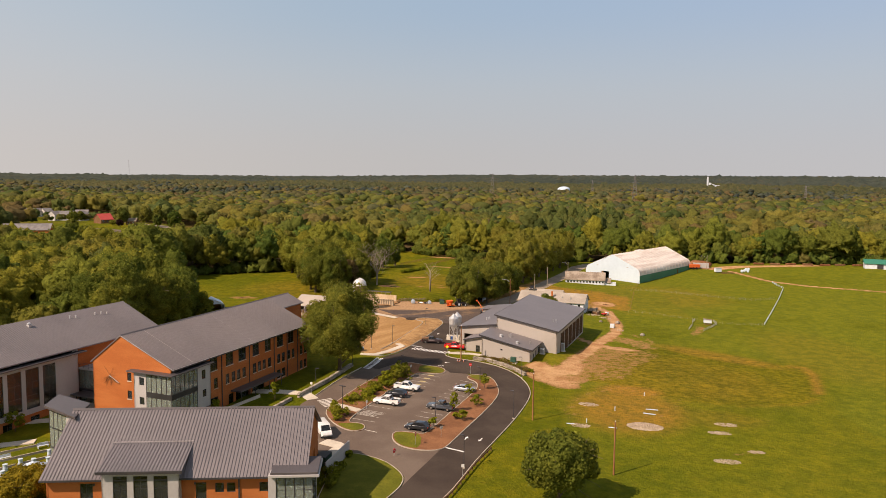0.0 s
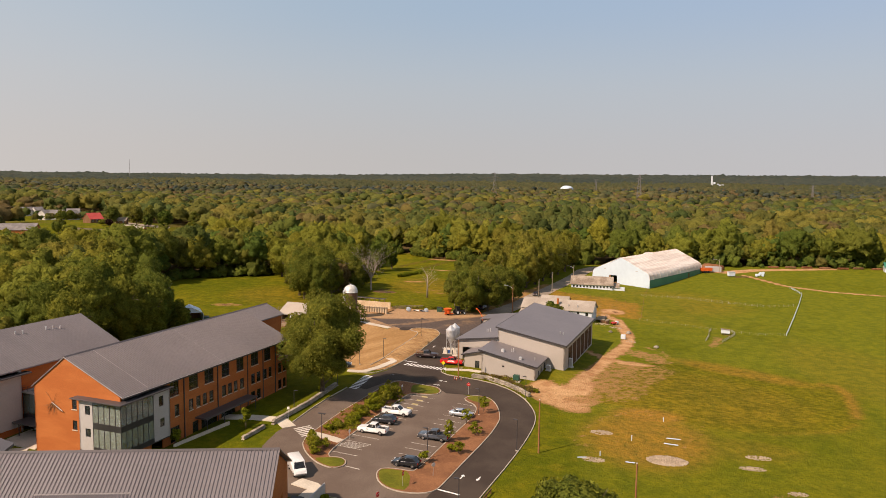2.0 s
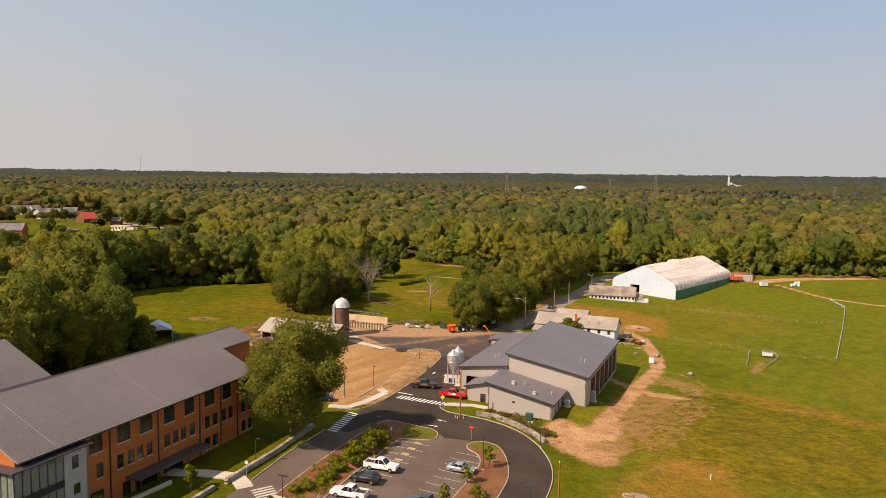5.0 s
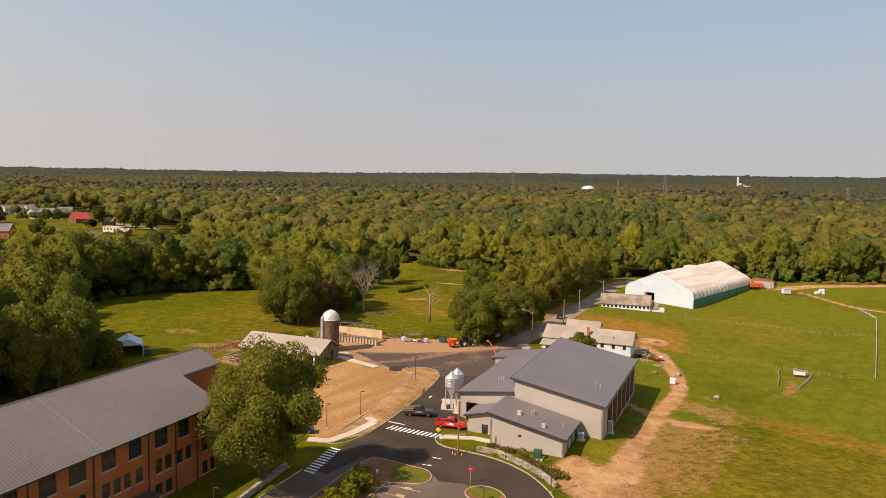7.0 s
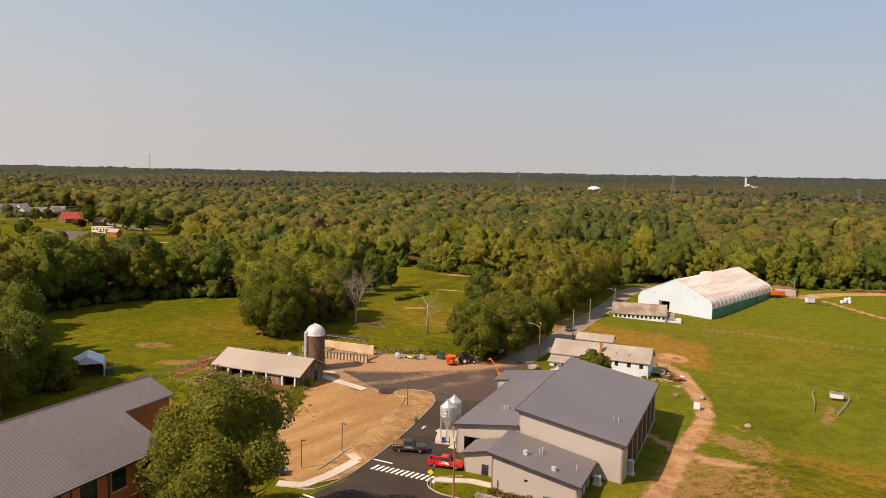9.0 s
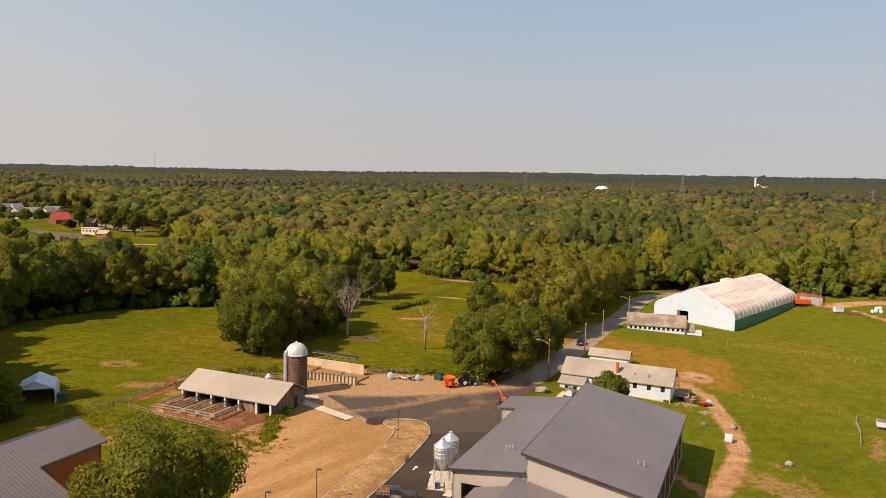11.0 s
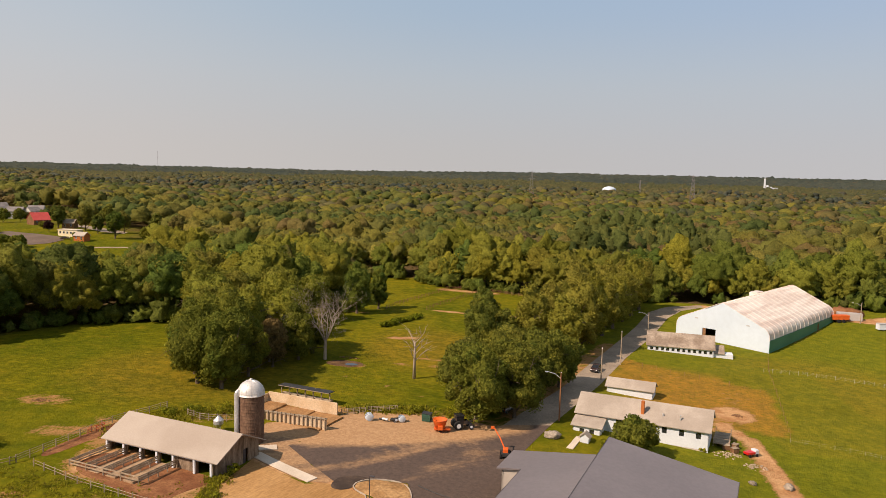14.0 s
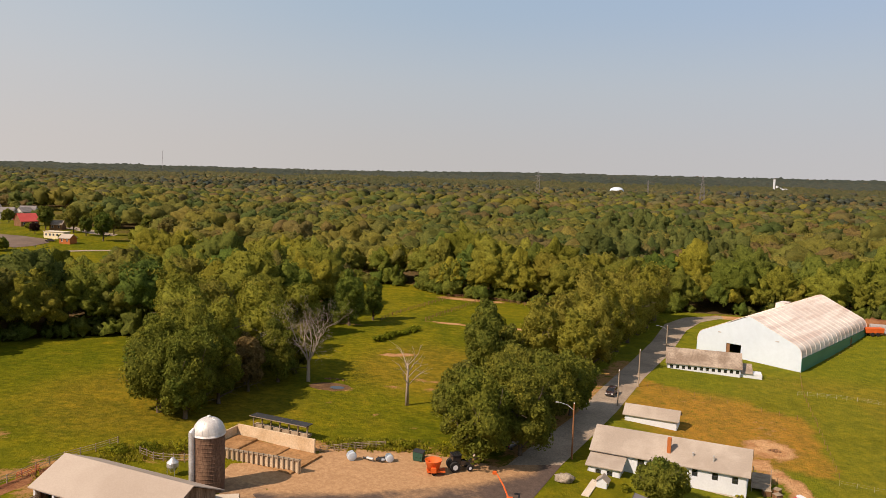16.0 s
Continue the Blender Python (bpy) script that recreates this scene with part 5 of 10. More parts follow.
seams(off, (-27.6, -6.0, 11.21), (-16.4, -6.0, 11.21), (-27.6, -12.9, 9.56), (-16.4, -12.9, 9.56), 24, w=0.07, h=0.09)
part("dormer_flashing", boxed(-27.75, -6.08, 11.16, -16.25, -5.7, 11.36), "roof_joint", off, "pale metal flashing along the dormer top")
part("dormer_fascia", boxed(-27.75, -13.0, 9.2, -16.25, -12.9, 9.6), "trim_dark", off, "dark dormer fascia")
# glass corner bay
for z0, z1 in ((0.5, 3.9), (4.3, 8.4)):
    for k in range(4):
        window(off, (-3.6, -12.4), (1.5, -12.4), 1.27 * k, z0, 1.26, z1 - z0, 1, 2, name="curtain_window", glass="glass_tint", back=0.02)
        window(off, (1.5, -12.4), (1.5, -7.2), 1.3 * k, z0, 1.29, z1 - z0, 1, 2, name="curtain_window", glass="glass_tint", back=0.02)
part("bay_column", boxed(-4.7, -12.5, 0, -3.65, -11.0, 8.44), "panel_grey", off, "light grey column of the corner bay")
part("bay_return", walled((1.5, -7.2), (0.0, -7.2), 0, 8.3, (), 0.2), "panel_grey", off)
part("bay_roof", boxed(-4.3, -13.0, 8.78, 2.2, -6.9, 9.1, bevel=0.04), "roof_dark", off, "flat grey roof of the corner bay")
part("bay_roof_edge", boxed(-4.5, -13.2, 8.45, 2.4, -6.75, 8.77, bevel=0.02), "panel_grey", off, "light grey fascia of the corner bay")
part("stair_flight", slabbed([(-2.6, -10.5, 7.4), (-1.8, -10.5, 7.4), (0.9, -9.2, 4.6), (0.1, -9.2, 4.6)], 0.15), "wood_brown", off, "tan stair behind the glass")
for x, y in ((-14.9, -11.3), (-28.6, -11.3)):
    part("wall_lamp", boxed(x - 0.12, y - 0.14, 7.0, x + 0.12, y + 0.08, 7.3, bevel=0.02), "trim_dark", off, "small dark wall lamp")
# entrance tower at the end
TQ = [(-41.4, 3.4), (-34.4, -2.6), (-34.8, 4.4), (-41.8, 9.6)]
part("tower_roof", slabbed([(x, y, 14.0) for x, y in TQ], 0.35), "roof_dark", off, "flat projecting roof of the entrance tower")
part("tower_wall", walled((-36.9, 0.4), (-35.0, -1.2), 0, 13.6, (), 0.3), "panel_grey", off, "light grey tower wall")
part("tower_wall", walled((-35.0, -1.2), (-35.3, 4.0), 0, 13.6, (), 0.3), "panel_grey", off, "light grey tower wall")
for z0 in (1.0, 4.2, 7.4, 10.6):
    for k in range(4):
        window(off, (-40.8, 3.6), (-36.9, 0.4), 1.26 * k, z0, 1.25, 3.1, 1, 1, name="curtain_window", glass="glass_tint", back=0.0)
part("tower_back", walled((-35.3, 4.0), (-41.2, 8.6), 0, 13.6, (), 0.3), "panel_grey", off)
part("tower_side", walled((-41.2, 8.6), (-40.8, 3.6), 0, 13.6, (), 0.3), "glass", off)

# the farm centre: high hall, lean-to and front wings
barn = thing("farm_centre", pose(1.4, 209.5, 0, 0, 0, CAMPUS), "beige panelled farm building with grey mono-pitch roofs", "building")
BW, BL, WZ, EZ = 17.3, 39.0, 11.25, 8.0
part("south_wall", walled((0, 0), (BW, 0), 0, (WZ, EZ), (), 0.3), "panel_beige", barn, "beige metal panel wall")
east = []
for k in range(6):
    s = 4.6 + 5.6 * k
    east.append((s, s + 5.25, 0.9, 6.7))
part("east_wall", walled((BW, 0), (BW, BL), -0.6, EZ, east, 0.3), "panel_beige", barn, "beige wall with timber-filled bays")
for k, (a, b, z0, z1) in enumerate(east):
    part("timber_bay", boxed(BW - 0.22, a + 0.004, z0, BW - 0.1, b - 0.004, z1), "wood_dark", barn, "dark brown louvred timber bay")
    if k in (0, 2, 3, 5):
        window(barn, (BW + 0.03, 0), (BW + 0.03, BL), a + 1.4, 3.6, 1.2, 2.0, 1, 2)
part("north_wall", walled((BW, BL), (0, BL), 0, (EZ, WZ), (), 0.3), "panel_beige", barn)
part("west_wall", walled((0, BL), (0, 0), 0, WZ, (), 0.3), "panel_beige", barn, "beige clerestory wall")
part("roof", slabbed([(-0.5, -0.5, 11.75), (BW + 0.5, -0.5, 8.3), (BW + 0.5, BL + 0.5, 8.3), (-0.5, BL + 0.5, 11.75)], 0.25), "roof_metal", barn, "smooth warm-grey metal roof")
part("fascia", slabbed([(-0.56, -0.56, 11.78), (BW + 0.56, -0.56, 8.33), (BW + 0.56, -0.5, 8.33), (-0.56, -0.5, 11.78)], 0.38), "trim_dark", barn, "dark roof edge")
part("fascia", slabbed([(BW + 0.5, -0.56, 8.33), (BW + 0.56, -0.56, 8.33), (BW + 0.56, BL + 0.5, 8.33), (BW + 0.5, BL + 0.5, 8.33)], 0.36), "trim_dark", barn, "dark roof edge")
part("fascia", slabbed([(-0.56, -0.5, 11.79), (-0.5, -0.5, 11.79), (-0.5, BL + 0.5, 11.79), (-0.56, BL + 0.5, 11.79)], 0.36), "trim_dark", barn, "dark roof edge")
# lean-to
LW = -11.0
part("leanto_front", walled((LW, 0), (0, 0), 0, (7.1, 8.5), ((1.4, 7.4, 0.8, 5.5),), 0.3), "panel_beige", barn, "beige front with an open vehicle bay")
part("leanto_west", walled((LW, 32), (LW, 0), 0, 7.1, ((3, 7, 1.5, 5.4), (10, 14, 1.5, 5.4), (17, 21, 1.5, 5.4)), 0.3), "panel_beige", barn)
part("leanto_back", walled((0, BL), (-14.6, BL), 0, (8.5, 6.7), (), 0.3), "panel_beige", barn)
part("leanto_roof", slabbed([(LW - 0.5, -0.5, 7.5), (0, -0.5, 8.95), (0, BL + 0.5, 8.95), (-15.3, BL + 0.5, 7.02), (-15.3, 31.6, 7.02), (LW - 0.5, 31.6, 7.5)], 0.25), "roof_metal", barn, "smooth warm-grey lean-to roof")
part("end_bay_front", walled((-14.6, 32), (LW, 32), 0, (6.7, 7.1), (), 0.3), "panel_beige", barn, "beige wall of the wider end bay")
part("end_bay_west", walled((-14.6, BL), (-14.6, 32), 0, 6.7, ((1.5, 5.5, 2.6, 6.0),), 0.3), "panel_beige", barn)
part("fascia", slabbed([(LW - 0.56, -0.5, 7.52), (LW - 0.5, -0.5, 7.52), (LW - 0.5, 31.6, 7.52), (LW - 0.56, 31.6, 7.52)], 0.34), "trim_dark", barn, "dark roof edge")
part("fascia", slabbed([(LW - 0.56, -0.56, 7.53), (-0.02, -0.56, 8.98), (-0.02, -0.5, 8.98), (LW - 0.56, -0.5, 7.53)], 0.36), "trim_dark", barn, "dark roof edge")
part("bay_floor", boxed(LW + 0.3, 0.3, 0.6, -0.3, 26.6, 2.3), "concrete", barn)
part("bay_back", walled((LW + 0.4, 9), (-0.4, 9), 2.3, 7.0, (), 0.2), "wood_brown", barn)
# front wing
part("wing_front", walled((-0.7, -11.2), (12.7, -11.2), 0, (7.6, 4.85), ((5.2, 5.8, 4.2, 4.6),), 0.3), "panel_beige", barn, "beige panel wall of the front wing")
part("wing_east", walled((12.7, -11.2), (12.7, -0.02), -0.5, 4.85, ((3.0, 4.0, 1.0, 3.4), (5.5, 6.6, 2.2, 3.8), (8.6, 10.6, 1.0, 4.0)), 0.3), "panel_beige", barn)
for s, z, w, h in ((3.0, 1.0, 1.0, 2.4), (5.5, 2.2, 1.1, 1.6), (8.6, 1.0, 2.0, 3.0)):
    window(barn, (12.7, -11.2), (12.7, -0.02), s, z, w, h, 1 if w < 1.5 else 2, 1)
part("wing_west", walled((-0.7, -0.02), (-0.7, -11.2), 0, 7.6, ((4.2, 6.4, 1.6, 4.6),), 0.3), "panel_beige", barn)
window(barn, (-0.7, -0.02), (-0.7, -11.2), 4.2, 1.6, 2.2, 3.0, 2, 1)
window(barn, (-0.7, -11.2), (12.7, -11.2), 5.2, 4.2, 0.6, 0.4, 1, 1)
part("wing_roof", slabbed([(-1.3, -11.8, 8.15), (13.3, -11.8, 5.1), (13.3, -0.35, 5.1), (-1.3, -0.35, 8.15)], 0.25), "roof_metal", barn, "smooth warm-grey wing roof")
part("fascia", slabbed([(-1.36, -11.86, 8.18), (13.36, -11.86, 5.13), (13.36, -11.8, 5.13), (-1.36, -11.8, 8.18)], 0.36), "trim_dark", barn, "dark roof edge")
part("fascia", slabbed([(13.3, -11.8, 5.13), (13.36, -11.8, 5.13), (13.36, -0.35, 5.13), (13.3, -0.35, 5.13)], 0.36), "trim_dark", barn, "dark roof edge")
glazed(barn, (-6.9, -6.7), (-1.7, -6.7), 0, (5.1, 6.3), [(3.0, 4.2, 2.0, 3.9, 2, 2)], "panel_beige", name="porch_front", label="beige panel wall of the small wing")
part("porch_west", walled((-6.9, -0.02), (-6.9, -6.7), 0, 5.1, (), 0.3), "panel_beige", barn)
part("porch_east", walled((-1.7, -6.7), (-1.7, -0.02), 0, 6.3, ((1.0, 2.4, 1.6, 4.4),), 0.3), "panel_beige", barn)
part("porch_roof", slabbed([(-7.4, -7.2, 5.35), (-0.75, -7.2, 6.9), (-0.75, -0.35, 6.9), (-7.4, -0.35, 5.35)], 0.25), "roof_metal", barn, "smooth warm-grey wing roof")
part("fascia", slabbed([(-7.46, -7.26, 5.38), (-0.77, -7.26, 6.93), (-0.77, -7.2, 6.93), (-7.46, -7.2, 5.38)], 0.34), "trim_dark", barn, "dark roof edge")
part("porch_back", walled((-1.6, -3.0), (-0.72, -3.0), 0, 6.4, (), 0.2), "trim_dark", barn)
part("floor", boxed(0.3, 0.3, 0.2, BW - 0.35, BL - 0.3, 1.0), "concrete", barn)
fan_unit(barn, 3.6, -7.6, 7.1)
fan_unit(barn, 8.6, -9.4, 6.0)
for x, y in ((5.3, -5.6), (5.7, -5.4), (5.5, -4.6), (11.4, -6.4), (-5.6, 8.2), (-5.2, 8.5), (-4.8, 8.8), (14.0, 9.5), (14.8, 9.6)):
    z = (8.15 - (x + 1.3) * 0.209) if y < 0 else ((11.75 - (x + 0.5) * 0.1885) if x > 0 else 8.95 + x * 0.126)
    roof_vent(barn, x, y, z, 0.7, 0.09)
# ---- farm buildings ----
# stable with a long tan roof and five open bays
cow = thing("cattle_shed", pose(-45.1, 238.9, 0, 0, 0, CAMPUS), "weathered timber cattle shed with a tan roof", "shed")
CL, CD = 21.5, 10.2
bays = [(0.5 + 3.55 * k, 0.5 + 3.55 * k + 2.9, 4.8, 6.9) for k in range(4)] + [(18.0, 21.0, 4.3, 6.6)]
bays.insert(4, (14.6, 16.0, 4.4, 6.3))
part("front_wall", walled((-CL, 0), (0, 0), 3.4, 7.1, [(0.6, 3.4, 4.8, 6.85), (4.1, 6.9, 4.8, 6.85), (7.6, 10.2, 4.8, 6.8), (10.9, 13.4, 4.7, 6.8), (18.2, 20.8, 4.4, 6.6)], 0.2), "barn_board", cow, "weathered board wall with open stalls")
for s in (0.2, 3.75, 7.25, 10.55, 13.8, 17.9, 21.1):
    part("post", boxed(-CL + s - 0.17, -0.5, 3.6, -CL + s + 0.17, -0.28, 6.95), "white_wall", cow, "white-painted post")
part("beam", boxed(-CL, -0.52, 6.62, 0, -0.26, 6.94), "white_wall", cow, "white-painted eaves beam")
part("gable_wall", walled((0, 0), (0, CD), 3.4, 7.0, ((6.4, 7.6, 4.3, 6.6),), 0.2), "barn_board", cow, "weathered board gable wall")
part("stable_door", boxed(-0.06, 6.42, 4.3, 0.03, 7.0, 6.58), "trim_dark", cow)
part("gable", prismed([(0, 7.0), (CD / 2, 9.3), (CD, 7.0)], -0.2, 0, "x"), "barn_board", cow)
part("gable", prismed([(0, 7.0), (CD / 2, 9.3), (CD, 7.0)], -CL, -CL + 0.2, "x"), "barn_board", cow)
part("back_wall", walled((0, CD), (-CL, CD), 3.4, 7.0, (), 0.2), "barn_board", cow)
part("end_wall", walled((-CL, CD), (-CL, 0), 3.4, 7.0, (), 0.2), "barn_board", cow)
for a, b in ((-0.7, CD / 2), (CD + 0.7, CD / 2)):
    part("roof", slabbed([(-CL - 0.8, a, 6.95), (1.0, a, 6.95), (1.0, b, 9.7), (-CL - 0.8, b, 9.7)], 0.14), "roof_tan", cow, "plain tan roof")
# silo
silo = thing("silo", pose(-45.5, 254.2, gz(-45.5, 254.2)), "brown stave silo with a metal dome", "silo")
bm = bmesh.new()
lathe(bm, ((2.15, -0.5), (2.15, 8.1)), 40)
part("shell", bm, "silo_wall", silo, "stained brown concrete staves")
for k in range(14):
    bm = bmesh.new()
    lathe(bm, ((2.16, 0.4 + 0.56 * k), (2.2, 0.41 + 0.56 * k), (2.2, 0.46 + 0.56 * k), (2.16, 0.47 + 0.56 * k)), 32)
    part("hoop", bm, "silo_wall", silo)
bm = bmesh.new()
lathe(bm, [(2.28, 8.0), (2.28, 8.15)] + [(2.25 * math.cos(radians(a)), 8.15 + 2.3 * math.sin(radians(a))) for a in range(0, 86, 7)] + [(0.25, 10.5), (0.25, 10.65), (0.1, 10.7)], 32)
part("dome", bm, "dome_metal", silo, "pale metal dome", flat=False)
bm = bmesh.new()
for k in range(16):
    a = 2 * math.pi * k / 16
    pts = [(2.27 * math.cos(radians(e)), 8.15 + 2.32 * math.sin(radians(e))) for e in range(0, 86, 12)]
    for (r0, z0), (r1, z1) in zip(pts, pts[1:]):
        tube(bm, (r0 * math.cos(a), r0 * math.sin(a), z0), (r1 * math.cos(a), r1 * math.sin(a), z1), 0.016, n=5)
part("dome_ribs", bm, "galvanised", silo)
part("chute", tubed(((-1.75, -1.75, 0.6), (-1.75, -1.75, 8.6), 0.42), ((-1.75, -1.75, 8.6), (-1.5, -1.5, 9.2), 0.42, 0.15), n=14), "galvanised", silo, "galvanised ladder chute")
# white two-storey house with tan roof
house = thing("white_farmhouse", pose(10.2, 281.7, 0, 0, 0, CAMPUS), "long white clapboard farmhouse with tan shingle roof", "house")
HW, HD = 24.4, 9.2
wins = [(12.5, 13.4, 3.0, 4.2, 1, 2), (16.1, 17.0, 2.9, 4.1, 1, 2), (19.2, 20.1, 2.85, 4.05, 1, 2), (22.2, 23.1, 2.8, 4.0, 1, 2), (7.5, 8.6, 2.3, 4.4, 1, 2), (9.6, 10.5, 3.0, 4.2, 1, 2)]
glazed(house, (0, 0), (HW, 0), 0.9, 4.6, wins, "white_wall", th=0.2, label="white clapboard front wall", name="front_wall")
part("foundation", walled((0, 0.03), (HW, 0.03), -1.2, 0.9, ((17.0, 17.8, 0.2, 0.6), (20.4, 21.2, 0.2, 0.6)), 0.2), "concrete", house, "low concrete foundation")
glazed(house, (HW, 0), (HW, HD), -1.2, 4.6, [(2.2, 3.1, 2.6, 3.9, 1, 2), (6.2, 7.1, 2.6, 3.9, 1, 2)], "white_wall", th=0.2, name="gable_wall", label="white clapboard gable wall")
part("back_wall", walled((HW, HD), (0, HD), -1.0, 4.6, (), 0.2), "white_wall", house)
part("end_wall", walled((0, HD), (0, 0), 0, 4.6, (), 0.2), "white_wall", house)
for x in (0, HW - 0.2):
    part("gable", prismed([(0, 4.6), (HD / 2, 7.0), (HD, 4.6)], x, x + 0.2, "x"), "white_wall", house)
for a, b in ((-0.5, HD / 2), (HD + 0.5, HD / 2)):
    part("roof", slabbed([(-0.5, a, 4.45), (HW + 0.5, a, 4.45), (HW + 0.5, b, 7.35), (-0.5, b, 7.35)], 0.16), "roof_shingle", house, "faded tan shingle roof")
part("chimney", boxed(11.9, 1.3, 4.4, 12.5, 2.0, 8.0, bevel=0.02), "brick", house, "red brick chimney")
roof_vent(house, 16.0, 1.6, 5.6, 0.5), roof_vent(house, 19.2, 1.2, 5.3, 1.0)
# porch ell
glazed(house, (0.1, -3.6), (5.4, -3.6), 0.6, 2.95, [(1.3, 2.2, 1.5, 2.5, 1, 2), (3.2, 4.1, 1.5, 2.5, 1, 2)], "white_wall", th=0.2, name="ell_wall", label="white clapboard ell")
part("ell_side", walled((5.4, -3.6), (5.4, -0.02), 0.4, (2.95, 3.8), ((1.4, 2.3, 0.9, 2.7),), 0.2), "white_wall", house)
part("ell_side", walled((0.1, -0.02), (0.1, -3.6), 0.4, (3.8, 2.95), (), 0.2), "white_wall", house)
part("ell_roof", slabbed([(-0.3, -4.0, 3.1), (5.8, -4.0, 3.1), (5.8, -0.02, 4.05), (-0.3, -0.02, 4.05)], 0.15), "roof_shingle", house, "faded tan shingle roof")
dog = thing("dog_house", pose(11.2, 272.6, gz(11.2, 272.6), 0, 0, CAMPUS), "small white gabled kennel", "kennel")
part("body", prismed([(-0.8, 0), (0.8, 0), (0.8, 1.0), (0, 1.7), (-0.8, 1.0)], -0.8, 0.8, "y"), "white_wall", dog)
for s in (-1, 1):
    part("roof", slabbed([(0, -1, 1.85), (s * 1.1, -1, 0.95), (s * 1.1, 1, 0.95), (0, 1, 1.85)], 0.08), "roof_shingle", dog)
# small white shed behind the house
shed = thing("white_shed", pose(18.4, 307.2, 0, 0, 0, CAMPUS), "small white shed with a grey shingle roof", "shed")
for a, b in (((0, 0), (10.2, 0)), ((10.2, 0), (10.2, 4.6)), ((10.2, 4.6), (0, 4.6)), ((0, 4.6), (0, 0))):
    part("wall", walled(a, b, 0.6, 3.1, (), 0.15), "white_wall", shed)
for x in (0, 10.05):
    part("gable", prismed([(0, 3.1), (2.3, 4.3), (4.6, 3.1)], x, x + 0.15, "x"), "white_wall", shed)
for a, b in ((-0.4, 2.3), (5.0, 2.3)):
    part("roof", slabbed([(-0.4, a, 2.95), (10.6, a, 2.95), (10.6, b, 4.55), (-0.4, b, 4.55)], 0.12), "roof_shingle", shed, "grey-tan shingle roof")
# long poultry house
hen = thing("poultry_house", pose(34.4, 354.0, 0, 0, 0, -9), "low white poultry house with a stained shingle roof", "shed")
glazed(hen, (0, 0), (18, 0), -0.8, 2.9, [(0.8 + 1.46 * k, 1.6 + 1.46 * k, 1.4, 2.3, 1, 1) for k in range(12)], "white_wall", th=0.2, name="front_wall", label="white wall with a row of small windows")
part("end_wall", walled((18, 0), (18, 7.5), -0.8, 2.9, ((1.5, 2.4, 0, 2.1),), 0.2), "white_wall", hen)
part("back_wall", walled((18, 7.5), (0, 7.5), -0.8, 2.9, (), 0.2), "white_wall", hen)
part("end_wall", walled((0, 7.5), (0, 0), -0.8, 2.9, (), 0.2), "white_wall", hen)
for x in (0, 17.8):
    part("gable", prismed([(0, 2.9), (3.75, 5.9), (7.5, 2.9)], x, x + 0.2, "x"), "white_wall", hen)
for a, b in ((-0.4, 3.75), (7.9, 3.75)):
    part("roof", slabbed([(-0.4, a, 2.75), (18.4, a, 2.75), (18.4, b, 6.1), (-0.4, b, 6.1)], 0.14), "roof_mossy", hen, "stained brown-grey shingle roof")
part("annex", boxed(18.0, 0.8, -0.6, 23.2, 4.2, 1.6), "white_wall", hen, "low white annexe")
part("annex_roof", slabbed([(18.0, 0.5, 1.7), (21.0, 0.5, 1.7), (21.0, 4.4, 3.4), (18.0, 4.4, 3.4)], 0.12), "roof_mossy", hen)
# fabric arena
arena = thing("fabric_arena", pose(70.4, 362.1, 0, 0, 0, 53.8), "large white fabric arena with a green side wall", "arena")
AL, AW = 61.5, 29.0


# half section from the eave to the ridge: (distance in, height)
half = [(0.0, 3.8), (0.15, 5.4), (0.7, 6.5), (1.6, 7.2), (5.0, 8.8), (9.5, 10.9), (13.0, 12.6), (14.5, 13.1)]
outline = half + [(AW - a, z) for a, z in half[-2::-1]]
bm = bmesh.new()
nb = 16
prev = None
for i in range(nb * 4 + 1):
    t = i / (nb * 4)
    sag = 0.12 * math.sin(math.pi * (t * nb % 1)) ** 1
    ring = []
    for a, z in outline:
        k = 1 - sag / 9
        ring.append(bm.verts.new((t * AL, AW / 2 + (a - AW / 2) * k, (z - 3.8) * k + 3.8 if z > 3.9 else z)))
    if prev:
        for a, b, c, d in zip(prev, prev[1:], ring[1:], ring):
            bm.faces.new((a, b, c, d))
    prev = ring
part("roof_fabric", bm, "tent_roof", arena, "dusty white stretched fabric between ribs", flat=False)
for i in range(nb + 1):
    bm = bmesh.new()
    x = AL * i / nb
    for (a0, z0), (a1, z1) in zip(outline, outline[1:]):
        tube(bm, (x, a0, z0 + 0.05), (x, a1, z1 + 0.05), 0.09, n=6, cap=False)
    part("rib", bm, "tent_roof", arena)
FW0 = [(0, -0.5), (0, 3.8)] + half[1:] + [(AW - a, z) for a, z in half[-2::-1]] + [(AW, -0.5)]
# front wall with door opening
door0, door1, dtop = 16.2, 20.4, 4.6
bm = bmesh.new()
prism(bm, [(0, -0.5), (0, 3.8)] + half[1:] + [(door0, 12.3), (door0, -0.5)], -0.05, 0.1, "x")
prism(bm, [(door1, -0.5), (door1, 10.2)] + [(AW - a, z) for a, z in half[5::-1]] + [(AW, -0.5)], -0.05, 0.1, "x")
prism(bm, [(door0, dtop), (door0, 12.3), (door1, 10.25), (door1, dtop)], -0.05, 0.1, "x")
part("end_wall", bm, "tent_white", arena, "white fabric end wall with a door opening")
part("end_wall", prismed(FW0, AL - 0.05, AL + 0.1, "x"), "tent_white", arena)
part("side_wall", boxed(0.0, -0.08, -1.0, AL, 0.12, 3.85), "tent_green", arena, "green side curtain")
part("side_wall", boxed(0.0, AW - 0.12, -1.0, AL, AW + 0.08, 3.85), "tent_green", arena, "green side curtain")
part("arena_floor", boxed(0.2, 0.2, -0.6, AL - 0.2, AW - 0.2, 0.9), "sand", arena)
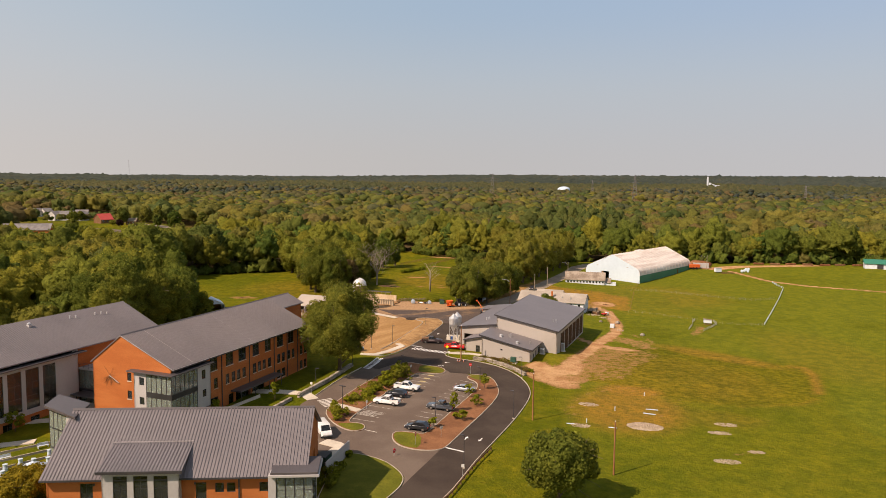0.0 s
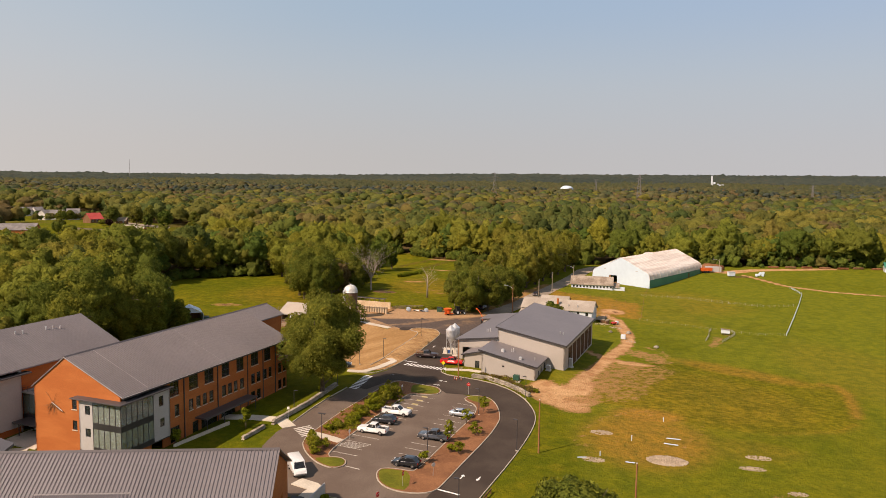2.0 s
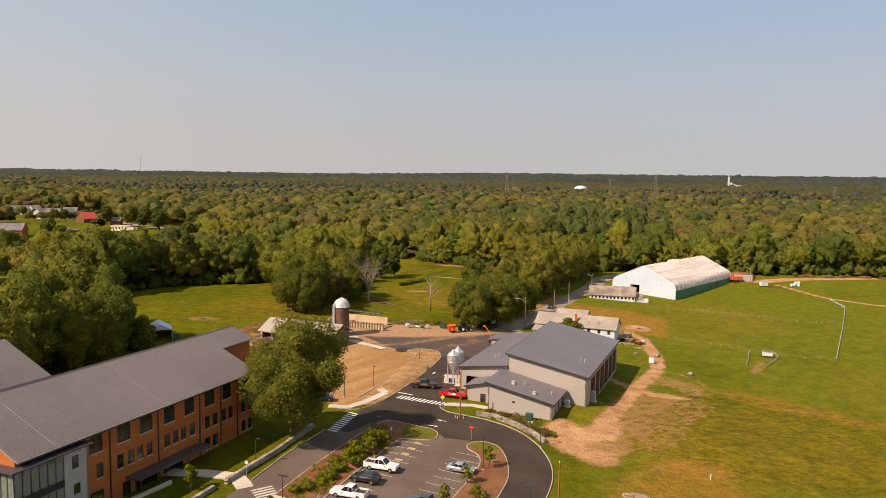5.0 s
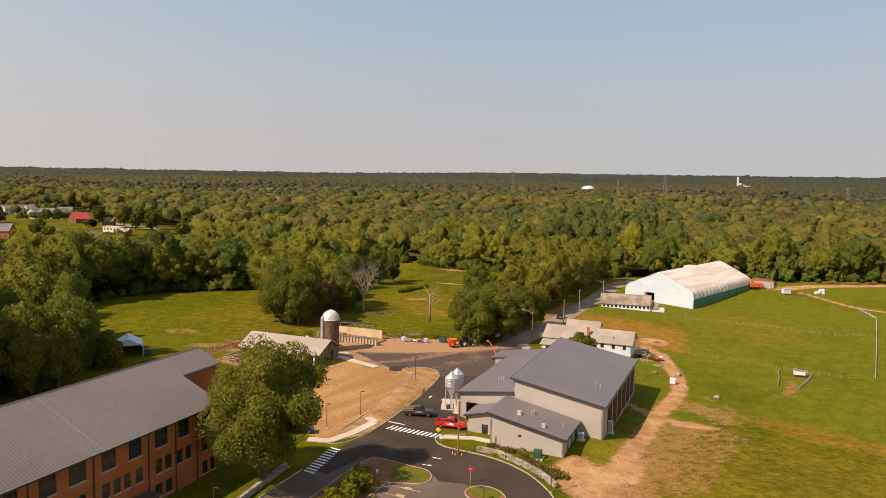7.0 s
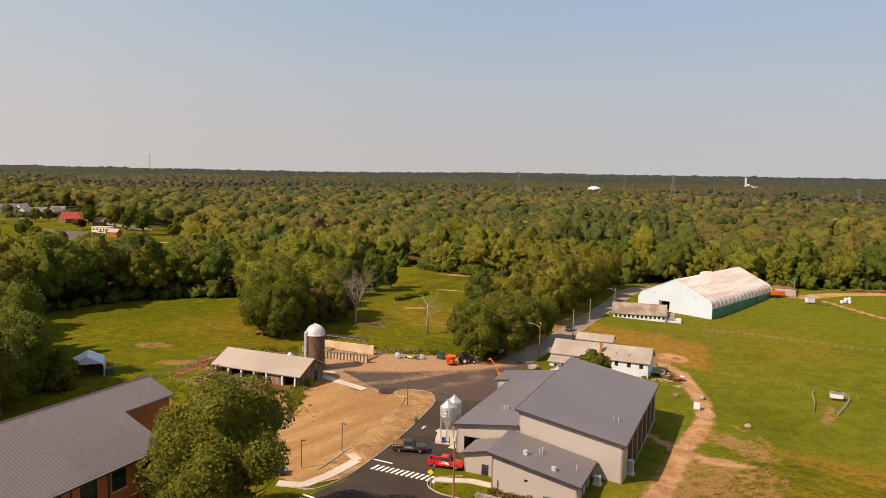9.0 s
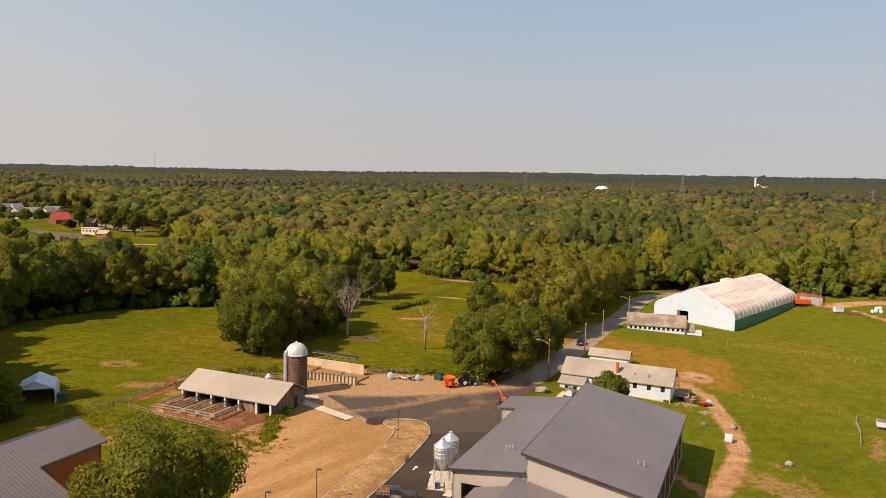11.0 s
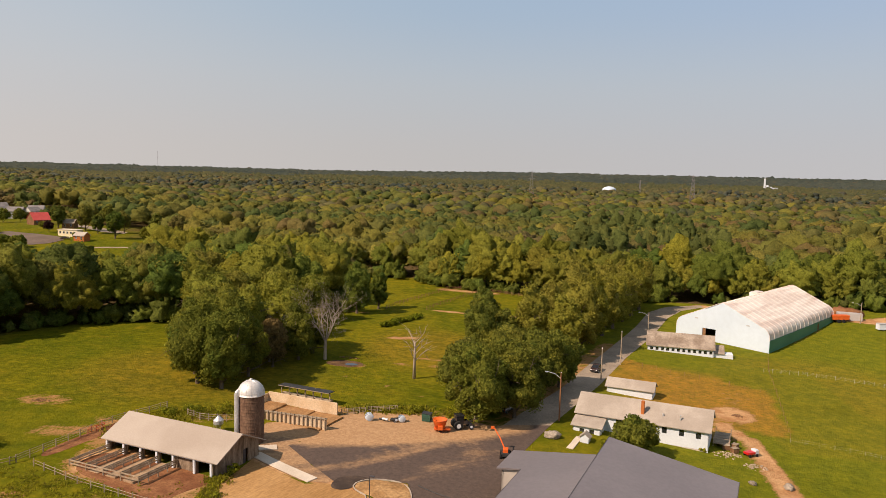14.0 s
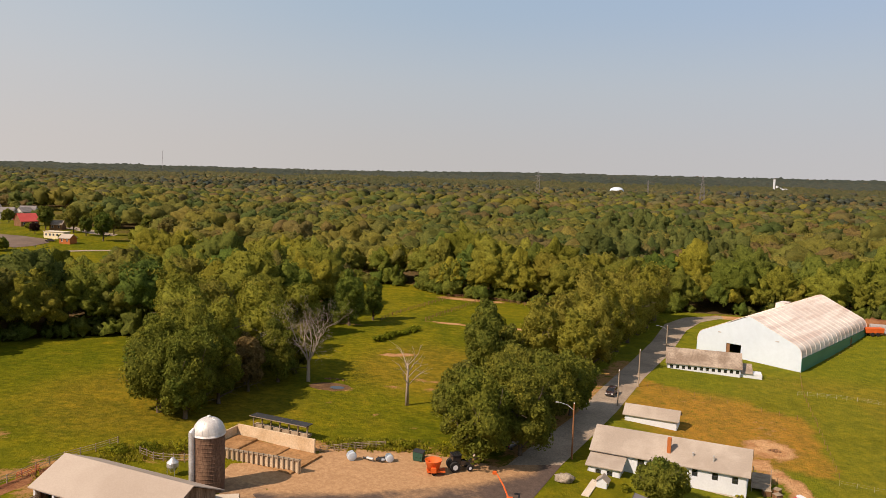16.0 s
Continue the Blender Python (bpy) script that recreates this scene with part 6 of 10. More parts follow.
part("sliding_door", boxed(0.12, door1 - 1.0, 0.4, 0.2, door1 - 0.05, 4.5), "wood_brown", arena, "brown sliding door leaf")
for a, z in ((6.5, 7.4), (22.5, 7.4)):
    part("vent", boxed(-0.12, a - 0.5, z - 0.15, -0.05, a + 0.5, z + 0.15, bevel=0.02), "panel_grey", arena, "small louvred vent")
part("ridge_box", boxed(34, 17.0, 11.0, 40, 19.5, 12.6), "tent_roof", arena, "white raised cupola on the far slope")
part("personnel_door", boxed(44, -0.14, 1.0, 45.2, -0.08, 3.3), "wood_brown", arena, "brown side door")
# ---- trees ----
def unit(rng, n):
    d = rng.normal(size=(n, 3))
    return d / np.linalg.norm(d, axis=1, keepdims=True)


def leaf_quads(rng, pos, normal, size, slim=0.6):
    """Leaf sprays: one bent quad at each position, facing its normal."""
    n = len(pos)
    a = np.cross(normal, unit(rng, n))
    a /= np.linalg.norm(a, axis=1, keepdims=True) + 1e-9
    b = np.cross(normal, a)
    s = size * rng.uniform(0.6, 1.35, (n, 1))
    tip = normal * s * rng.uniform(-0.25, 0.25, (n, 1))
    v = np.stack([pos - a * s, pos - b * s * slim + tip, pos + a * s, pos + b * s * slim + tip], 1)
    return v.reshape(-1, 3), np.arange(4 * n).reshape(-1, 4)


def crown_cloud(rng, r, h, base, n, size, clumps=16, spread=0.36):
    """Leaf sprays gathered in clumps on an uneven crown of radius r, from base to the height h."""
    c = unit(rng, clumps * 3)
    c = c[c[:, 2] > -0.75][:clumps]
    mid, hz = (h + base) / 2, (h - base) / 2
    k = rng.uniform(0.44, 0.84, (len(c), 1))
    c = c * k * np.array([r, r, hz]) + np.array([0, 0, mid])
    cr = r * spread * rng.uniform(0.6, 1.3, len(c))
    pick = rng.integers(0, len(c), n)
    d = unit(rng, n)
    d[:, 2] = np.abs(d[:, 2]) * np.where(rng.random(n) < 0.72, 1, -1)
    pos = c[pick] + d * (cr[pick] * rng.uniform(0.6, 1.08, n))[:, None] * np.array([1, 1, 0.8])
    nor = d + 0.27 * unit(rng, n)
    nor /= np.linalg.norm(nor, axis=1, keepdims=True)
    return leaf_quads(rng, pos, nor, size), c, cr


def leaf_tris(rng, pos, normal, size):
    """Coarser sprays for trees far off: one triangle each."""
    n = len(pos)
    a = np.cross(normal, unit(rng, n))
    a /= np.linalg.norm(a, axis=1, keepdims=True) + 1e-9
    b = np.cross(normal, a)
    s = size * rng.uniform(0.6, 1.35, (n, 1))
    v = np.stack([pos - a * s - b * s * 0.5, pos + a * s - b * s * 0.5, pos + b * s], 1)
    return v.reshape(-1, 3), np.arange(3 * n).reshape(-1, 3)


def ico(level):
    bm = bmesh.new()
    bmesh.ops.create_icosphere(bm, subdivisions=level, radius=1.0)
    v = np.array([x.co[:] for x in bm.verts])
    f = np.array([[x.index for x in q.verts] for q in bm.faces])
    bm.free()
    return v, f


ICO0, ICO1, ICO2, ICO3 = ico(1), ico(2), ico(3), ico(4)


def mesh_from(name, verts, quads, tris, attrs=None, smooth_tris=False):
    me = bpy.data.meshes.new(name)
    me.vertices.add(len(verts))
    me.vertices.foreach_set("co", np.asarray(verts, np.float32).ravel())
    loops = np.concatenate([np.asarray(quads, np.int32).ravel(), np.asarray(tris, np.int32).ravel()])
    me.loops.add(len(loops))
    me.loops.foreach_set("vertex_index", loops)
    nq, nt = len(quads), len(tris)
    me.polygons.add(nq + nt)
    me.polygons.foreach_set("loop_start", np.concatenate([np.arange(nq) * 4, nq * 4 + np.arange(nt) * 3]).astype(np.int32))
    if smooth_tris:
        me.polygons.foreach_set("use_smooth", np.concatenate([np.zeros(nq, bool), np.ones(nt, bool)]))
    for k, a in (attrs or {}).items():
        me.attributes.new(k, "FLOAT", "POINT").data.foreach_set("value", np.asarray(a, np.float32))
    me.update(calc_edges=True)
    return me


def lobes_of(rng, n, low=-0.8, out=(0.44, 0.64), size=(0.32, 0.52)):
    """Boughs of a crown in a unit ball: their middles and radii."""
    k = np.arange(n)
    z = 1 - (1 - low) * (k + 0.5 + rng.uniform(-0.3, 0.3, n)) / n
    az = k * 2.39996 + rng.uniform(0, 6) + rng.normal(0, 0.25, n)
    rr = np.sqrt(np.clip(1 - z * z, 0, 1))
    d = np.stack([rr * np.cos(az), rr * np.sin(az), z], 1)
    return d * rng.uniform(*out, (n, 1)), rng.uniform(*size, n)


def crown_reach(d, c, cr, least=0.5):
    """How far the boughs reach from the crown's middle along the ways d, and which one does."""
    b = d @ c.T
    disc = cr ** 2 - ((c ** 2).sum(1) - b ** 2)
    t = np.where(disc > 0, b + np.sqrt(np.clip(disc, 0, None)), 0)
    k = t.argmax(1)
    return np.maximum(t[np.arange(len(d)), k], least), k


def tree_proto(rng, r, h, n, size, core_ico, lobes, low=0.05, rough=0.05, squeeze=0.0):
    """A tree for the woods: one crown of rounded boughs, uneven at leaf scale, with loose sprays over it. squeeze: how much it narrows upwards."""
    base = h * low
    mid, hz = (h + base) / 2, (h - base) / 2
    c, cr = lobes_of(rng, lobes, -0.8, (0.52, 0.84), (0.55 / lobes ** 0.33, 1.05 / lobes ** 0.33))
    c, cr = c * np.array([r, r, hz]), cr * (r * 0.75 + hz * 0.25)
    c[:, :2] *= 1 - squeeze * (c[:, 2:] / hz + 1) / 2
    cr = cr * (1 - squeeze * 0.6 * (c[:, 2] / hz + 1) / 2)
    up = np.array([0, 0, mid])
    cv, cf = core_ico
    reach, _ = crown_reach(cv, c, cr, 0.46 * r * (1 - 0.5 * squeeze))
    core = cv * (reach * (1 + rough * rng.normal(size=len(cv))))[:, None] + up
    fn = cv[cf].mean(1)
    cf = cf[fn[:, 2] > -0.45]
    d = unit(rng, n)
    d[:, 2] = np.where(d[:, 2] < -0.6, -d[:, 2], d[:, 2])
    reach, k = crown_reach(d, c, cr, 0.46 * r * (1 - 0.5 * squeeze))
    pos = d * reach[:, None]
    nor = (pos - c[k]) / cr[k][:, None] + 0.75 * unit(rng, n)
    nor /= np.linalg.norm(nor, axis=1, keepdims=True)
    v, f = leaf_tris(rng, pos * rng.uniform(0.98, 1.12, (n, 1)) + up, nor, size)
    return v, np.zeros((0, 4), int), core, np.concatenate([f, cf + len(v)])


def forest(name, spots, protos, mat, seed, label, tint):
    """Many trees in one mesh. spots: x, y, scale; each takes a prototype, turned and scaled."""
    rng = np.random.default_rng(seed)
    V, Q, T, A, D = [], [], [], [], []
    off = 0
    for (x, y, s), tn in zip(spots, tint):
        v, q, cv, cf = protos[rng.integers(len(protos))]
        a = rng.uniform(0, 2 * np.pi)
        rot = np.array([[math.cos(a), -math.sin(a), 0], [math.sin(a), math.cos(a), 0], [0, 0, 1]])
        wide = s * rng.uniform(1.02, 1.16)
        sc = np.array([wide, wide, s * rng.uniform(0.88, 1.1)])
        at = np.array([x, y, gz(x, y)])
        nv = len(v)
        V.append((np.concatenate([v, cv]) * sc) @ rot.T + at)
        Q.append(q + off)
        T.append(cf + off)
        k = nv + len(cv)
        A.append(np.full(k, tn[0]))
        D.append(np.full(k, tn[1]))
        off += k
    me = mesh_from(name, np.concatenate(V), np.concatenate(Q), np.concatenate(T), {"tint": np.concatenate(A), "dry": np.concatenate(D)}, False)
    return link(name, me, mat, label=label, kind="stuff", category="woodland")


def scatter(rng, y0, y1, step, wide):
    xs, ys = np.meshgrid(np.arange(-1.0, 1.0, step / wide), np.arange(y0, y1, step))
    xs = xs * wide + rng.uniform(-0.42, 0.42, xs.shape) * step
    ys = ys + rng.uniform(-0.42, 0.42, ys.shape) * step
    x, y = xs.ravel(), ys.ravel()
    keep = (np.abs(x + 0.06 * y) < 0.62 * y + 45) & ((x < 0) | (y > 300)) & ((y > 190) | (x > -150)) & ~inside(x, y, OPEN)
    keep &= ~inside(x, y, TOWN) & (~inside(x, y, HOUSES) | (rng.random(len(x)) < 0.22))
    return x[keep], y[keep]


def tints(rng, x, y):
    """Stands of like trees: hue wanders slowly over the wood, with single browning crowns."""
    w = 0.5 + 0.28 * np.sin(x * 0.021 + 1.7) * np.cos(y * 0.017) + 0.2 * np.sin(x * 0.006 - y * 0.009)
    t = np.clip(w + rng.normal(0, 0.34, len(x)), 0, 1)
    brown = 0.09 + 0.34 * smooth(0.35, 0.9, np.sin(x * 0.017 + 0.8) * np.cos(y * 0.012 - 0.5))
    dry = np.where(rng.random(len(x)) < brown, rng.uniform(0.25, 0.75, len(x)), 0.0) + np.clip(rng.normal(0.02, 0.07, len(x)), 0, 0.3)
    return np.stack([t, np.clip(dry * np.where(y < 400, 0.35, 1.0), 0, 1)], 1)


frng = np.random.default_rng(11)
PA = [tree_proto(frng, rr, hh, 300, 0.42, ICO3, nl, 0.08, 0.12) for rr, hh, nl in ((6.4, 17, 46), (7.4, 16, 56), (8.4, 18, 64), (5.6, 18.5, 44), (7.0, 15, 50), (7.8, 19, 60), (5.0, 14, 36))]
PN = [tree_proto(frng, rr, hh, 950, 0.35, ICO3, nl, 0.08, 0.08) for rr, hh, nl in ((6.6, 17, 50), (7.6, 16, 60), (8.2, 18, 66), (5.8, 17, 46), (7.0, 14, 52))]
PAC = [tree_proto(frng, 5.4, 22, 420, 0.5, ICO3, 60, 0.10, 0.12, 0.55) for _ in range(3)]
PB = [tree_proto(frng, rr, hh, 36, 0.6, ICO2, nl, 0.1, 0.14) for rr, hh, nl in ((6.2, 14, 26), (7.0, 13, 30), (8.4, 15, 34), (5.4, 15, 24), (7.4, 12, 28))]
PBC = [tree_proto(frng, 5.8, 19, 70, 0.7, ICO2, 30, 0.1, 0.14, 0.5) for _ in range(3)]
PC = [tree_proto(frng, rr, hh, 8, 0.9, ICO1, 14, 0.1, 0.15) for rr, hh in ((8.0, 13), (9.2, 14), (6.4, 12), (7.4, 16), (5.6, 14))]
PINES = [(8, 500), (28, 470), (55, 455), (100, 520), (125, 640), (150, 900), (150, 985), (70, 905), (40, 640)]


def plant_zone(name, y0, y1, step, wide, protos, mats, seed, label, cone=None):
    """mats: leaf materials, each with its share; farther zones take the haze-tinted ones."""
    rng = np.random.default_rng(seed)
    x, y = scatter(rng, y0, y1, step, wide)
    s = rng.choice([0.74, 0.88, 1.0, 1.1, 1.24], len(x), p=[0.13, 0.22, 0.3, 0.23, 0.12]) * rng.uniform(0.92, 1.08, len(x)) * np.where((x < -118) & (y > 345) & (y < 420), 0.86, 1.0) * np.where(inside(x, y, HOUSES), 0.5, 1.0)
    tn = tints(rng, x, y)
    pine = inside(x, y, PINES) & (rng.random(len(x)) < 0.62) if cone else np.zeros(len(x), bool)
    sp = np.stack([x, y, s], 1)
    pick = rng.random(len(x))
    lo = 0.0
    for mat, share in mats:
        own = ~pine & (pick >= lo) & (pick < lo + share)
        lo += share
        forest(name, sp[own], protos, mat, seed, label, tn[own])
    if pine.any():
        forest("pine_wood", sp[pine], cone, "needle", seed + 1, "stand of pale blue-green pines", tn[pine] * np.array([1.0, 0.0]))


plant_zone("wood", 120, 372, 10.4, 420, PN, (("leaf", 1.01),), 20, "tall deciduous trees beside the pasture")
plant_zone("wood", 372, 470, 10.4, 420, PA, (("leaf", 1.01),), 21, "dense deciduous wood at the meadow's edge", PAC)
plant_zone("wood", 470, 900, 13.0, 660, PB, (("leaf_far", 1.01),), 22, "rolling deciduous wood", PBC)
plant_zone("wood", 900, 1300, 15.2, 1000, PC, (("leaf_far", 0.8), ("leaf_mid_haze", 0.21)), 23, "distant deciduous wood")
plant_zone("wood", 1300, 1750, 18.2, 1300, PC, (("leaf_far", 0.3), ("leaf_mid_haze", 0.71)), 24, "distant deciduous wood")
plant_zone("wood", 1750, 2350, 22.5, 1600, PC, (("leaf_mid_haze", 0.65), ("leaf_horizon_haze", 0.36)), 25, "distant hazy deciduous wood")


# the tall front row along the pasture
erng = np.random.default_rng(52)
es = []
for (ax, ay), (bx, by) in zip(OPEN[3:12], OPEN[4:13]):
    far = math.hypot(bx - ax, by - ay)
    for k in range(max(1, round(far / 7.5))):
        t = (k + erng.uniform(0.2, 0.8)) / max(1, round(far / 7.5))
        back = erng.uniform(2.0, 6.0)
        es.append((ax + (bx - ax) * t - (by - ay) / far * back, ay + (by - ay) * t + (bx - ax) / far * back, erng.uniform(1.0, 1.28)))
es = np.array(es)
fs = []
for (ax, ay), (bx, by) in zip(OPEN[16:24], OPEN[17:25]):
    far = math.hypot(bx - ax, by - ay)
    for k in range(max(1, round(far / 6.5))):
        t = (k + erng.uniform(0.2, 0.8)) / max(1, round(far / 6.5))
        fs.append((ax + (bx - ax) * t, ay + (by - ay) * t + erng.uniform(2.5, 6.0), erng.uniform(0.62, 0.95)))
fs = np.array(fs)
forest("wood_edge", fs, PA, "leaf", 54, "low leafy front row of the wood beyond the meadow", tints(erng, fs[:, 0], fs[:, 1]))
forest("wood_edge", es, PN, "leaf", 53, "tall front row of the wood beside the pasture", tints(erng, es[:, 0], es[:, 1]))


# low undergrowth along the wood's edge
PU = [tree_proto(frng, rr, hh, 90, 0.3, ICO2, 18, -0.2, 0.12) for rr, hh in ((2.4, 4.2), (3.0, 5.5), (2.0, 3.2))]
urng = np.random.default_rng(44)
us = []
for (ax, ay), (bx, by) in zip(OPEN[1:-2], OPEN[2:-1]):
    for k in range(int(math.hypot(bx - ax, by - ay) / 1.6)):
        t = urng.random()
        x, y = ax + (bx - ax) * t + urng.normal(0, 2.4), ay + (by - ay) * t + urng.normal(0, 2.4)
        if (not 52 < x < 112 or y > 437) and y < 470:
            us.append((x, y, urng.uniform(0.55, 1.5)))
us = np.array(us)
forest("undergrowth", us, PU, "leaf", 45, "bushy undergrowth along the edge of the wood", tints(urng, us[:, 0], us[:, 1]) * np.array([0.35, 0.6]))


def far_wood(r0, r1, na, nr, mat, label, seed, lift):
    """Tree tops too far off to tell apart: one rolling, bumpy canopy."""
    rng = np.random.default_rng(seed)
    ang = np.linspace(-0.72, 0.62, na)
    rad = r0 * (r1 / r0) ** np.linspace(0, 1, nr)
    A, R = np.meshgrid(ang, rad)
    A = A + rng.uniform(-0.4, 0.4, A.shape) * (ang[1] - ang[0])
    R = R * (1 + rng.uniform(-0.35, 0.35, R.shape) * (rad[1] / rad[0] - 1))
    x, y = R * np.sin(A), R * np.cos(A)
    z = land(x, y) + lift + rng.normal(0, 3.4, x.shape) + 3 * np.sin(x * 0.013 + 1) * np.sin(y * 0.011) + 2 * np.sin(x * 0.041) * np.cos(y * 0.033)
    z[0] -= 12
    ids = np.arange(na * nr).reshape(nr, na)
    q = np.stack([ids[:-1, :-1], ids[:-1, 1:], ids[1:, 1:], ids[1:, :-1]], -1).reshape(-1, 4)
    t = np.clip(0.42 + 0.25 * np.sin(x * 0.004) * np.cos(y * 0.003) + rng.normal(0, 0.25, x.shape), 0, 1)
    d = np.where(rng.random(x.shape) < 0.05, 0.4, 0.03)
    me = mesh_from("far_wood", np.stack([x, y, z], -1).reshape(-1, 3), q, np.zeros((0, 3), int), {"tint": t.ravel(), "dry": d.ravel()})
    link("far_wood", me, mat, label=label, kind="stuff", category="woodland")


# both canopies carry the distance haze in their leaf colour
far_wood(2250, 3000, 560, 80, "leaf_mid_haze", "unbroken deciduous woodland", 5, 11)
far_wood(2900, 4850, 420, 110, "leaf_horizon_haze", "dark haze-tinted woodland reaching the horizon", 6, 12)


def limb(bm, rng, p, d, length, r, depth, n=6):
    """A branch that tapers, bends and forks."""
    segs = 3
    for k in range(segs):
        q = p + d * (length / segs)
        r1 = r * 0.8
        tube(bm, p, q, r, r1, n, cap=False)
        p, r = q, r1
        d = (d + Vector(rng.normal(0, 0.16, 3))).normalized()
        if depth and k:
            for _ in range(2):
                side = (d + Vector(rng.normal(0, 0.62, 3))).normalized()
                limb(bm, rng, p, side, length * rng.uniform(0.5, 0.75), r * 0.62, depth - 1, max(4, n - 1))


def tree(x, y, r, h, n, size, seed, label, tint=0.5, dry=0.0, clumps=40, category="tree", mat="leaf", base=None, group="", airy=False):
    rng = np.random.default_rng(seed)
    ob = thing("tree", pose(x, y, gz(x, y)), label, category, group)
    base = h * 0.2 if base is None else base
    mid, hz = (h + base) / 2, (h - base) / 2
    up = np.array([0, 0, mid])
    c, cr = lobes_of(rng, clumps, -0.85, (0.40, 0.98) if airy else (0.46, 0.78), (0.14, 0.36) if airy else (0.18, 0.36))
    c, cr = c * np.array([r, r, hz]), cr * (r * 0.8 + hz * 0.2)
    reach, _ = crown_reach(ICO3[0], c, cr, (0.36 if airy else 0.42) * r)
    core = ICO3[0] * (reach * (0.84 if airy else 0.88) * (1 + 0.07 * rng.normal(size=len(reach))))[:, None] + up
    # sprays on the outside of the boughs
    k = rng.integers(0, clumps, n * 3)
    d = unit(rng, n * 3)
    pos = c[k] + d * (cr[k] * rng.uniform(0.8, 1.10, n * 3))[:, None]
    far = np.linalg.norm(pos, axis=1)
    reach, _ = crown_reach(pos / far[:, None], c, cr, 0.3 * r)
    keep = np.flatnonzero(far > reach * (0.80 if airy else 0.84))[:n]
    nor = d[keep] + 0.8 * unit(rng, len(keep))
    nor /= np.linalg.norm(nor, axis=1, keepdims=True)
    v, q = leaf_quads(rng, pos[keep] + up, nor, size)
    bough = rng.normal(0, 0.13, clumps)[k[keep]]
    V = np.concatenate([v, core])
    tone = np.clip(tint + np.concatenate([bough.repeat(4), np.zeros(len(core))]), 0, 1)
    me = mesh_from("crown", V, q, ICO3[1] + len(v), {"tint": tone, "dry": np.full(len(V), dry)})
    link("crown", me, mat, ob, "full leafy crown")
    bm = bmesh.new()
    tr = max(0.14, h * 0.022)
    base = max(base, h * 0.12)
    tube(bm, (0, 0, -0.4), (0, 0, base * 0.55), tr * 1.35, tr, 9, cap=False)
    tube(bm, (0, 0, base * 0.55), (0, 0, h * 0.55), tr, tr * 0.45, 8)
    for k in range(6):
        a = 2 * math.pi * (k + rng.random()) / 6
        z = base * 0.6 + (h * 0.5 - base * 0.6) * k / 6
        limb(bm, rng, Vector((0, 0, z)), Vector((math.cos(a), math.sin(a), rng.uniform(0.5, 1.1))).normalized(), r * 0.75, tr * 0.5, 1)
    part("trunk", bm, "bark", ob, "grey-brown trunk and limbs", flat=False)
    return ob


def bare_tree(x, y, h, seed, label, spread=0.5, depth=3, r=0.3, limbs=5, bole=0.25):
    rng = np.random.default_rng(seed)
    ob = thing("dead_tree", pose(x, y, gz(x, y)), label, "tree")
    bm = bmesh.new()
    tube(bm, (0, 0, -0.3), (0, 0, h * bole), r * 1.2, r * (1 if bole < 0.5 else 0.45), 9, cap=bole > 0.5)
    part("trunk", bm, "dead_wood", ob, flat=False)
    for k in range(limbs):
        bm = bmesh.new()
        a = 2 * math.pi * (k * 0.618 + 0.1 * rng.random())
        d = Vector((spread * math.cos(a), spread * math.sin(a), 1)).normalized()
        foot = h * 0.22 if bole < 0.5 else h * bole * (0.45 + 0.55 * k / limbs)
        limb(bm, rng, Vector((0, 0, foot)), d, (h * rng.uniform(0.26, 0.40) if bole < 0.5 else h * rng.uniform(0.2, 0.36)), r * (0.5 if bole < 0.5 else 0.3), depth, 6)
        part("limb", bm, "dead_wood", ob, "bare pale branch", flat=False)


# the big oak beside the hall
tree(-36.2, 174.9, 9.1, 21.0, 22000, 0.22, 31, "large spreading oak beside the road", 0.6, 0.04, clumps=46, base=3.2, airy=True)
tree(10.5, 112.3, 6.4, 12.5, 8000, 0.25, 32, "rounded green maple on the meadow", 0.4, 0.0, clumps=50, base=1.2)
tree(19.4, 268.0, 4.4, 7.6, 3500, 0.26, 33, "low spreading tree beside the white farmhouse", 0.5, 0.03, clumps=34, base=0.8)
tree(49, 98, 4.2, 8, 2500, 0.28, 34, "round green tree on the meadow", 0.5, clumps=30, base=0.8)
# groves on the pasture
GROVE = "trees of the pasture grove"
for i, (x, y, r, h, t, d) in enumerate((
        (-67.5, 281.5, 6.6, 19, 0.45, 0), (-61.5, 279.5, 6.2, 18, 0.40, 0), (-64, 287, 7, 21, 0.55, 0), (-71, 288, 6, 18, 0.5, 0), (-53.8, 306, 4.6, 14.5, 0.5, 0.05), (-59.5, 289, 4.6, 15, 0.5, 0),
        (-57.2, 298, 3.2, 13.0, 0.5, 0.85), (-59.5, 302, 3.0, 12, 0.5, 0.7), (-52.5, 313.5, 3.6, 12, 0.6, 0.1), (-66, 300, 7, 20, 0.62, 0), (-74, 305, 7, 20, 0.7, 0.1), (-59, 315, 6.5, 18, 0.72, 0),
        (-54.5, 369, 4.4, 18, 0.2, 0), (-49.6, 379.5, 2.9, 15.5, 0.25, 0), (-64, 352, 6, 16, 0.6, 0), (-70, 340, 7, 18, 0.75, 0.1), (-66, 328, 7, 19, 0.7, 0), (-80, 318, 7, 19, 0.6, 0), (-80, 332, 7, 18, 0.75, 0.2), (-92, 338, 7, 18, 0.6, 0))):
    tree(x, y, r, h, (6000 if i < 6 else 2800), (0.27 if i < 6 else 0.36), 100 + i, "tall leafy tree of the pasture grove", t, d, clumps=34, base=-0.04 * h, group=GROVE)
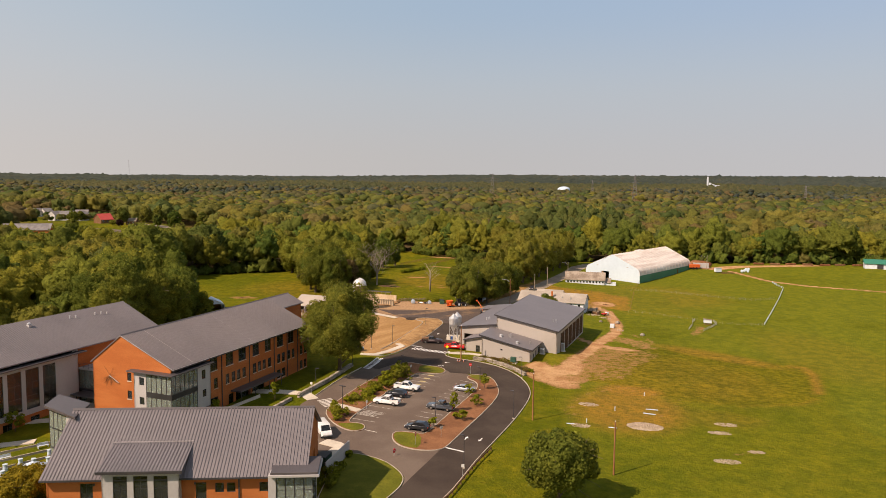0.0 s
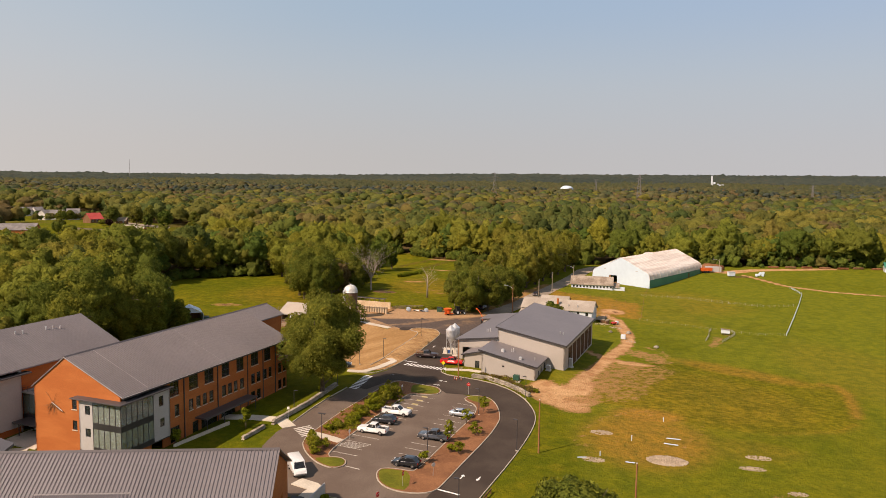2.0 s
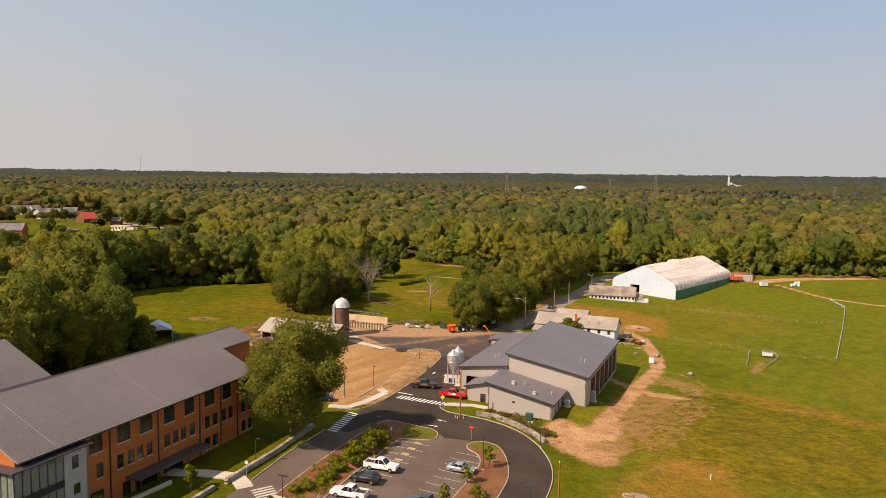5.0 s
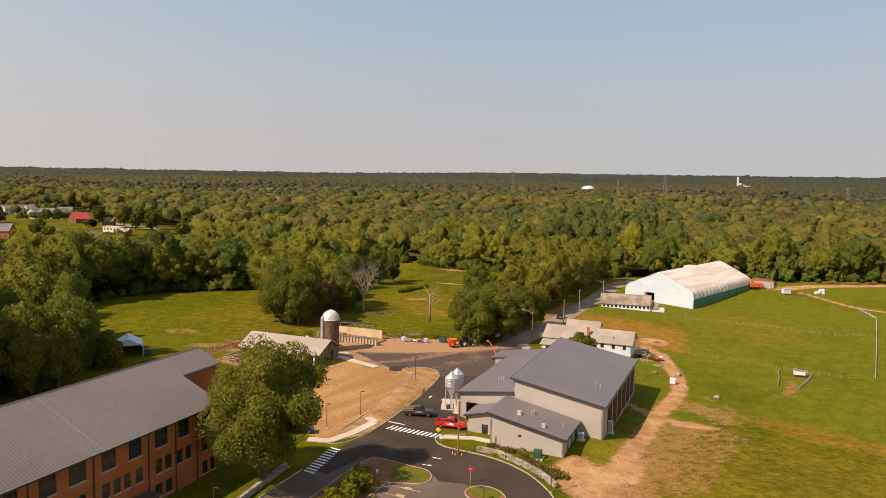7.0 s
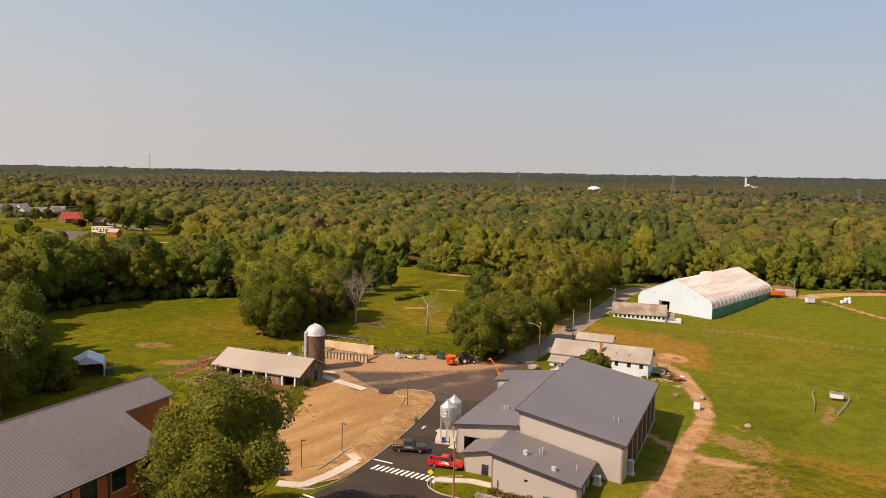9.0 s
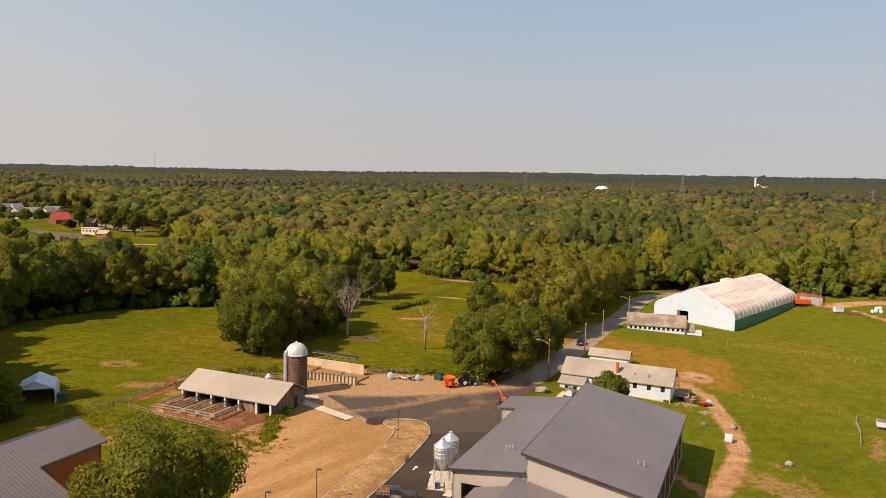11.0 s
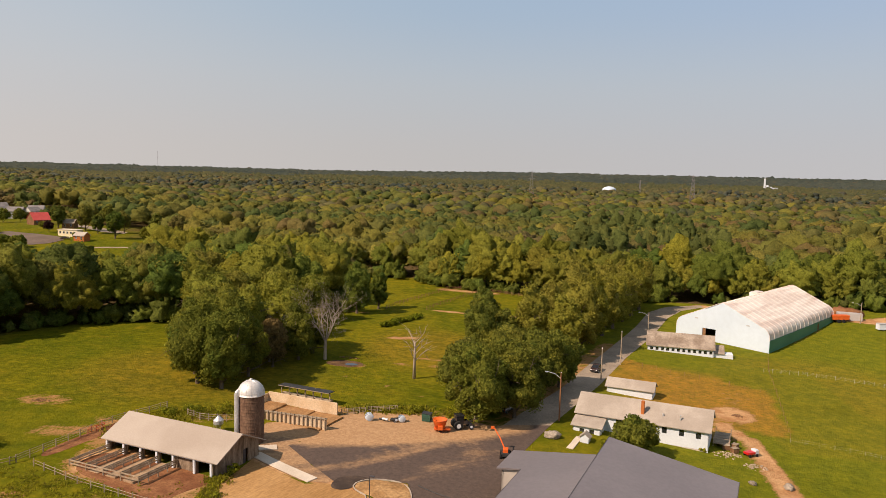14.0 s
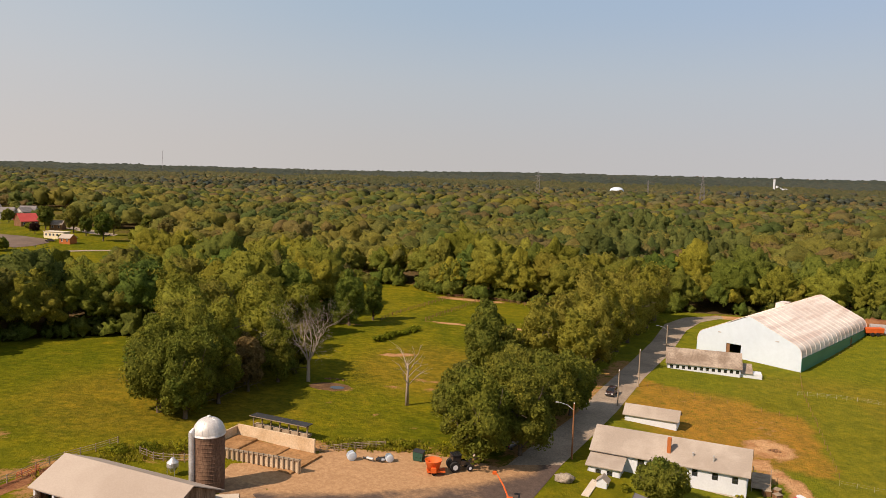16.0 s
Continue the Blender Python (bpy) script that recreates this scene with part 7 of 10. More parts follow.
for i, (x, y, r, h, t, d) in enumerate((
        (-9, 276, 6.6, 16.5, 0.5, 0.0), (-2, 281, 6.0, 16, 0.55, 0.05), (-12, 283, 5.6, 15, 0.45, 0.05), (-5, 290, 6.6, 17, 0.6, 0.05), (3, 299, 6.0, 15, 0.5, 0.05), (7.5, 306, 5.6, 14, 0.45, 0.05), (-3, 305, 6, 15, 0.55, 0.1), (-13, 294, 4.4, 13, 0.45, 0.2),
        (-11.5, 322, 4.6, 17, 0.4, 0.05), (-12, 336, 4.6, 19, 0.35, 0.05), (-6, 328, 4, 14, 0.5, 0.1))):
    tree(x, y, r, h, (6000 if i < 5 else 3200), (0.27 if i < 5 else 0.33), 140 + i, "leafy tree beside the farm lane", t, d, clumps=36, base=-0.04 * h, group="trees beside the lane")
for i in range(16):
    k = i // 2
    x, y = 9.5 + 4.4 * k - 8.0 * (i % 2), 330 + 12.2 * k + 5 * (i % 2)
    tree(x, y, 5.0 + 0.5 * (i % 3), 19.5 + (i * 7 % 5), 2200, 0.36, 170 + i, "tall leafy tree in the row along the lane", 0.85, 0.06 + 0.05 * (i % 4), clumps=40, base=-1.5, group="row of trees along the lane")
for i, (x, y, r, h) in enumerate(((-95.8, 221.3, 9.0, 18.5), (-92, 211, 7, 16), (-90.6, 227.2, 4.6, 5), (-101, 229, 8, 18), (-105, 227, 7, 20), (-96, 206, 8, 19), (-106, 212, 9, 21), (-101, 199, 8, 20), (-98, 186, 8, 19), (-108, 194, 8, 20))):
    tree(x, y, r * 0.78, h + 2.0 + (i * 5 % 4), 3800, 0.3, 200 + i, "tall green tree behind the halls", 0.32 + 0.15 * (i % 3), 0.0, clumps=40, base=-2.5, group="trees behind the halls")
bare_tree(-48.0, 308.6, 19.0, 61, "leafless grey tree in the pasture", 0.5, 4, 0.34, 8)
bare_tree(-25, 300, 13.0, 62, "weathered dead snag standing in the pasture", 0.9, 1, 0.34, 9, 0.66)
bare_tree(-14, 287, 9.0, 63, "leafless pale sapling at the lane's edge", 0.5, 2, 0.12)
# ---- vehicles ----
def car_paint(name, col, rough=0.25, metal=0.2):
    m, n, l, p = nodes_of(name)
    g = noise_at(n, l, 3.0, 3)
    l.new(mix(n, l, ramp(n, l, g, 0.3, 0.7), tuple(c * 0.9 for c in col), col), p.inputs["Base Color"])
    p.inputs["Roughness"].default_value, p.inputs["Metallic"].default_value = rough, metal
    p.inputs["Coat Weight"].default_value = 0.6
    return m


M["car_white"] = car_paint("car_white", (0.78, 0.77, 0.75), metal=0.0)
M["car_black"] = car_paint("car_black", (0.022, 0.024, 0.03))
M["car_grey"] = car_paint("car_grey", (0.085, 0.09, 0.10), metal=0.4)
M["car_silver"] = car_paint("car_silver", (0.48, 0.50, 0.53), metal=0.5)
M["car_red"] = car_paint("car_red", (0.60, 0.012, 0.010), metal=0.0)
M["car_maroon"] = car_paint("car_maroon", (0.03, 0.011, 0.009), 0.45, 0.0)
M["car_glass"] = surface("car_glass", (0.012, 0.014, 0.016), (0.018, 0.02, 0.022), 1, 4, 0.08, spread=0.1, relief=0)
M["lamp_red"] = surface("lamp_red", (0.35, 0.01, 0.01), (0.40, 0.015, 0.012), 1, 4, 0.3, spread=0.05, relief=0)
M["lamp_clear"] = surface("lamp_clear", (0.70, 0.70, 0.68), (0.78, 0.78, 0.76), 1, 4, 0.15, spread=0.05, relief=0)
M["chrome"] = surface("chrome", (0.6, 0.6, 0.6), (0.7, 0.7, 0.7), 1, 4, 0.2, 0.9, spread=0.05, relief=0)


def tapered(poly, half0, half1, z0, z1):
    """A side outline (x, z) pushed across the car; narrower towards the roof."""
    bm = bmesh.new()
    w = lambda z: half0 + (half1 - half0) * min(1, max(0, (z - z0) / (z1 - z0)))
    sides = [[bm.verts.new((x, s * w(z), z)) for x, z in poly] for s in (-1, 1)]
    bm.faces.new(sides[0])
    bm.faces.new(sides[1][::-1])
    for i in range(len(poly)):
        j = (i + 1) % len(poly)
        bm.faces.new((sides[0][i], sides[1][i], sides[1][j], sides[0][j]))
    return bm


def soft(bm, w=0.05):
    bmesh.ops.bevel(bm, geom=bm.edges[:], offset=w, segments=2, affect="EDGES", profile=0.6)
    return bm


def vehicle(name, x, y, ang, L, W, body, cabin, roof, paint_name, label, wheels, category, r=0.36, bed=None, back="lamp_red"):
    ob = thing(name, pose(x, y, gz(x, y) + 0.045, 0, 0, ang), label, category)
    part("body", soft(tapered(body, W / 2, W / 2 - 0.05, 0.35, 1.2), 0.06), paint_name, ob, flat=False)
    zc = max(p[1] for p in cabin)
    part("cabin_glass", soft(tapered(cabin, W / 2 - 0.06, W / 2 - 0.22, min(p[1] for p in cabin), zc), 0.03), "car_glass", ob, "dark glazed cabin")
    part("roof", soft(boxed(roof[0], -W / 2 + 0.2, zc - 0.03, roof[1], W / 2 - 0.2, zc + 0.05), 0.04), paint_name, ob, flat=False)
    for s in (-1, 1):
        for xa, xb in ((roof[0], cabin[0][0]), (roof[1], cabin[1][0]), ((roof[0] + roof[1]) / 2, (roof[0] + roof[1]) / 2)):
            part("pillar", tubed(((xa, s * (W / 2 - 0.215), zc), (xb, s * (W / 2 - 0.06), cabin[0][1]), 0.045), n=6), paint_name, ob)
    for wx in wheels:
        for s in (-1, 1):
            bm = bmesh.new()
            yy = s * (W / 2 - 0.12)
            tube(bm, (wx, yy - 0.12, r), (wx, yy + 0.12, r), r, r, 18)
            soft(bm, 0.03)
            t = part("wheel", bm, "rubber", ob, flat=False)
            part("rim", tubed(((wx, s * (W / 2 - 0.02), r), (wx, s * (W / 2 + 0.012), r), r * 0.62, r * 0.56), n=14), "chrome", t, "bright metal rim")
    for s in (-1, 1):
        part("headlight", soft(boxed(L / 2 - 0.12, s * W * 0.36 - 0.17, 0.68, L / 2 + 0.012, s * W * 0.36 + 0.17, 0.86), 0.02), "lamp_clear", ob)
        part("tail_light", soft(boxed(-L / 2 - 0.012, s * W * 0.42 - 0.1, 0.75, -L / 2 + 0.08, s * W * 0.42 + 0.1, 1.02), 0.02), back, ob)
        part("mirror", soft(boxed(cabin[1][0] - 0.35, s * (W / 2 + 0.1) - 0.1, 0.98, cabin[1][0] - 0.2, s * (W / 2 + 0.1) + 0.1, 1.15), 0.02), paint_name, ob)
    part("bumper", soft(boxed(L / 2 - 0.05, -W / 2 + 0.05, 0.36, L / 2 + 0.05, W / 2 - 0.05, 0.56), 0.03), "black", ob)
    if bed:
        x0, x1 = bed
        part("bed_liner", boxed(x0 + 0.1, -W / 2 + 0.16, 0.9, x1 - 0.06, W / 2 - 0.16, 1.035), "black", ob, "dark load bed")
        for a in ((x0, -W / 2 + 0.02, x1, -W / 2 + 0.14), (x0, W / 2 - 0.14, x1, W / 2 - 0.02), (x0, -W / 2 + 0.145, x0 + 0.1, W / 2 - 0.145)):
            part("bed_side", soft(boxed(a[0], a[1], 0.85, a[2], a[3], 1.3), 0.02), paint_name, ob)
    return ob


def pickup(x, y, ang, paint_name, label):
    L = 5.8
    body = [(-2.85, 0.42), (2.8, 0.42), (2.88, 0.7), (2.8, 1.08), (1.2, 1.2), (1.0, 1.24), (-0.9, 1.24), (-0.95, 1.02), (-2.85, 1.02)]
    cabin = [(-0.88, 1.2), (1.15, 1.2), (0.45, 1.84), (-0.75, 1.86)]
    return vehicle("pickup_truck", x, y, ang, L, 2.0, body, cabin, (-0.75, 0.45), paint_name, label, (-1.75, 1.85), "pickup", 0.4, (-2.85, -0.95))


def sedan(x, y, ang, paint_name, label):
    body = [(-2.35, 0.36), (2.3, 0.36), (2.38, 0.6), (2.2, 0.82), (1.0, 0.98), (-1.5, 1.02), (-2.3, 0.98), (-2.4, 0.7)]
    cabin = [(-1.75, 0.99), (1.15, 0.97), (0.3, 1.42), (-0.95, 1.44)]
    return vehicle("sedan", x, y, ang, 4.75, 1.82, body, cabin, (-0.95, 0.3), paint_name, label, (-1.4, 1.45), "car", 0.33)


def suv(x, y, ang, paint_name, label):
    body = [(-2.3, 0.4), (2.25, 0.4), (2.35, 0.7), (2.25, 0.86), (1.2, 1.06), (-2.2, 1.13), (-2.36, 0.85)]
    cabin = [(-2.15, 1.1), (1.2, 1.04), (0.25, 1.56), (-1.5, 1.62)]
    return vehicle("estate_car", x, y, ang, 4.75, 1.9, body, cabin, (-1.45, 0.2), paint_name, label, (-1.4, 1.42), "car", 0.37)


def van(x, y, ang, paint_name, label):
    body = [(-2.9, 0.42), (2.7, 0.42), (2.85, 0.75), (2.6, 1.15), (1.9, 1.3), (1.2, 2.3), (-2.8, 2.35), (-2.95, 1.4)]
    cabin = [(1.0, 1.32), (1.98, 1.3), (1.35, 2.15), (1.0, 2.15)]
    return vehicle("van", x, y, ang, 5.8, 2.0, body, cabin, (1.0, 1.3), paint_name, label, (-1.7, 1.8), "van", 0.36)


pickup(-18.9, 165.3, -14, "car_white", "white crew-cab pickup parked in a stall")
pickup(-21.9, 154.6, 166, "car_white", "white single-cab work pickup with an open bed")
suv(-20.6, 160.2, 166, "car_black", "black sport utility car between two white pickups")
pickup(-10.4, 153.4, 165, "car_grey", "dark grey crew-cab pickup parked in a stall")
sedan(-6.0, 167.2, -15, "car_silver", "silver sedan parked in a stall")
suv(-14.0, 140.6, 165, "car_black", "black wagon parked beside the grass tip")
van(-31.2, 135.4, -62, "car_white", "white passenger van beside the brick hall")
pickup(-10.2, 206.0, -8, "car_red", "bright red crew-cab pickup at the farm building")
suv(17.4, 324.0, 250, "car_maroon", "small dark red car on the farm lane")
suv(-36.5, 196.5, 10, "car_black", "dark car parked behind the oak")
suv(-3.5, 284.5, 60, "car_grey", "dark car parked under the lane trees")
# old stake-bed truck with a load
old = pickup(-17.0, 211.0, 4, "car_maroon", "old dark red stake-bed truck with a brown load")
bm = bmesh.new()
for s in (-1, 1):
    for k in range(5):
        box(bm, -2.8 + 0.46 * k, s * 1.02 - 0.03, 1.05, -2.74 + 0.46 * k, s * 1.02 + 0.03, 1.75)
    for z in (1.25, 1.6):
        box(bm, -2.85, s * 1.06 - 0.02, z, -0.9, s * 1.06 + 0.02, z + 0.1)
part("stake_side", bm, "wood_grey", old, "weathered stake sides")
part("load", soft(boxed(-2.7, -0.9, 1.05, -1.0, 0.9, 1.55), 0.2), "mulch", old, "heap of brown mulch")

# ---- posts, lamps, signs ----
def street_lamp(x, y, h, ang=0.0, heads=1):
    ob = thing("street_lamp", pose(x, y, gz(x, y), 0, 0, ang), "dark bronze lamp post with a flat head" if heads == 1 else "dark bronze lamp post with two flat heads", "street lamp", "lamp posts of the drive")
    bm = bmesh.new()
    lathe(bm, ((0.2, -0.1), (0.2, 0.18), (0.18, 0.2)), 12)
    part("footing", bm, "concrete", ob, "round concrete footing")
    part("pole", tubed(((0, 0, 0.19), (0, 0, h), 0.075, 0.06)), "trim_dark", ob)
    for k in range(heads):
        s = 1 if k == 0 else -1
        part("head", soft(boxed(min(0.02 * s, 0.75 * s), -0.17, h - 0.02, max(0.02 * s, 0.75 * s), 0.17, h + 0.1), 0.03), "trim_dark", ob)


for x, y, h, a, k in ((-30.1, 148.1, 5.4, -20, 2), (-10.8, 144.2, 5.4, 165, 1), (-2.5, 168.7, 5.4, 165, 1), (7.5, 181.6, 5.2, 200, 1), (4.7, 150.6, 5.8, 165, 1), (-4.4, 123.6, 5.8, 165, 1), (-21.5, 175.4, 5.2, -15, 1), (-27.9, 207.3, 5.0, -15, 1), (-20.8, 233.9, 5.4, -15, 1), (-39.3, 163.5, 4.2, 0, 1), (-34.3, 181.4, 4.0, 0, 1), (-32.6, 199.5, 4.6, 0, 1)):
    street_lamp(x, y, h, a, k)


def utility_pole(x, y, h, label="weathered wooden utility pole", arm=False, lean=0.0):
    ob = thing("utility_pole", pose(x, y, gz(x, y), 0, lean, 0), label, "utility pole", "utility poles")
    part("pole", tubed(((0, 0, -0.3), (0, 0, h), 0.16, 0.11), n=10), "wood_grey" if y > 300 else "pole_wood", ob)
    part("cap", tubed(((0, 0, h), (0, 0, h + 0.12), 0.115, 0.05), n=8), "galvanised", ob)
    if arm:
        bm = bmesh.new()
        pts = [(0, 0, h - 1.2), (-1.2, 0.3, h - 0.4), (-2.6, 0.5, h - 0.1)]
        for a, b in zip(pts, pts[1:]):
            tube(bm, a, b, 0.05, n=6)
        part("lamp_arm", bm, "galvanised", ob, "curved metal lamp arm")
        part("lamp_head", soft(boxed(-3.1, 0.4, h - 0.22, -2.5, 0.65, h - 0.05), 0.03), "galvanised", ob)
    return ob


utility_pole(-7.9, 193.4, 9.4), utility_pole(8.6, 150.6, 9.7), utility_pole(20.9, 124.8, 9.3)
utility_pole(6.8, 282.4, 9.8, "tall wooden pole with a curved lamp arm", True)
utility_pole(17.9, 316.1, 7.8, arm=False), utility_pole(24.4, 333.0, 8.8), utility_pole(37.5, 374.2, 7.0, "wooden pole with a lamp beside the arena", True), utility_pole(114.9, 409.5, 7.4, "pale pole with a floodlight", True)


def traffic_sign(x, y, kind, h=2.3, ang=0.0, face=None):
    kinds = {"stop": ("red", 8, 0.42, "red octagonal stop sign on a post"), "yellow": ("sign_yellow", 4, 0.5, "yellow diamond pedestrian warning sign"), "white": ("paint_white", 4, 0.35, "white rectangular sign on a post"), "back": ("galvanised", 8, 0.36, "grey back of a sign on a post")}
    mat, n, r, label = kinds[kind]
    ob = thing("traffic_sign", pose(x, y, gz(x, y), 0, 0, ang), label, "sign")
    part("post", tubed(((0, 0, -0.1), (0, 0, h + r), 0.035), n=6), "galvanised", ob)
    off_a = math.pi / 8 if n == 8 else (0 if kind == "yellow" else math.pi / 4)
    poly = [(r * math.cos(off_a + 2 * math.pi * k / n), h + r * math.sin(off_a + 2 * math.pi * k / n)) for k in range(n)]
    part("plate", prismed(poly, -0.065, -0.04, "y"), mat, ob, label)
    if kind == "stop":
        word = bpy.data.curves.new("word", "FONT")
        word.body, word.size, word.align_x, word.align_y, word.extrude = "STOP", 0.27, "CENTER", "CENTER", 0.004
        tmp = bpy.data.objects.new("word", word)
        me = bpy.data.meshes.new_from_object(tmp)
        bpy.data.objects.remove(tmp)
        t = link("lettering", me, "paint_white", ob, "white capital letters")
        t.matrix_local = pose(0, -0.07, h, 90, 0, 0)


M["sign_yellow"] = surface("sign_yellow", (0.75, 0.62, 0.02), (0.82, 0.70, 0.03), 1, 5, 0.4, spread=0.05, relief=0)
traffic_sign(-5.1, 182.1, "stop"), traffic_sign(-13.6, 132.6, "stop", 2.2, 74), traffic_sign(-16.8, 127.4, "stop", 0.9, 62)
traffic_sign(-11.8, 197.6, "yellow", 2.5), traffic_sign(-11.3, 197.3, "white", 1.2), traffic_sign(-9.2, 137.2, "back", 2.0, 30)
traffic_sign(-4.4, 119.0, "white", 2.4, 10), traffic_sign(-39.2, 158.9, "white", 2.2)
traffic_sign(-25.6, 150.6, "white", 1.6, 60), traffic_sign(-22.4, 176.2, "white", 1.6, 60), traffic_sign(-19.6, 179.6, "white", 1.6, 60)

# ---- farm equipment ----
def grain_bin(x, y):
    ob = thing("grain_bin", pose(x, y, gz(x, y)), "galvanised hopper feed bin on legs", "feed bin", "pair of feed bins")
    bm = bmesh.new()
    lathe(bm, ((0.22, 2.4), (1.3, 4.4), (1.32, 4.45), (1.32, 6.2), (1.36, 6.25), (0.35, 7.2), (0.3, 7.3), (0.3, 7.42), (0.1, 7.5)), 28)
    part("hopper", bm, "galvanised", ob, "cone-bottomed steel hopper")
    for k in range(3):
        bm = bmesh.new()
        lathe(bm, ((1.325, 4.6 + 0.6 * k), (1.36, 4.64 + 0.6 * k), (1.36, 4.7 + 0.6 * k), (1.325, 4.74 + 0.6 * k)), 28)
        part("corrugation", bm, "galvanised", ob)
    for k in range(6):
        a = math.pi * (k + 0.5) / 3
        part("leg", tubed(((1.34 * math.cos(a), 1.34 * math.sin(a), 0.2), (1.34 * math.cos(a), 1.34 * math.sin(a), 5.9), 0.05), n=6), "galvanised", ob)
        b = math.pi * (k + 1.5) / 3
        part("brace", tubed(((1.34 * math.cos(a), 1.34 * math.sin(a), 0.6), (1.34 * math.cos(b), 1.34 * math.sin(b), 3.2), 0.025), n=5), "galvanised", ob)
    part("ladder", tubed(((0.3, -1.42, 0.3), (0.3, -1.42, 6.3), 0.025), ((-0.1, -1.42, 0.3), (-0.1, -1.42, 6.3), 0.025), ((0.3, -1.42, 6.3), (0.1, -0.5, 7.2), 0.025), n=5), "galvanised", ob)


pad = thing("bin_pad", pose(-10.9, 218.3, gz(-11, 218)), "low concrete pad edged with blocks", "pad")
part("slab", boxed(-2.4, -2.6, -0.3, 1.6, 4.6, 0.22, bevel=0.03), "concrete", pad)
for x in (-2.3, -1.0, 0.3, 1.5):
    part("bollard", tubed(((x, -2.45, 0.2), (x, -2.45, 1.3), 0.09)), "trim_dark", pad, "dark steel bollard")
tagged(pad, kind="structure")
grain_bin(-11.2, 218.0), grain_bin(-10.3, 221.2)
drum = thing("blue_drum", pose(-11.6, 216.2, gz(-11.6, 216.2) + 0.22), "blue plastic drum beside the feed bins", "drum")
M["blue"] = surface("blue", (0.02, 0.10, 0.38), (0.025, 0.12, 0.42), 1, 4, 0.5, spread=0.05, relief=0)
bm = bmesh.new()
lathe(bm, ((0.28, 0), (0.3, 0.05), (0.3, 0.4), (0.32, 0.43), (0.3, 0.46), (0.3, 0.85), (0.27, 0.9)), 16)
part("shell", bm, "blue", drum)

# feed mixer and tractor
mixer = thing("feed_mixer", pose(-15.3, 268.9, gz(-15.3, 268.9), 0, 0, 10) @ Matrix.Scale(0.86, 4), "bright orange vertical feed mixer wagon", "feed mixer")
bm = bmesh.new()
lathe(bm, ((1.05, 0.75), (1.55, 2.5), (1.6, 2.6), (1.5, 2.6), (1.0, 0.9)), 20)
part("tub", bm, "orange", mixer, "tapered orange mixing tub", flat=False)
part("chassis", boxed(-1.2, -0.8, 0.4, 2.2, 0.8, 0.75, bevel=0.03), "orange", mixer)
part("discharge_chute", soft(boxed(-0.5, -1.75, 0.7, 0.5, -1.2, 1.6), 0.05), "orange", mixer)
for s in (-1, 1):
    part("wheel", tubed(((0.1, s * 1.05 - 0.14, 0.42), (0.1, s * 1.05 + 0.14, 0.42), 0.42), n=16), "rubber", mixer)
tractor = thing("tractor", pose(-11.6, 271.6, gz(-11.6, 271.6), 0, 0, 25), "dark tractor half hidden under the tree", "tractor")
part("hood", soft(boxed(0.2, -0.45, 0.8, 2.2, 0.45, 1.6), 0.06), "car_grey", tractor)
part("cab", soft(boxed(-1.2, -0.75, 1.1, 0.2, 0.75, 2.6), 0.06), "car_glass", tractor)
part("cab_roof", soft(boxed(-1.3, -0.85, 2.6, 0.3, 0.85, 2.75), 0.04), "car_black", tractor)
for wx, r, w in ((-0.9, 0.85, 0.25), (1.6, 0.5, 0.18)):
    for s in (-1, 1):
        t = part("wheel", tubed(((wx, s * 0.95 - w, r), (wx, s * 0.95 + w, r), r), n=20), "rubber", tractor)
        part("rim", tubed(((wx, s * (0.95 + w + 0.01), r), (wx, s * (0.95 + w + 0.03), r), r * 0.5), n=14), "white_wall", t, "pale rim")
boom = thing("boom_lift", pose(-3.0, 260.4, gz(-3.0, 260.4), 0, 0, 0), "orange boom lift with its arm raised", "boom lift")
part("base", soft(boxed(-0.7, -1.1, 0.4, 0.7, 1.1, 0.95), 0.06), "black", boom, "dark chassis")
part("turret", soft(boxed(-0.45, -0.7, 0.95, 0.45, 0.6, 1.5), 0.05), "orange", boom)
part("arm", tubed(((0, 0.2, 1.0), (-1.0, 1.2, 2.8), 0.14, 0.12), ((-1.0, 1.2, 2.8), (-2.2, 2.2, 4.3), 0.12, 0.09), n=8), "orange", boom, "orange telescoping arm")
part("basket", soft(boxed(-2.7, 2.0, 4.0, -2.1, 2.5, 4.4), 0.03), "orange", boom)
for wx, wy in ((-0.8, -1), (0.8, -1), (-0.8, 1), (0.8, 1)):
    part("wheel", tubed(((wx - 0.14, wy, 0.4), (wx + 0.14, wy, 0.4), 0.4), n=14), "rubber", boom)
M["dumpster_green"] = surface("dumpster_green", (0.018, 0.07, 0.045), (0.025, 0.085, 0.055), 0.8, 5, 0.6, spread=0.15, relief=0)
dump = thing("dumpster", pose(-18.3, 273.4, gz(-18.3, 273.4), 0, 0, -8) @ Matrix.Scale(0.8, 4), "dark green steel dumpster with a sloped lid", "dumpster")
part("body", soft(prismed([(-1.0, 0.15), (0.9, 0.15), (1.05, 1.5), (1.05, 1.75), (-1.05, 2.0), (-1.05, 1.5)], -1.0, 1.0, "y"), 0.03), "dumpster_green", dump)
part("lid", slabbed([(-1.1, -1.05, 2.08), (1.1, -1.05, 1.82), (1.1, 1.05, 1.82), (-1.1, 1.05, 2.08)], 0.05), "black", dump)
for s in (-1, 1):
    part("lifting_sleeve", boxed(-0.6, s * 1.06 - 0.05, 0.9, 0.6, s * 1.06 + 0.05, 1.08), "dumpster_green", dump)
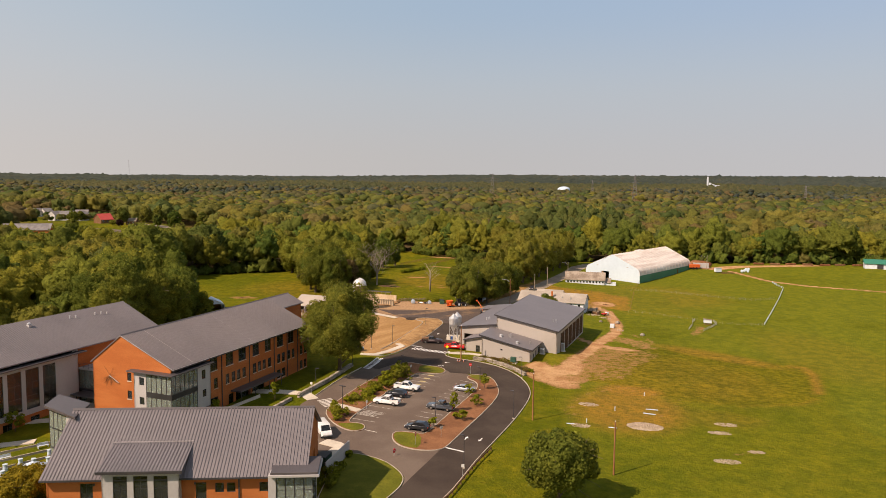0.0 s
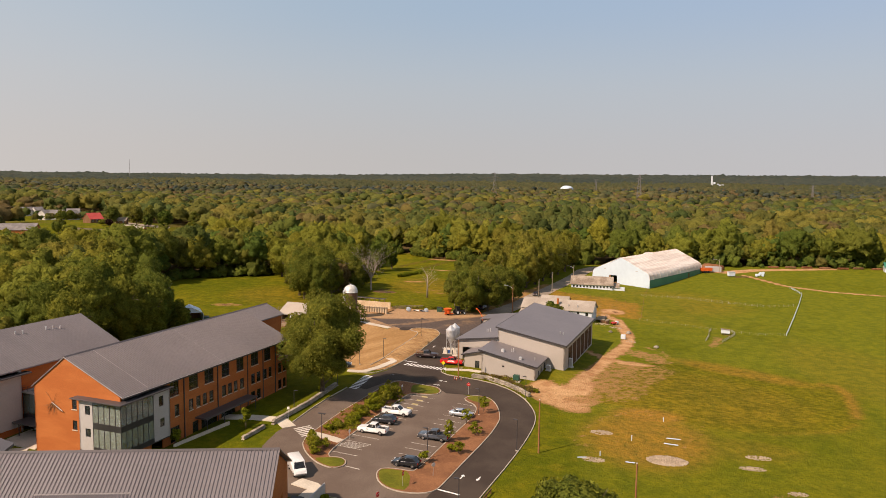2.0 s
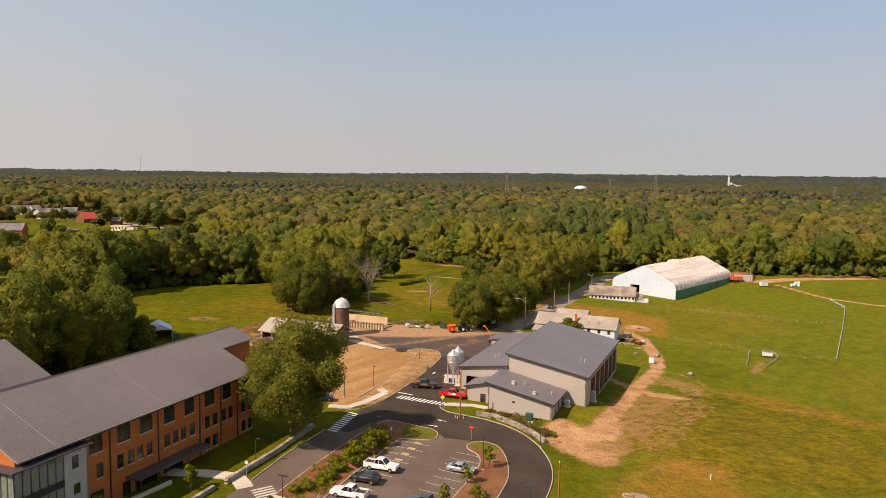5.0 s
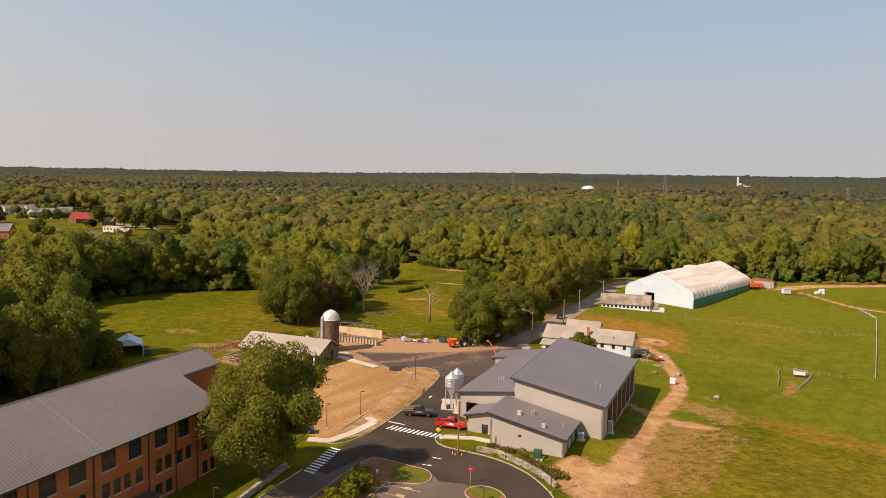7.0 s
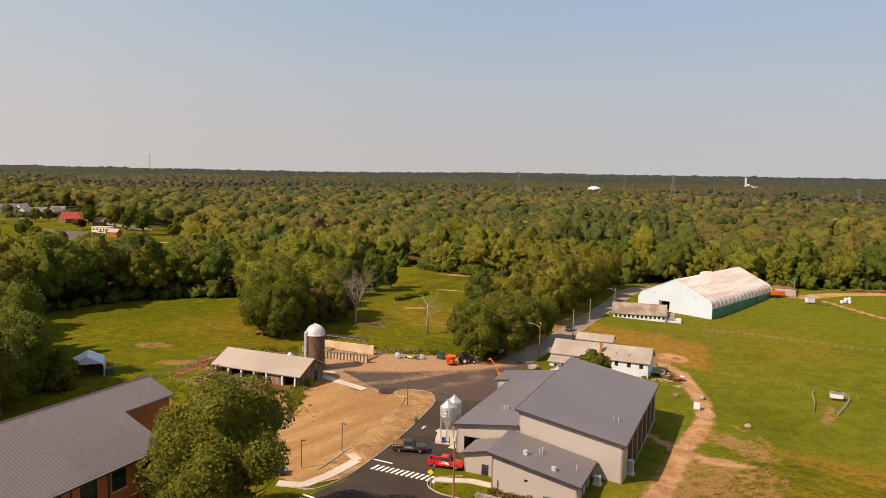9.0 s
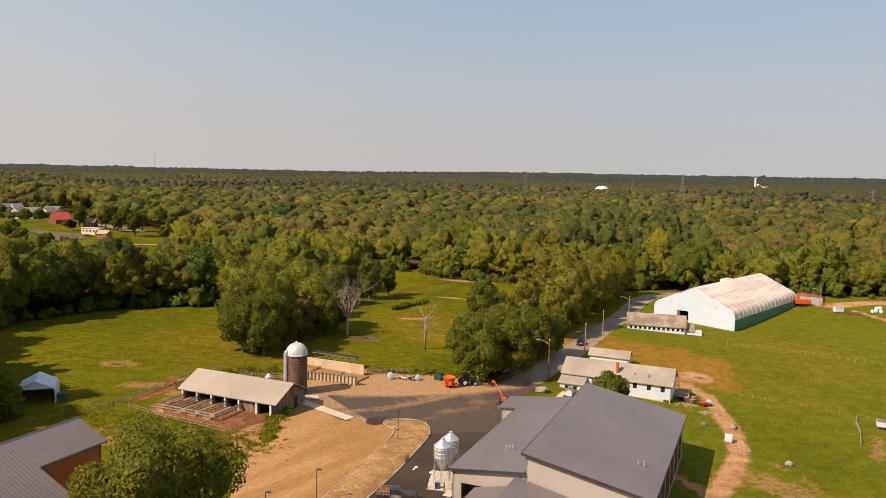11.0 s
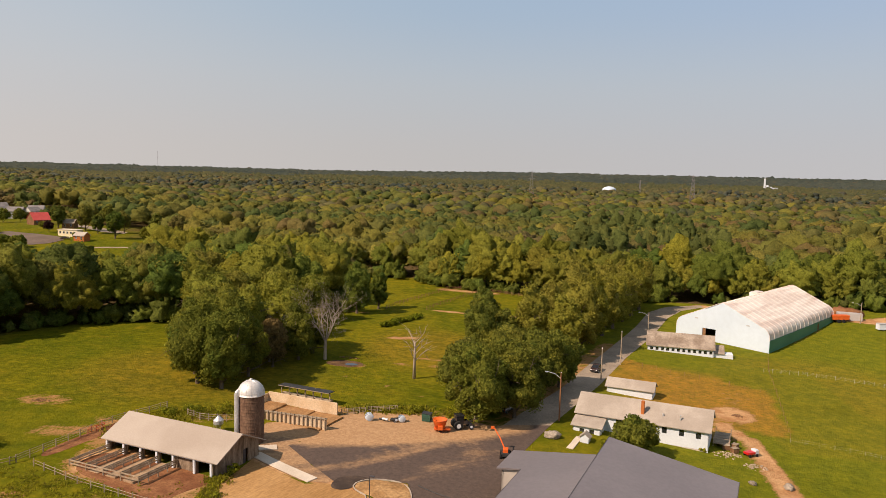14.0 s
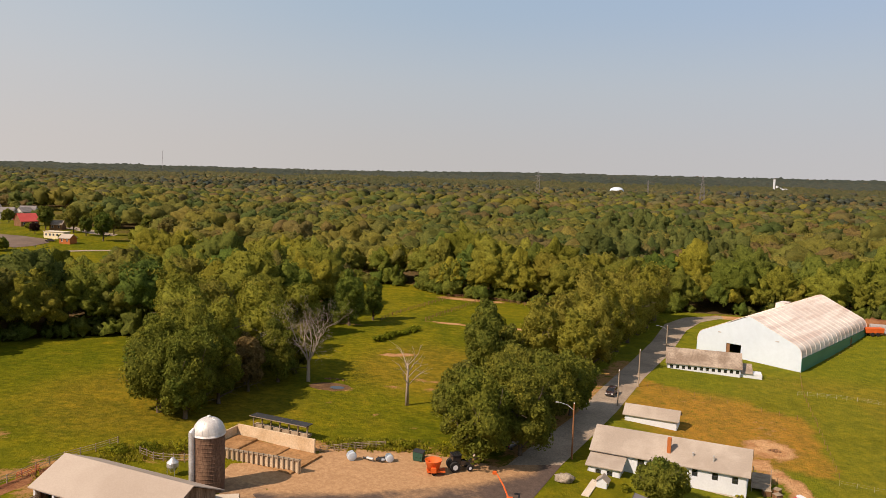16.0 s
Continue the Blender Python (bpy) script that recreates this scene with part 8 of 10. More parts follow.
for x, y, r in ((-28.7, 269.9, 0.75), (-22.8, 271.2, 0.65)):
    bale = thing("wrapped_bale", pose(x, y, gz(x, y), 0, 0, 118), "white plastic-wrapped round bale", "hay bale", "wrapped bales")
    bm = bmesh.new()
    tube(bm, (-0.55, 0, r), (0.55, 0, r), r, r, 24)
    part("wrap", soft(bm, 0.16), "tent_white", bale, flat=False)
junk = thing("scrap_pile", pose(-25.2, 270.6, gz(-25.2, 270.6)), "heap of dark scrap tyres and pipes", "scrap")
rj = random.Random(8)
for k in range(9):
    bm = bmesh.new()
    a = rj.uniform(0, 3)
    c = Vector((rj.uniform(-1.5, 1.5), rj.uniform(-0.6, 0.6), rj.uniform(0.15, 0.5)))
    tube(bm, c, c + Vector((math.cos(a), math.sin(a), 0.05)) * rj.uniform(0.5, 1.6), rj.uniform(0.06, 0.3), n=8)
    part("scrap_piece", bm, "black" if k % 3 else "galvanised", junk)
# bunker: concrete back wall and timber-braced front wall
bunker = thing("bunker_silo", pose(-34.9, 270.4, gz(-35, 268), 0, 0, CAMPUS), "concrete bunker with a timber-post front wall", "bunker")
M["feed_earth"] = surface("feed_earth", (0.23, 0.12, 0.048), (0.34, 0.19, 0.085), 0.3, 2.5, 0.95, spread=0.25, relief=0.06)
M["bunker_wall"] = surface("bunker_wall", (0.50, 0.36, 0.22), (0.60, 0.47, 0.32), 0.3, 4, 0.9, spread=0.15)
part("back_wall", boxed(-15.6, -0.15, -0.5, 0, 0.15, 2.5, bevel=0.03), "bunker_wall", bunker, "sand-coloured concrete wall")
part("end_wall", boxed(-15.9, -8.0, -0.5, -15.65, 0.15, 2.2, bevel=0.03), "bunker_wall", bunker, "sand-coloured concrete wall")
part("front_panel", walled((-13.6, -9.4), (2.4, -7.5), -0.5, 1.95, (), 0.2), "bunker_wall", bunker, "weathered plank wall")
for k in range(19):
    x = -13.4 + 15.6 * k / 18
    y = -9.4 + 1.9 * k / 18
    part("buttress", boxed(x - 0.1, y - 0.26, -0.4, x + 0.1, y - 0.01, 2.25), "wood_grey", bunker, "weathered post")
part("top_rail", walled((-13.7, -9.6), (2.5, -7.7), 1.96, 2.1, (), 0.5), "wood_grey", bunker)
part("feed_floor", boxed(-15.5, -8.6, -0.5, 1.5, -0.3, 0.3), "feed_earth", bunker, "trodden orange-brown earth floor")
part("silage", soft(boxed(-15.4, -7.6, -0.3, -11.0, -0.4, 0.9), 0.35), "feed_earth", bunker, "low heap of tan feed")
part("silage", soft(boxed(-11.2, -5.6, -0.3, -4.5, -0.4, 0.55), 0.3), "feed_earth", bunker, "low heap of tan feed")
rack = thing("feed_rack_roof", pose(-43.2, 277.6, gz(-43, 277.6), 0, 0, -18), "long low roof on timber posts over a feed bunk", "feed shelter")
part("roof", slabbed([(-6.0, -0.9, 2.45), (6.0, -0.9, 2.45), (6.0, 1.1, 2.4), (-6.0, 1.1, 2.4)], 0.12), "black", rack, "thin black felted roof")
part("fascia", boxed(-6.0, -0.96, 2.3, 6.0, -0.9, 2.42), "wood_grey", rack, "pale front edge")
for k in range(7):
    x = -5.7 + 1.9 * k
    part("post", boxed(x - 0.08, -0.3, -0.3, x + 0.08, -0.14, 2.3), "wood_grey", rack)
    part("knee_brace", tubed(((x, -0.22, 1.5), (x, 0.6, 2.45), 0.05), n=5), "wood_grey", rack)
part("bunk", boxed(-5.8, 0.0, 0.2, 5.8, 0.9, 0.7), "wood_grey", rack)
sb = thing("feed_hopper", pose(-52.3, 256.8, gz(-52.3, 256.8)), "small galvanised feed hopper", "feed bin")
bm = bmesh.new()
lathe(bm, ((0.3, 0.6), (0.85, 1.4), (0.85, 2.0), (0.25, 2.6), (0.2, 2.7)), 18)
part("hopper", bm, "galvanised", sb)
for k in range(4):
    a = math.pi * (k + 0.5) / 2
    part("leg", tubed(((0.8 * math.cos(a), 0.8 * math.sin(a), -0.1), (0.8 * math.cos(a), 0.8 * math.sin(a), 1.6), 0.04), n=5), "galvanised", sb)
# white hoop shelter, open at one end
tent = thing("canopy_tent", pose(-91.4, 238.2, gz(-91.4, 238.2), 0, 0, -62) @ Matrix.Scale(1.12, 4), "white gabled fabric shelter open below", "canopy tent")
HOOP = [(-3.0, 0.0), (-3.0, 2.2), (-2.75, 2.6), (0, 4.0), (2.75, 2.6), (3.0, 2.2), (3.0, 0.0)]
for (y0, z0), (y1, z1) in zip(HOOP, HOOP[1:]):
    part("cover", prismed([(y0, z0), (y0 * 0.985, z0 - 0.03 if z0 else 0), (y1 * 0.985, z1 - 0.03 if z1 else 0), (y1, z1)], -3.2, 3.2, "x"), "tent_white", tent)
for x in (-3.2, -1.07, 1.07, 3.2):
    part("hoop", tubed(*[((x, y0 * 0.96, max(z0 - 0.1, -0.1)), (x, y1 * 0.96, max(z1 - 0.1, -0.1)), 0.05) for (y0, z0), (y1, z1) in zip(HOOP, HOOP[1:])], n=6), "galvanised", tent)
part("back_panel", prismed([(y * 0.97, z * 0.98) for y, z in ((-3, 0), (-3, 1.7), (3, 1.7), (3, 0))], -3.16, -3.12, "x"), "wood_brown", tent, "brown back panel")
part("front_panel", prismed([(y * 0.97, z * 0.98) for y, z in HOOP[2:5]], 3.12, 3.16, "x"), "tent_white", tent, "white fabric gable over the open end")
bin_ = thing("feed_box", pose(-86.6, 238.4, gz(-86.6, 238.4), 0, 0, 20), "dark green feed box beside the shelter", "box")
part("body", boxed(-0.8, -0.6, 0, 0.8, 0.6, 1.3, bevel=0.03), "dumpster_green", bin_)
part("lid", boxed(-0.85, -0.65, 1.3, 0.85, 0.65, 1.38), "black", bin_)
# cabinets beside the farm building
for x, y, w, h in ((17.2, 207.4, 1.0, 2.5), (20.0, 210.3, 0.8, 2.4), (5.8, 194.4, 1.0, 1.5), (13.9, 203.0, 0.7, 1.4)):
    ac = thing("utility_cabinet", pose(x, y, gz(x, y), 0, 0, CAMPUS), "pale metal utility cabinet on a concrete pad" if h != 1.5 else "green transformer cabinet on a concrete pad", "utility cabinet")
    part("pad", boxed(-w, -w, -0.2, w, w, 0.14, bevel=0.02), "concrete", ac)
    part("case", soft(boxed(-w * 0.7, -w * 0.5, 0.14, w * 0.7, w * 0.5, h), 0.03), "white_wall" if h != 1.5 else "dumpster_green", ac)
    part("door", boxed(-w * 0.6, -w * 0.5 - 0.03, 0.3, w * 0.6, -w * 0.5 - 0.005, h - 0.12), "panel_grey" if h != 1.5 else "dumpster_green", ac)
# ---- shrubs and young trees ----
def shrub(x, y, r, h, seed, label="rounded green shrub in bark mulch", tint=0.5, dry=0.0, n=420, size=0.2, lift=0.15):
    rng = np.random.default_rng(seed)
    ob = thing("shrub", pose(x, y, gz(x, y) + lift), label, "shrub", "shrubs of the planting beds")
    (v, q), _, _ = crown_cloud(rng, r, h, 0.05, n, size, 14, 0.42)
    link("foliage", mesh_from("foliage", v, q, np.zeros((0, 3), int), {"tint": np.clip(tint - 0.25 + rng.normal(0, 0.15, len(v) // 4).repeat(4), 0, 1), "dry": np.full(len(v), dry)}), "weed", ob)
    part("stem", tubed(((0, 0, -0.2), (0, 0, h * 0.6), 0.05, 0.02), ((0, 0, 0.1), (r * 0.4, 0.1, h * 0.55), 0.03, 0.015), ((0, 0, 0.1), (-r * 0.35, -0.2, h * 0.5), 0.03, 0.015), n=5), "bark", ob)


rb = random.Random(3)
for k, (x, y, r, h) in enumerate(((-30.8, 144.4, 1.5, 2.8), (-31.6, 147.0, 1.2, 3.0), (-29.2, 145.6, 1.2, 1.7), (-30.0, 142.8, 1.0, 1.5))):
    shrub(x, y, r, h, 300 + k, "bushy green shrub on the kerbed tip", 0.85, 0.08, 1000, 0.13)
for k in range(26):
    t = (k + 0.5) / 26
    c = Vector((-29.6, 153.6)).lerp(Vector((-20.2, 178.4)), t)
    tall = 1.0 + 2.0 * min(1.0, max(0.0, (t - 0.35) * 3))
    shrub(c.x + rb.uniform(-1.6, 1.7), c.y + rb.uniform(-0.6, 0.6), rb.uniform(0.8, 1.25) * (1.2 if tall > 2 else 1.0), tall * rb.uniform(0.85, 1.25), 310 + k, "tall bushy shrub in the bark bed" if tall > 2 else "low green shrub in bark mulch", rb.uniform(0.55, 1.0), rb.choice((0, 0, 0.2)), 900, 0.14)
for k, (x, y, r, h) in enumerate(((-1.5, 170.2, 1.25, 4.0), (-4.8, 162.8, 1.1, 3.0), (-2.9, 157.1, 1.4, 2.3), (-7.6, 152.6, 1.15, 4.2), (-5.6, 147.2, 1.1, 2.2), (-6.9, 148.0, 0.8, 1.3), (-11.0, 142.2, 0.9, 2.4))):
    shrub(x, y, r, h, 360 + k, "young green tree in bark mulch" if h > 2.5 else "spreading green shrub in bark mulch", rb.uniform(0.5, 0.9), n=360, size=0.2)
for k in range(14):
    t = k / 13
    x, y = Vector((-2.5, 195.6)).lerp(Vector((8.2, 186.6)), t)
    shrub(x + rb.uniform(-0.4, 0.6), y + rb.uniform(0, 1.2), rb.uniform(0.35, 0.6), rb.uniform(0.5, 1.1), 380 + k, "small russet shrub behind the stone wall" if k % 3 else "small green shrub behind the stone wall", 0.6, 0.55 if k % 3 else 0.0, 120, 0.14, 0)
for k, (x, y, r, h) in enumerate(((-25.6, 116.5, 1.6, 2.2), (-24.8, 119.5, 1.3, 1.8), (-25.2, 113.5, 1.5, 2.0), (-24.6, 125.6, 0.8, 1.3), (-55.0, 143.4, 1.0, 3.4), (-45.5, 152.6, 1.2, 4.8), (-88.5, 131.2, 1.8, 4.6), (-37.0, 177.0, 1.0, 1.0))):
    shrub(x, y, r, h, 400 + k, "leafy shrub beside the brick hall", 0.5, 0.1 if k < 3 else 0, 520, 0.22, 0)
tree(-69.2, 105.6, 4.9, 4.6, 4200, 0.2, 35, "small tree with yellow leaves beside the terrace", 0.6, 0.0, clumps=40, base=1.0, mat="leaf_yellow")
for k, (x, y, r, h) in enumerate(((-41.8, 229, 0.8, 0.6), (-42.6, 233, 0.8, 0.6), (-60, 264, 2.0, 1.6), (-55, 266, 2.2, 1.8), (-64, 262, 1.8, 1.4), (-21, 278, 1.6, 1.0), (-25, 277.5, 1.8, 0.9), (-30, 276, 1.5, 0.9), (14.5, 271.8, 0.9, 1.2), (33.0, 275.2, 0.9, 1.0), (-12.5, 279, 2.2, 1.6), (-43, 240.5, 0.9, 2.4), (10, 187.5, 0.8, 0.6))):
    shrub(x, y, r, h, 420 + k, "rough weedy bush on the farm's edge", rb.uniform(0.4, 1.0), 0.05, 380, 0.2, -0.05)
for k in range(12):
    t = k / 11
    shrub(-42.2 + 7.7 * t + rb.uniform(-0.4, 0.4), 350.8 + 18.5 * t, rb.uniform(1.2, 1.7), rb.uniform(1.1, 1.7), 450 + k, "clump of a low pasture hedge", 0.3, 0.0, 260, 0.3, -0.05)

# tall weeds: drifts of low tufts, too many to count
def weeds(pts, n, half, h, seed, label, tint=1.0, dry=0.12):
    rng = np.random.default_rng(seed)
    p = np.array(pts)
    k = rng.integers(0, len(p) - 1, n)
    t = rng.random(n)[:, None]
    c = p[k] * (1 - t) + p[k + 1] * t + rng.normal(0, half / 2, (n, 2))
    drift = np.sin(c[:, 0] * 0.9 + 1.3 * np.sin(c[:, 1] * 0.5)) * np.sin(c[:, 1] * 0.7 + c[:, 0] * 0.3)
    c = c[drift > -0.35]
    n, per = len(c), 9
    hh = h * rng.uniform(0.4, 1.3, n).repeat(per)
    base = np.column_stack([c, land(c[:, 0], c[:, 1])]).repeat(per, 0) + np.column_stack([rng.normal(0, 0.28, (n * per, 2)), rng.uniform(-0.02, 0.35, n * per) * hh])
    a = rng.uniform(0, 2 * math.pi, n * per)
    side = np.column_stack([np.cos(a), np.sin(a), rng.uniform(-0.3, 0.3, n * per)]) * (0.07 + 0.08 * rng.random(n * per))[:, None]
    up = np.column_stack([rng.normal(0, 0.25, (n * per, 2)), np.full(n * per, 0.7)]) * hh[:, None]
    v = np.stack([base - side, base + side, base + side * 0.5 + up, base - side * 0.5 + up], 1).reshape(-1, 3)
    q = np.arange(len(v)).reshape(-1, 4)
    tone = np.clip(tint + rng.normal(0, 0.2, n).repeat(per * 4), 0, 1)
    link("tall_weeds", mesh_from("tall_weeds", v, q, np.zeros((0, 3), int), {"tint": tone, "dry": np.clip(dry + rng.normal(0, 0.15, n).repeat(per * 4), 0, 1)}), "weed", None, label, kind="stuff", category="weeds")


weeds([(-44, 222), (-48, 226), (-56, 226.5), (-66, 229), (-76, 229), (-86, 231)], 1500, 6.0, 0.22, 71, "tall green weeds below the pens")
weeds([(-43.2, 226), (-43.5, 234), (-44.2, 239)], 420, 1.6, 0.5, 72, "rank green weeds along the bank")
weeds([(-33, 275.5), (-22, 278), (-10, 279)], 700, 2.2, 0.6, 73, "rank green weeds behind the yard")
weeds([(-68, 250), (-63, 262), (-53, 265)], 600, 2.4, 0.6, 74, "rank weeds along the pen fence")
weeds([(-2.2, 197.6), (2.2, 194.6), (6.0, 190.6), (8.4, 187)], 380, 2.0, 0.6, 75, "rank russet weeds behind the stone wall", 0.9, 0.75)

weeds([(-29.0, 153.6), (-26.8, 161), (-24.4, 169), (-21.0, 178)], 900, 2.4, 0.5, 77, "feathery grasses of the planting bed", 0.8, 0.1)

# ---- fences ----
POST_MESH = {}


def fence(name, pts, step, h, rails, label, mat="wood_grey", post=0.06, rail=0.045, category="fence"):
    """Posts at even steps and rails between them, each its own piece."""
    p = resample(pts, step)
    ob = thing(name, pose(p[0][0], p[0][1], gz(*p[0])), label, category)
    o = Vector((p[0][0], p[0][1], gz(*p[0])))
    key = (h, post, mat)
    if key not in POST_MESH:
        bm = boxed(-post, -post, -0.3, post, post, h)
        me = bpy.data.meshes.new("post")
        bmesh.ops.recalc_face_normals(bm, faces=bm.faces)
        bm.to_mesh(me)
        bm.free()
        me.materials.append(M[mat])
        POST_MESH[key] = me
    for a in p:
        q = new("post", POST_MESH[key])
        q.parent = ob
        q.matrix_local = Matrix.Translation(Vector((*a, gz(*a))) - o)
    for z in rails:
        for a, b in zip(p, p[1:]):
            va, vb = Vector((*a, gz(*a) + z)) - o, Vector((*b, gz(*b) + z)) - o
            part("rail", tubed((va, vb, rail), n=4), mat, ob)


fence("timber_fence", [(-75.4, 237.0), (-72.8, 247.6), (-70.9, 256.5), (-67.6, 262), (-66, 265.5)], 2.4, 1.3, (0.5, 0.85, 1.2), "weathered timber rail fence")
fence("timber_fence", [(-78.5, 233.3), (-76.3, 236.1), (-75.4, 237)], 2.0, 1.2, (0.5, 1.0), "weathered timber rail fence")
fence("timber_fence", [(-72.2, 236.5), (-63, 232.5), (-50.1, 228.6)], 2.6, 1.2, (0.55, 1.0), "weathered timber rail fence")
fence("timber_fence", [(-60.5, 262.4), (-57.5, 261), (-54.2, 261.2), (-50, 262.5)], 1.6, 1.4, (0.4, 0.8, 1.2), "weathered timber pen fence")
fence("timber_fence", [(-34.3, 271.2), (-29, 274.6), (-24.6, 276.7)], 1.2, 1.2, (0.3, 0.6, 0.9, 1.15), "weathered timber rail fence")
fence("guard_rail", [(-10.2, 104.5), (-6.2, 111.8), (-2.2, 125.6), (0.2, 132.4)], 2.0, 0.75, (0.5, 0.7), "low timber guard rail beside the road", "wood_brown", 0.1, 0.09, "guard rail")
fence("pasture_fence", [(-47, 380), (-45.2, 390.1), (-31.8, 433.3), (-20, 437)], 3.0, 1.3, (0.5, 0.85, 1.2), "dark timber pasture fence", "wood_brown")
fence("pasture_fence", [(-34, 384), (-31.5, 393.4), (-21.5, 425.1), (-17, 434)], 3.0, 1.3, (0.5, 0.85, 1.2), "dark timber pasture fence", "wood_brown")
fence("pasture_fence", [(-17, 434), (-4, 426.4), (20.7, 428.2), (34, 426)], 3.0, 1.3, (0.5, 0.85, 1.2), "dark timber pasture fence", "wood_brown")
M["wire"] = surface("wire", (0.30, 0.29, 0.22), (0.38, 0.37, 0.30), 1, 5, 0.6, 0.2, spread=0.1, relief=0)
fence("net_fence", [(62.5, 340), (72, 340), (82, 337.5), (91, 334), (101, 330), (111, 326.5), (122, 329.6)], 2.2, 1.1, (0.35, 0.7, 1.0), "pale electric net fence across the meadow", "wire", 0.028, 0.009)
fence("wire_fence", [(69.2, 359), (64, 341), (59.4, 319), (52.6, 288)], 3.6, 1.1, (0.5, 1.0), "grey wire fence on timber posts", "wood_brown", 0.035, 0.006)
fence("wire_fence", [(59.4, 319), (42, 327), (26.4, 334.2)], 3.6, 1.1, (0.5, 1.0), "grey wire fence on timber posts", "wood_brown", 0.035, 0.006)
fence("net_fence", [(51.8, 286), (63.8, 283.1), (72.5, 278.4), (88.4, 273), (97.5, 274.6)], 2.6, 0.9, (0.4, 0.8), "pale electric net fence across the meadow", "wire", 0.018, 0.007)
fence("net_fence", [(67.5, 259.2), (70.8, 267.5), (72.4, 273.5), (74.2, 277.3)], 1.1, 0.9, (0.3, 0.6, 0.85), "short pale net panel beside the coop", "wire", 0.05, 0.03)
fence("net_fence", [(72.4, 258.6), (77.6, 266.8), (80.6, 272), (80.8, 276.5)], 1.1, 0.9, (0.3, 0.6, 0.85), "short pale net panel beside the coop", "wire", 0.05, 0.03)
fence("net_fence", [(136, 372), (135.5, 357), (124, 331), (98.6, 275.7)], 3.0, 0.9, (0.4, 0.8), "white electric net fence across the meadow", "tent_white", 0.05, 0.05)

# pens in front of the cattle shed
M["pen_concrete"] = surface("pen_concrete", (0.28, 0.18, 0.105), (0.38, 0.26, 0.16), 0.4, 4, 0.9, spread=0.2)
pens = thing("feeding_pens", pose(-45.1, 238.9, 0, 0, 0, CAMPUS), "row of railed concrete feeding pens", "pens")
gp = gz(-60, 238)
for k in range(4):
    x = -21.0 + 3.45 * k
    part("pen_floor", boxed(x + 0.4, -7.6, gp - 0.5, x + 2.3, -0.2, gp + 0.12, bevel=0.02), "pen_concrete", pens, "worn concrete pen floor")
for k in range(5):
    x = -21.0 + 3.45 * k
    for j in range(5):
        y = -7.6 + 1.85 * j
        part("post", boxed(x - 0.06, y - 0.06, gp - 0.4, x + 0.06, y + 0.06, gp + 1.2), "wood_grey", pens)
    for z in (0.5, 0.85, 1.1):
        part("rail", boxed(x - 0.03, -7.6, gp + z - 0.09, x + 0.03, -0.2, gp + z + 0.09), "wood_grey", pens)
for z in (0.6, 1.1):
    part("rail", boxed(-21, -7.63, gp + z - 0.09, -7.2, -7.57, gp + z + 0.09), "wood_grey", pens)
M["soil_red"] = surface("soil_red", (0.165, 0.066, 0.03), (0.25, 0.115, 0.052), 0.3, 3, 0.95, spread=0.25, relief=0.05)
laid("pen_yard", rounded([(-67.5, 237), (-58, 232.8), (-54.5, 230.6), (-50.5, 228.8), (-48.6, 230.5), (-47.2, 234), (-44.4, 237.6), (-46, 239.4), (-54, 241.6), (-65.4, 245)], 2), 0.02, "soil_red", "red-brown trodden soil of the pens", "bare ground")
laid("pen_yard", rounded([(-74.6, 241), (-72.5, 239.5), (-69.5, 250), (-66.5, 258), (-69, 260), (-72.6, 250)], 2), 0.02, "soil_red", "red-brown trodden soil by the fence", "bare ground")
gate = thing("red_gate", pose(-71.5, 251.6, gz(-71.5, 251.6), 0, 0, 75), "red tubular farm gate", "gate")
for z in (0.3, 0.55, 0.8, 1.05):
    part("tube", tubed(((-1.8, 0, z), (1.8, 0, z), 0.035), n=5), "red", gate)
for x in (-1.8, 0, 1.8):
    part("upright", tubed(((x, 0, 0.0), (x, 0, 1.08), 0.035), n=5), "red", gate)

# farm pond
M["mud"] = surface("mud", (0.085, 0.048, 0.024), (0.15, 0.085, 0.04), 0.4, 3, 0.9, spread=0.25, relief=0.05)
M["water"] = glass_mat("water", (0.03, 0.028, 0.02), 0.04, 0.0)
laid("pond_bank", rounded([(-47.6, 305.4), (-44, 303.6), (-39.6, 304.2), (-37.6, 306.6), (-40, 309.4), (-45.5, 309.2)], 2), 0.03, "mud", "trampled muddy bank of the pond", "bank")
laid("pond", rounded([(-42.6, 305.6), (-41.2, 305.0), (-39.8, 305.5), (-39.2, 306.6), (-40.6, 307.4), (-42.2, 307.0)], 2), 0.06, "water", "small dark farm pond", "water")

# stone walls, each stone a piece
STONES = []
for k in range(8):
    bm = boxed(-0.34, -0.32, -0.12, 0.34, 0.32, 0.12)
    rk = random.Random(60 + k)
    for v in bm.verts:
        v.co += Vector((rk.uniform(-0.07, 0.07), rk.uniform(-0.04, 0.04), rk.uniform(-0.03, 0.03)))
    bmesh.ops.bevel(bm, geom=bm.edges[:], offset=0.04, segments=1, affect="EDGES")
    bmesh.ops.recalc_face_normals(bm, faces=bm.faces)
    me = bpy.data.meshes.new("stone")
    bm.to_mesh(me)
    bm.free()
    me.materials.append(M["stone"])
    STONES.append(me)


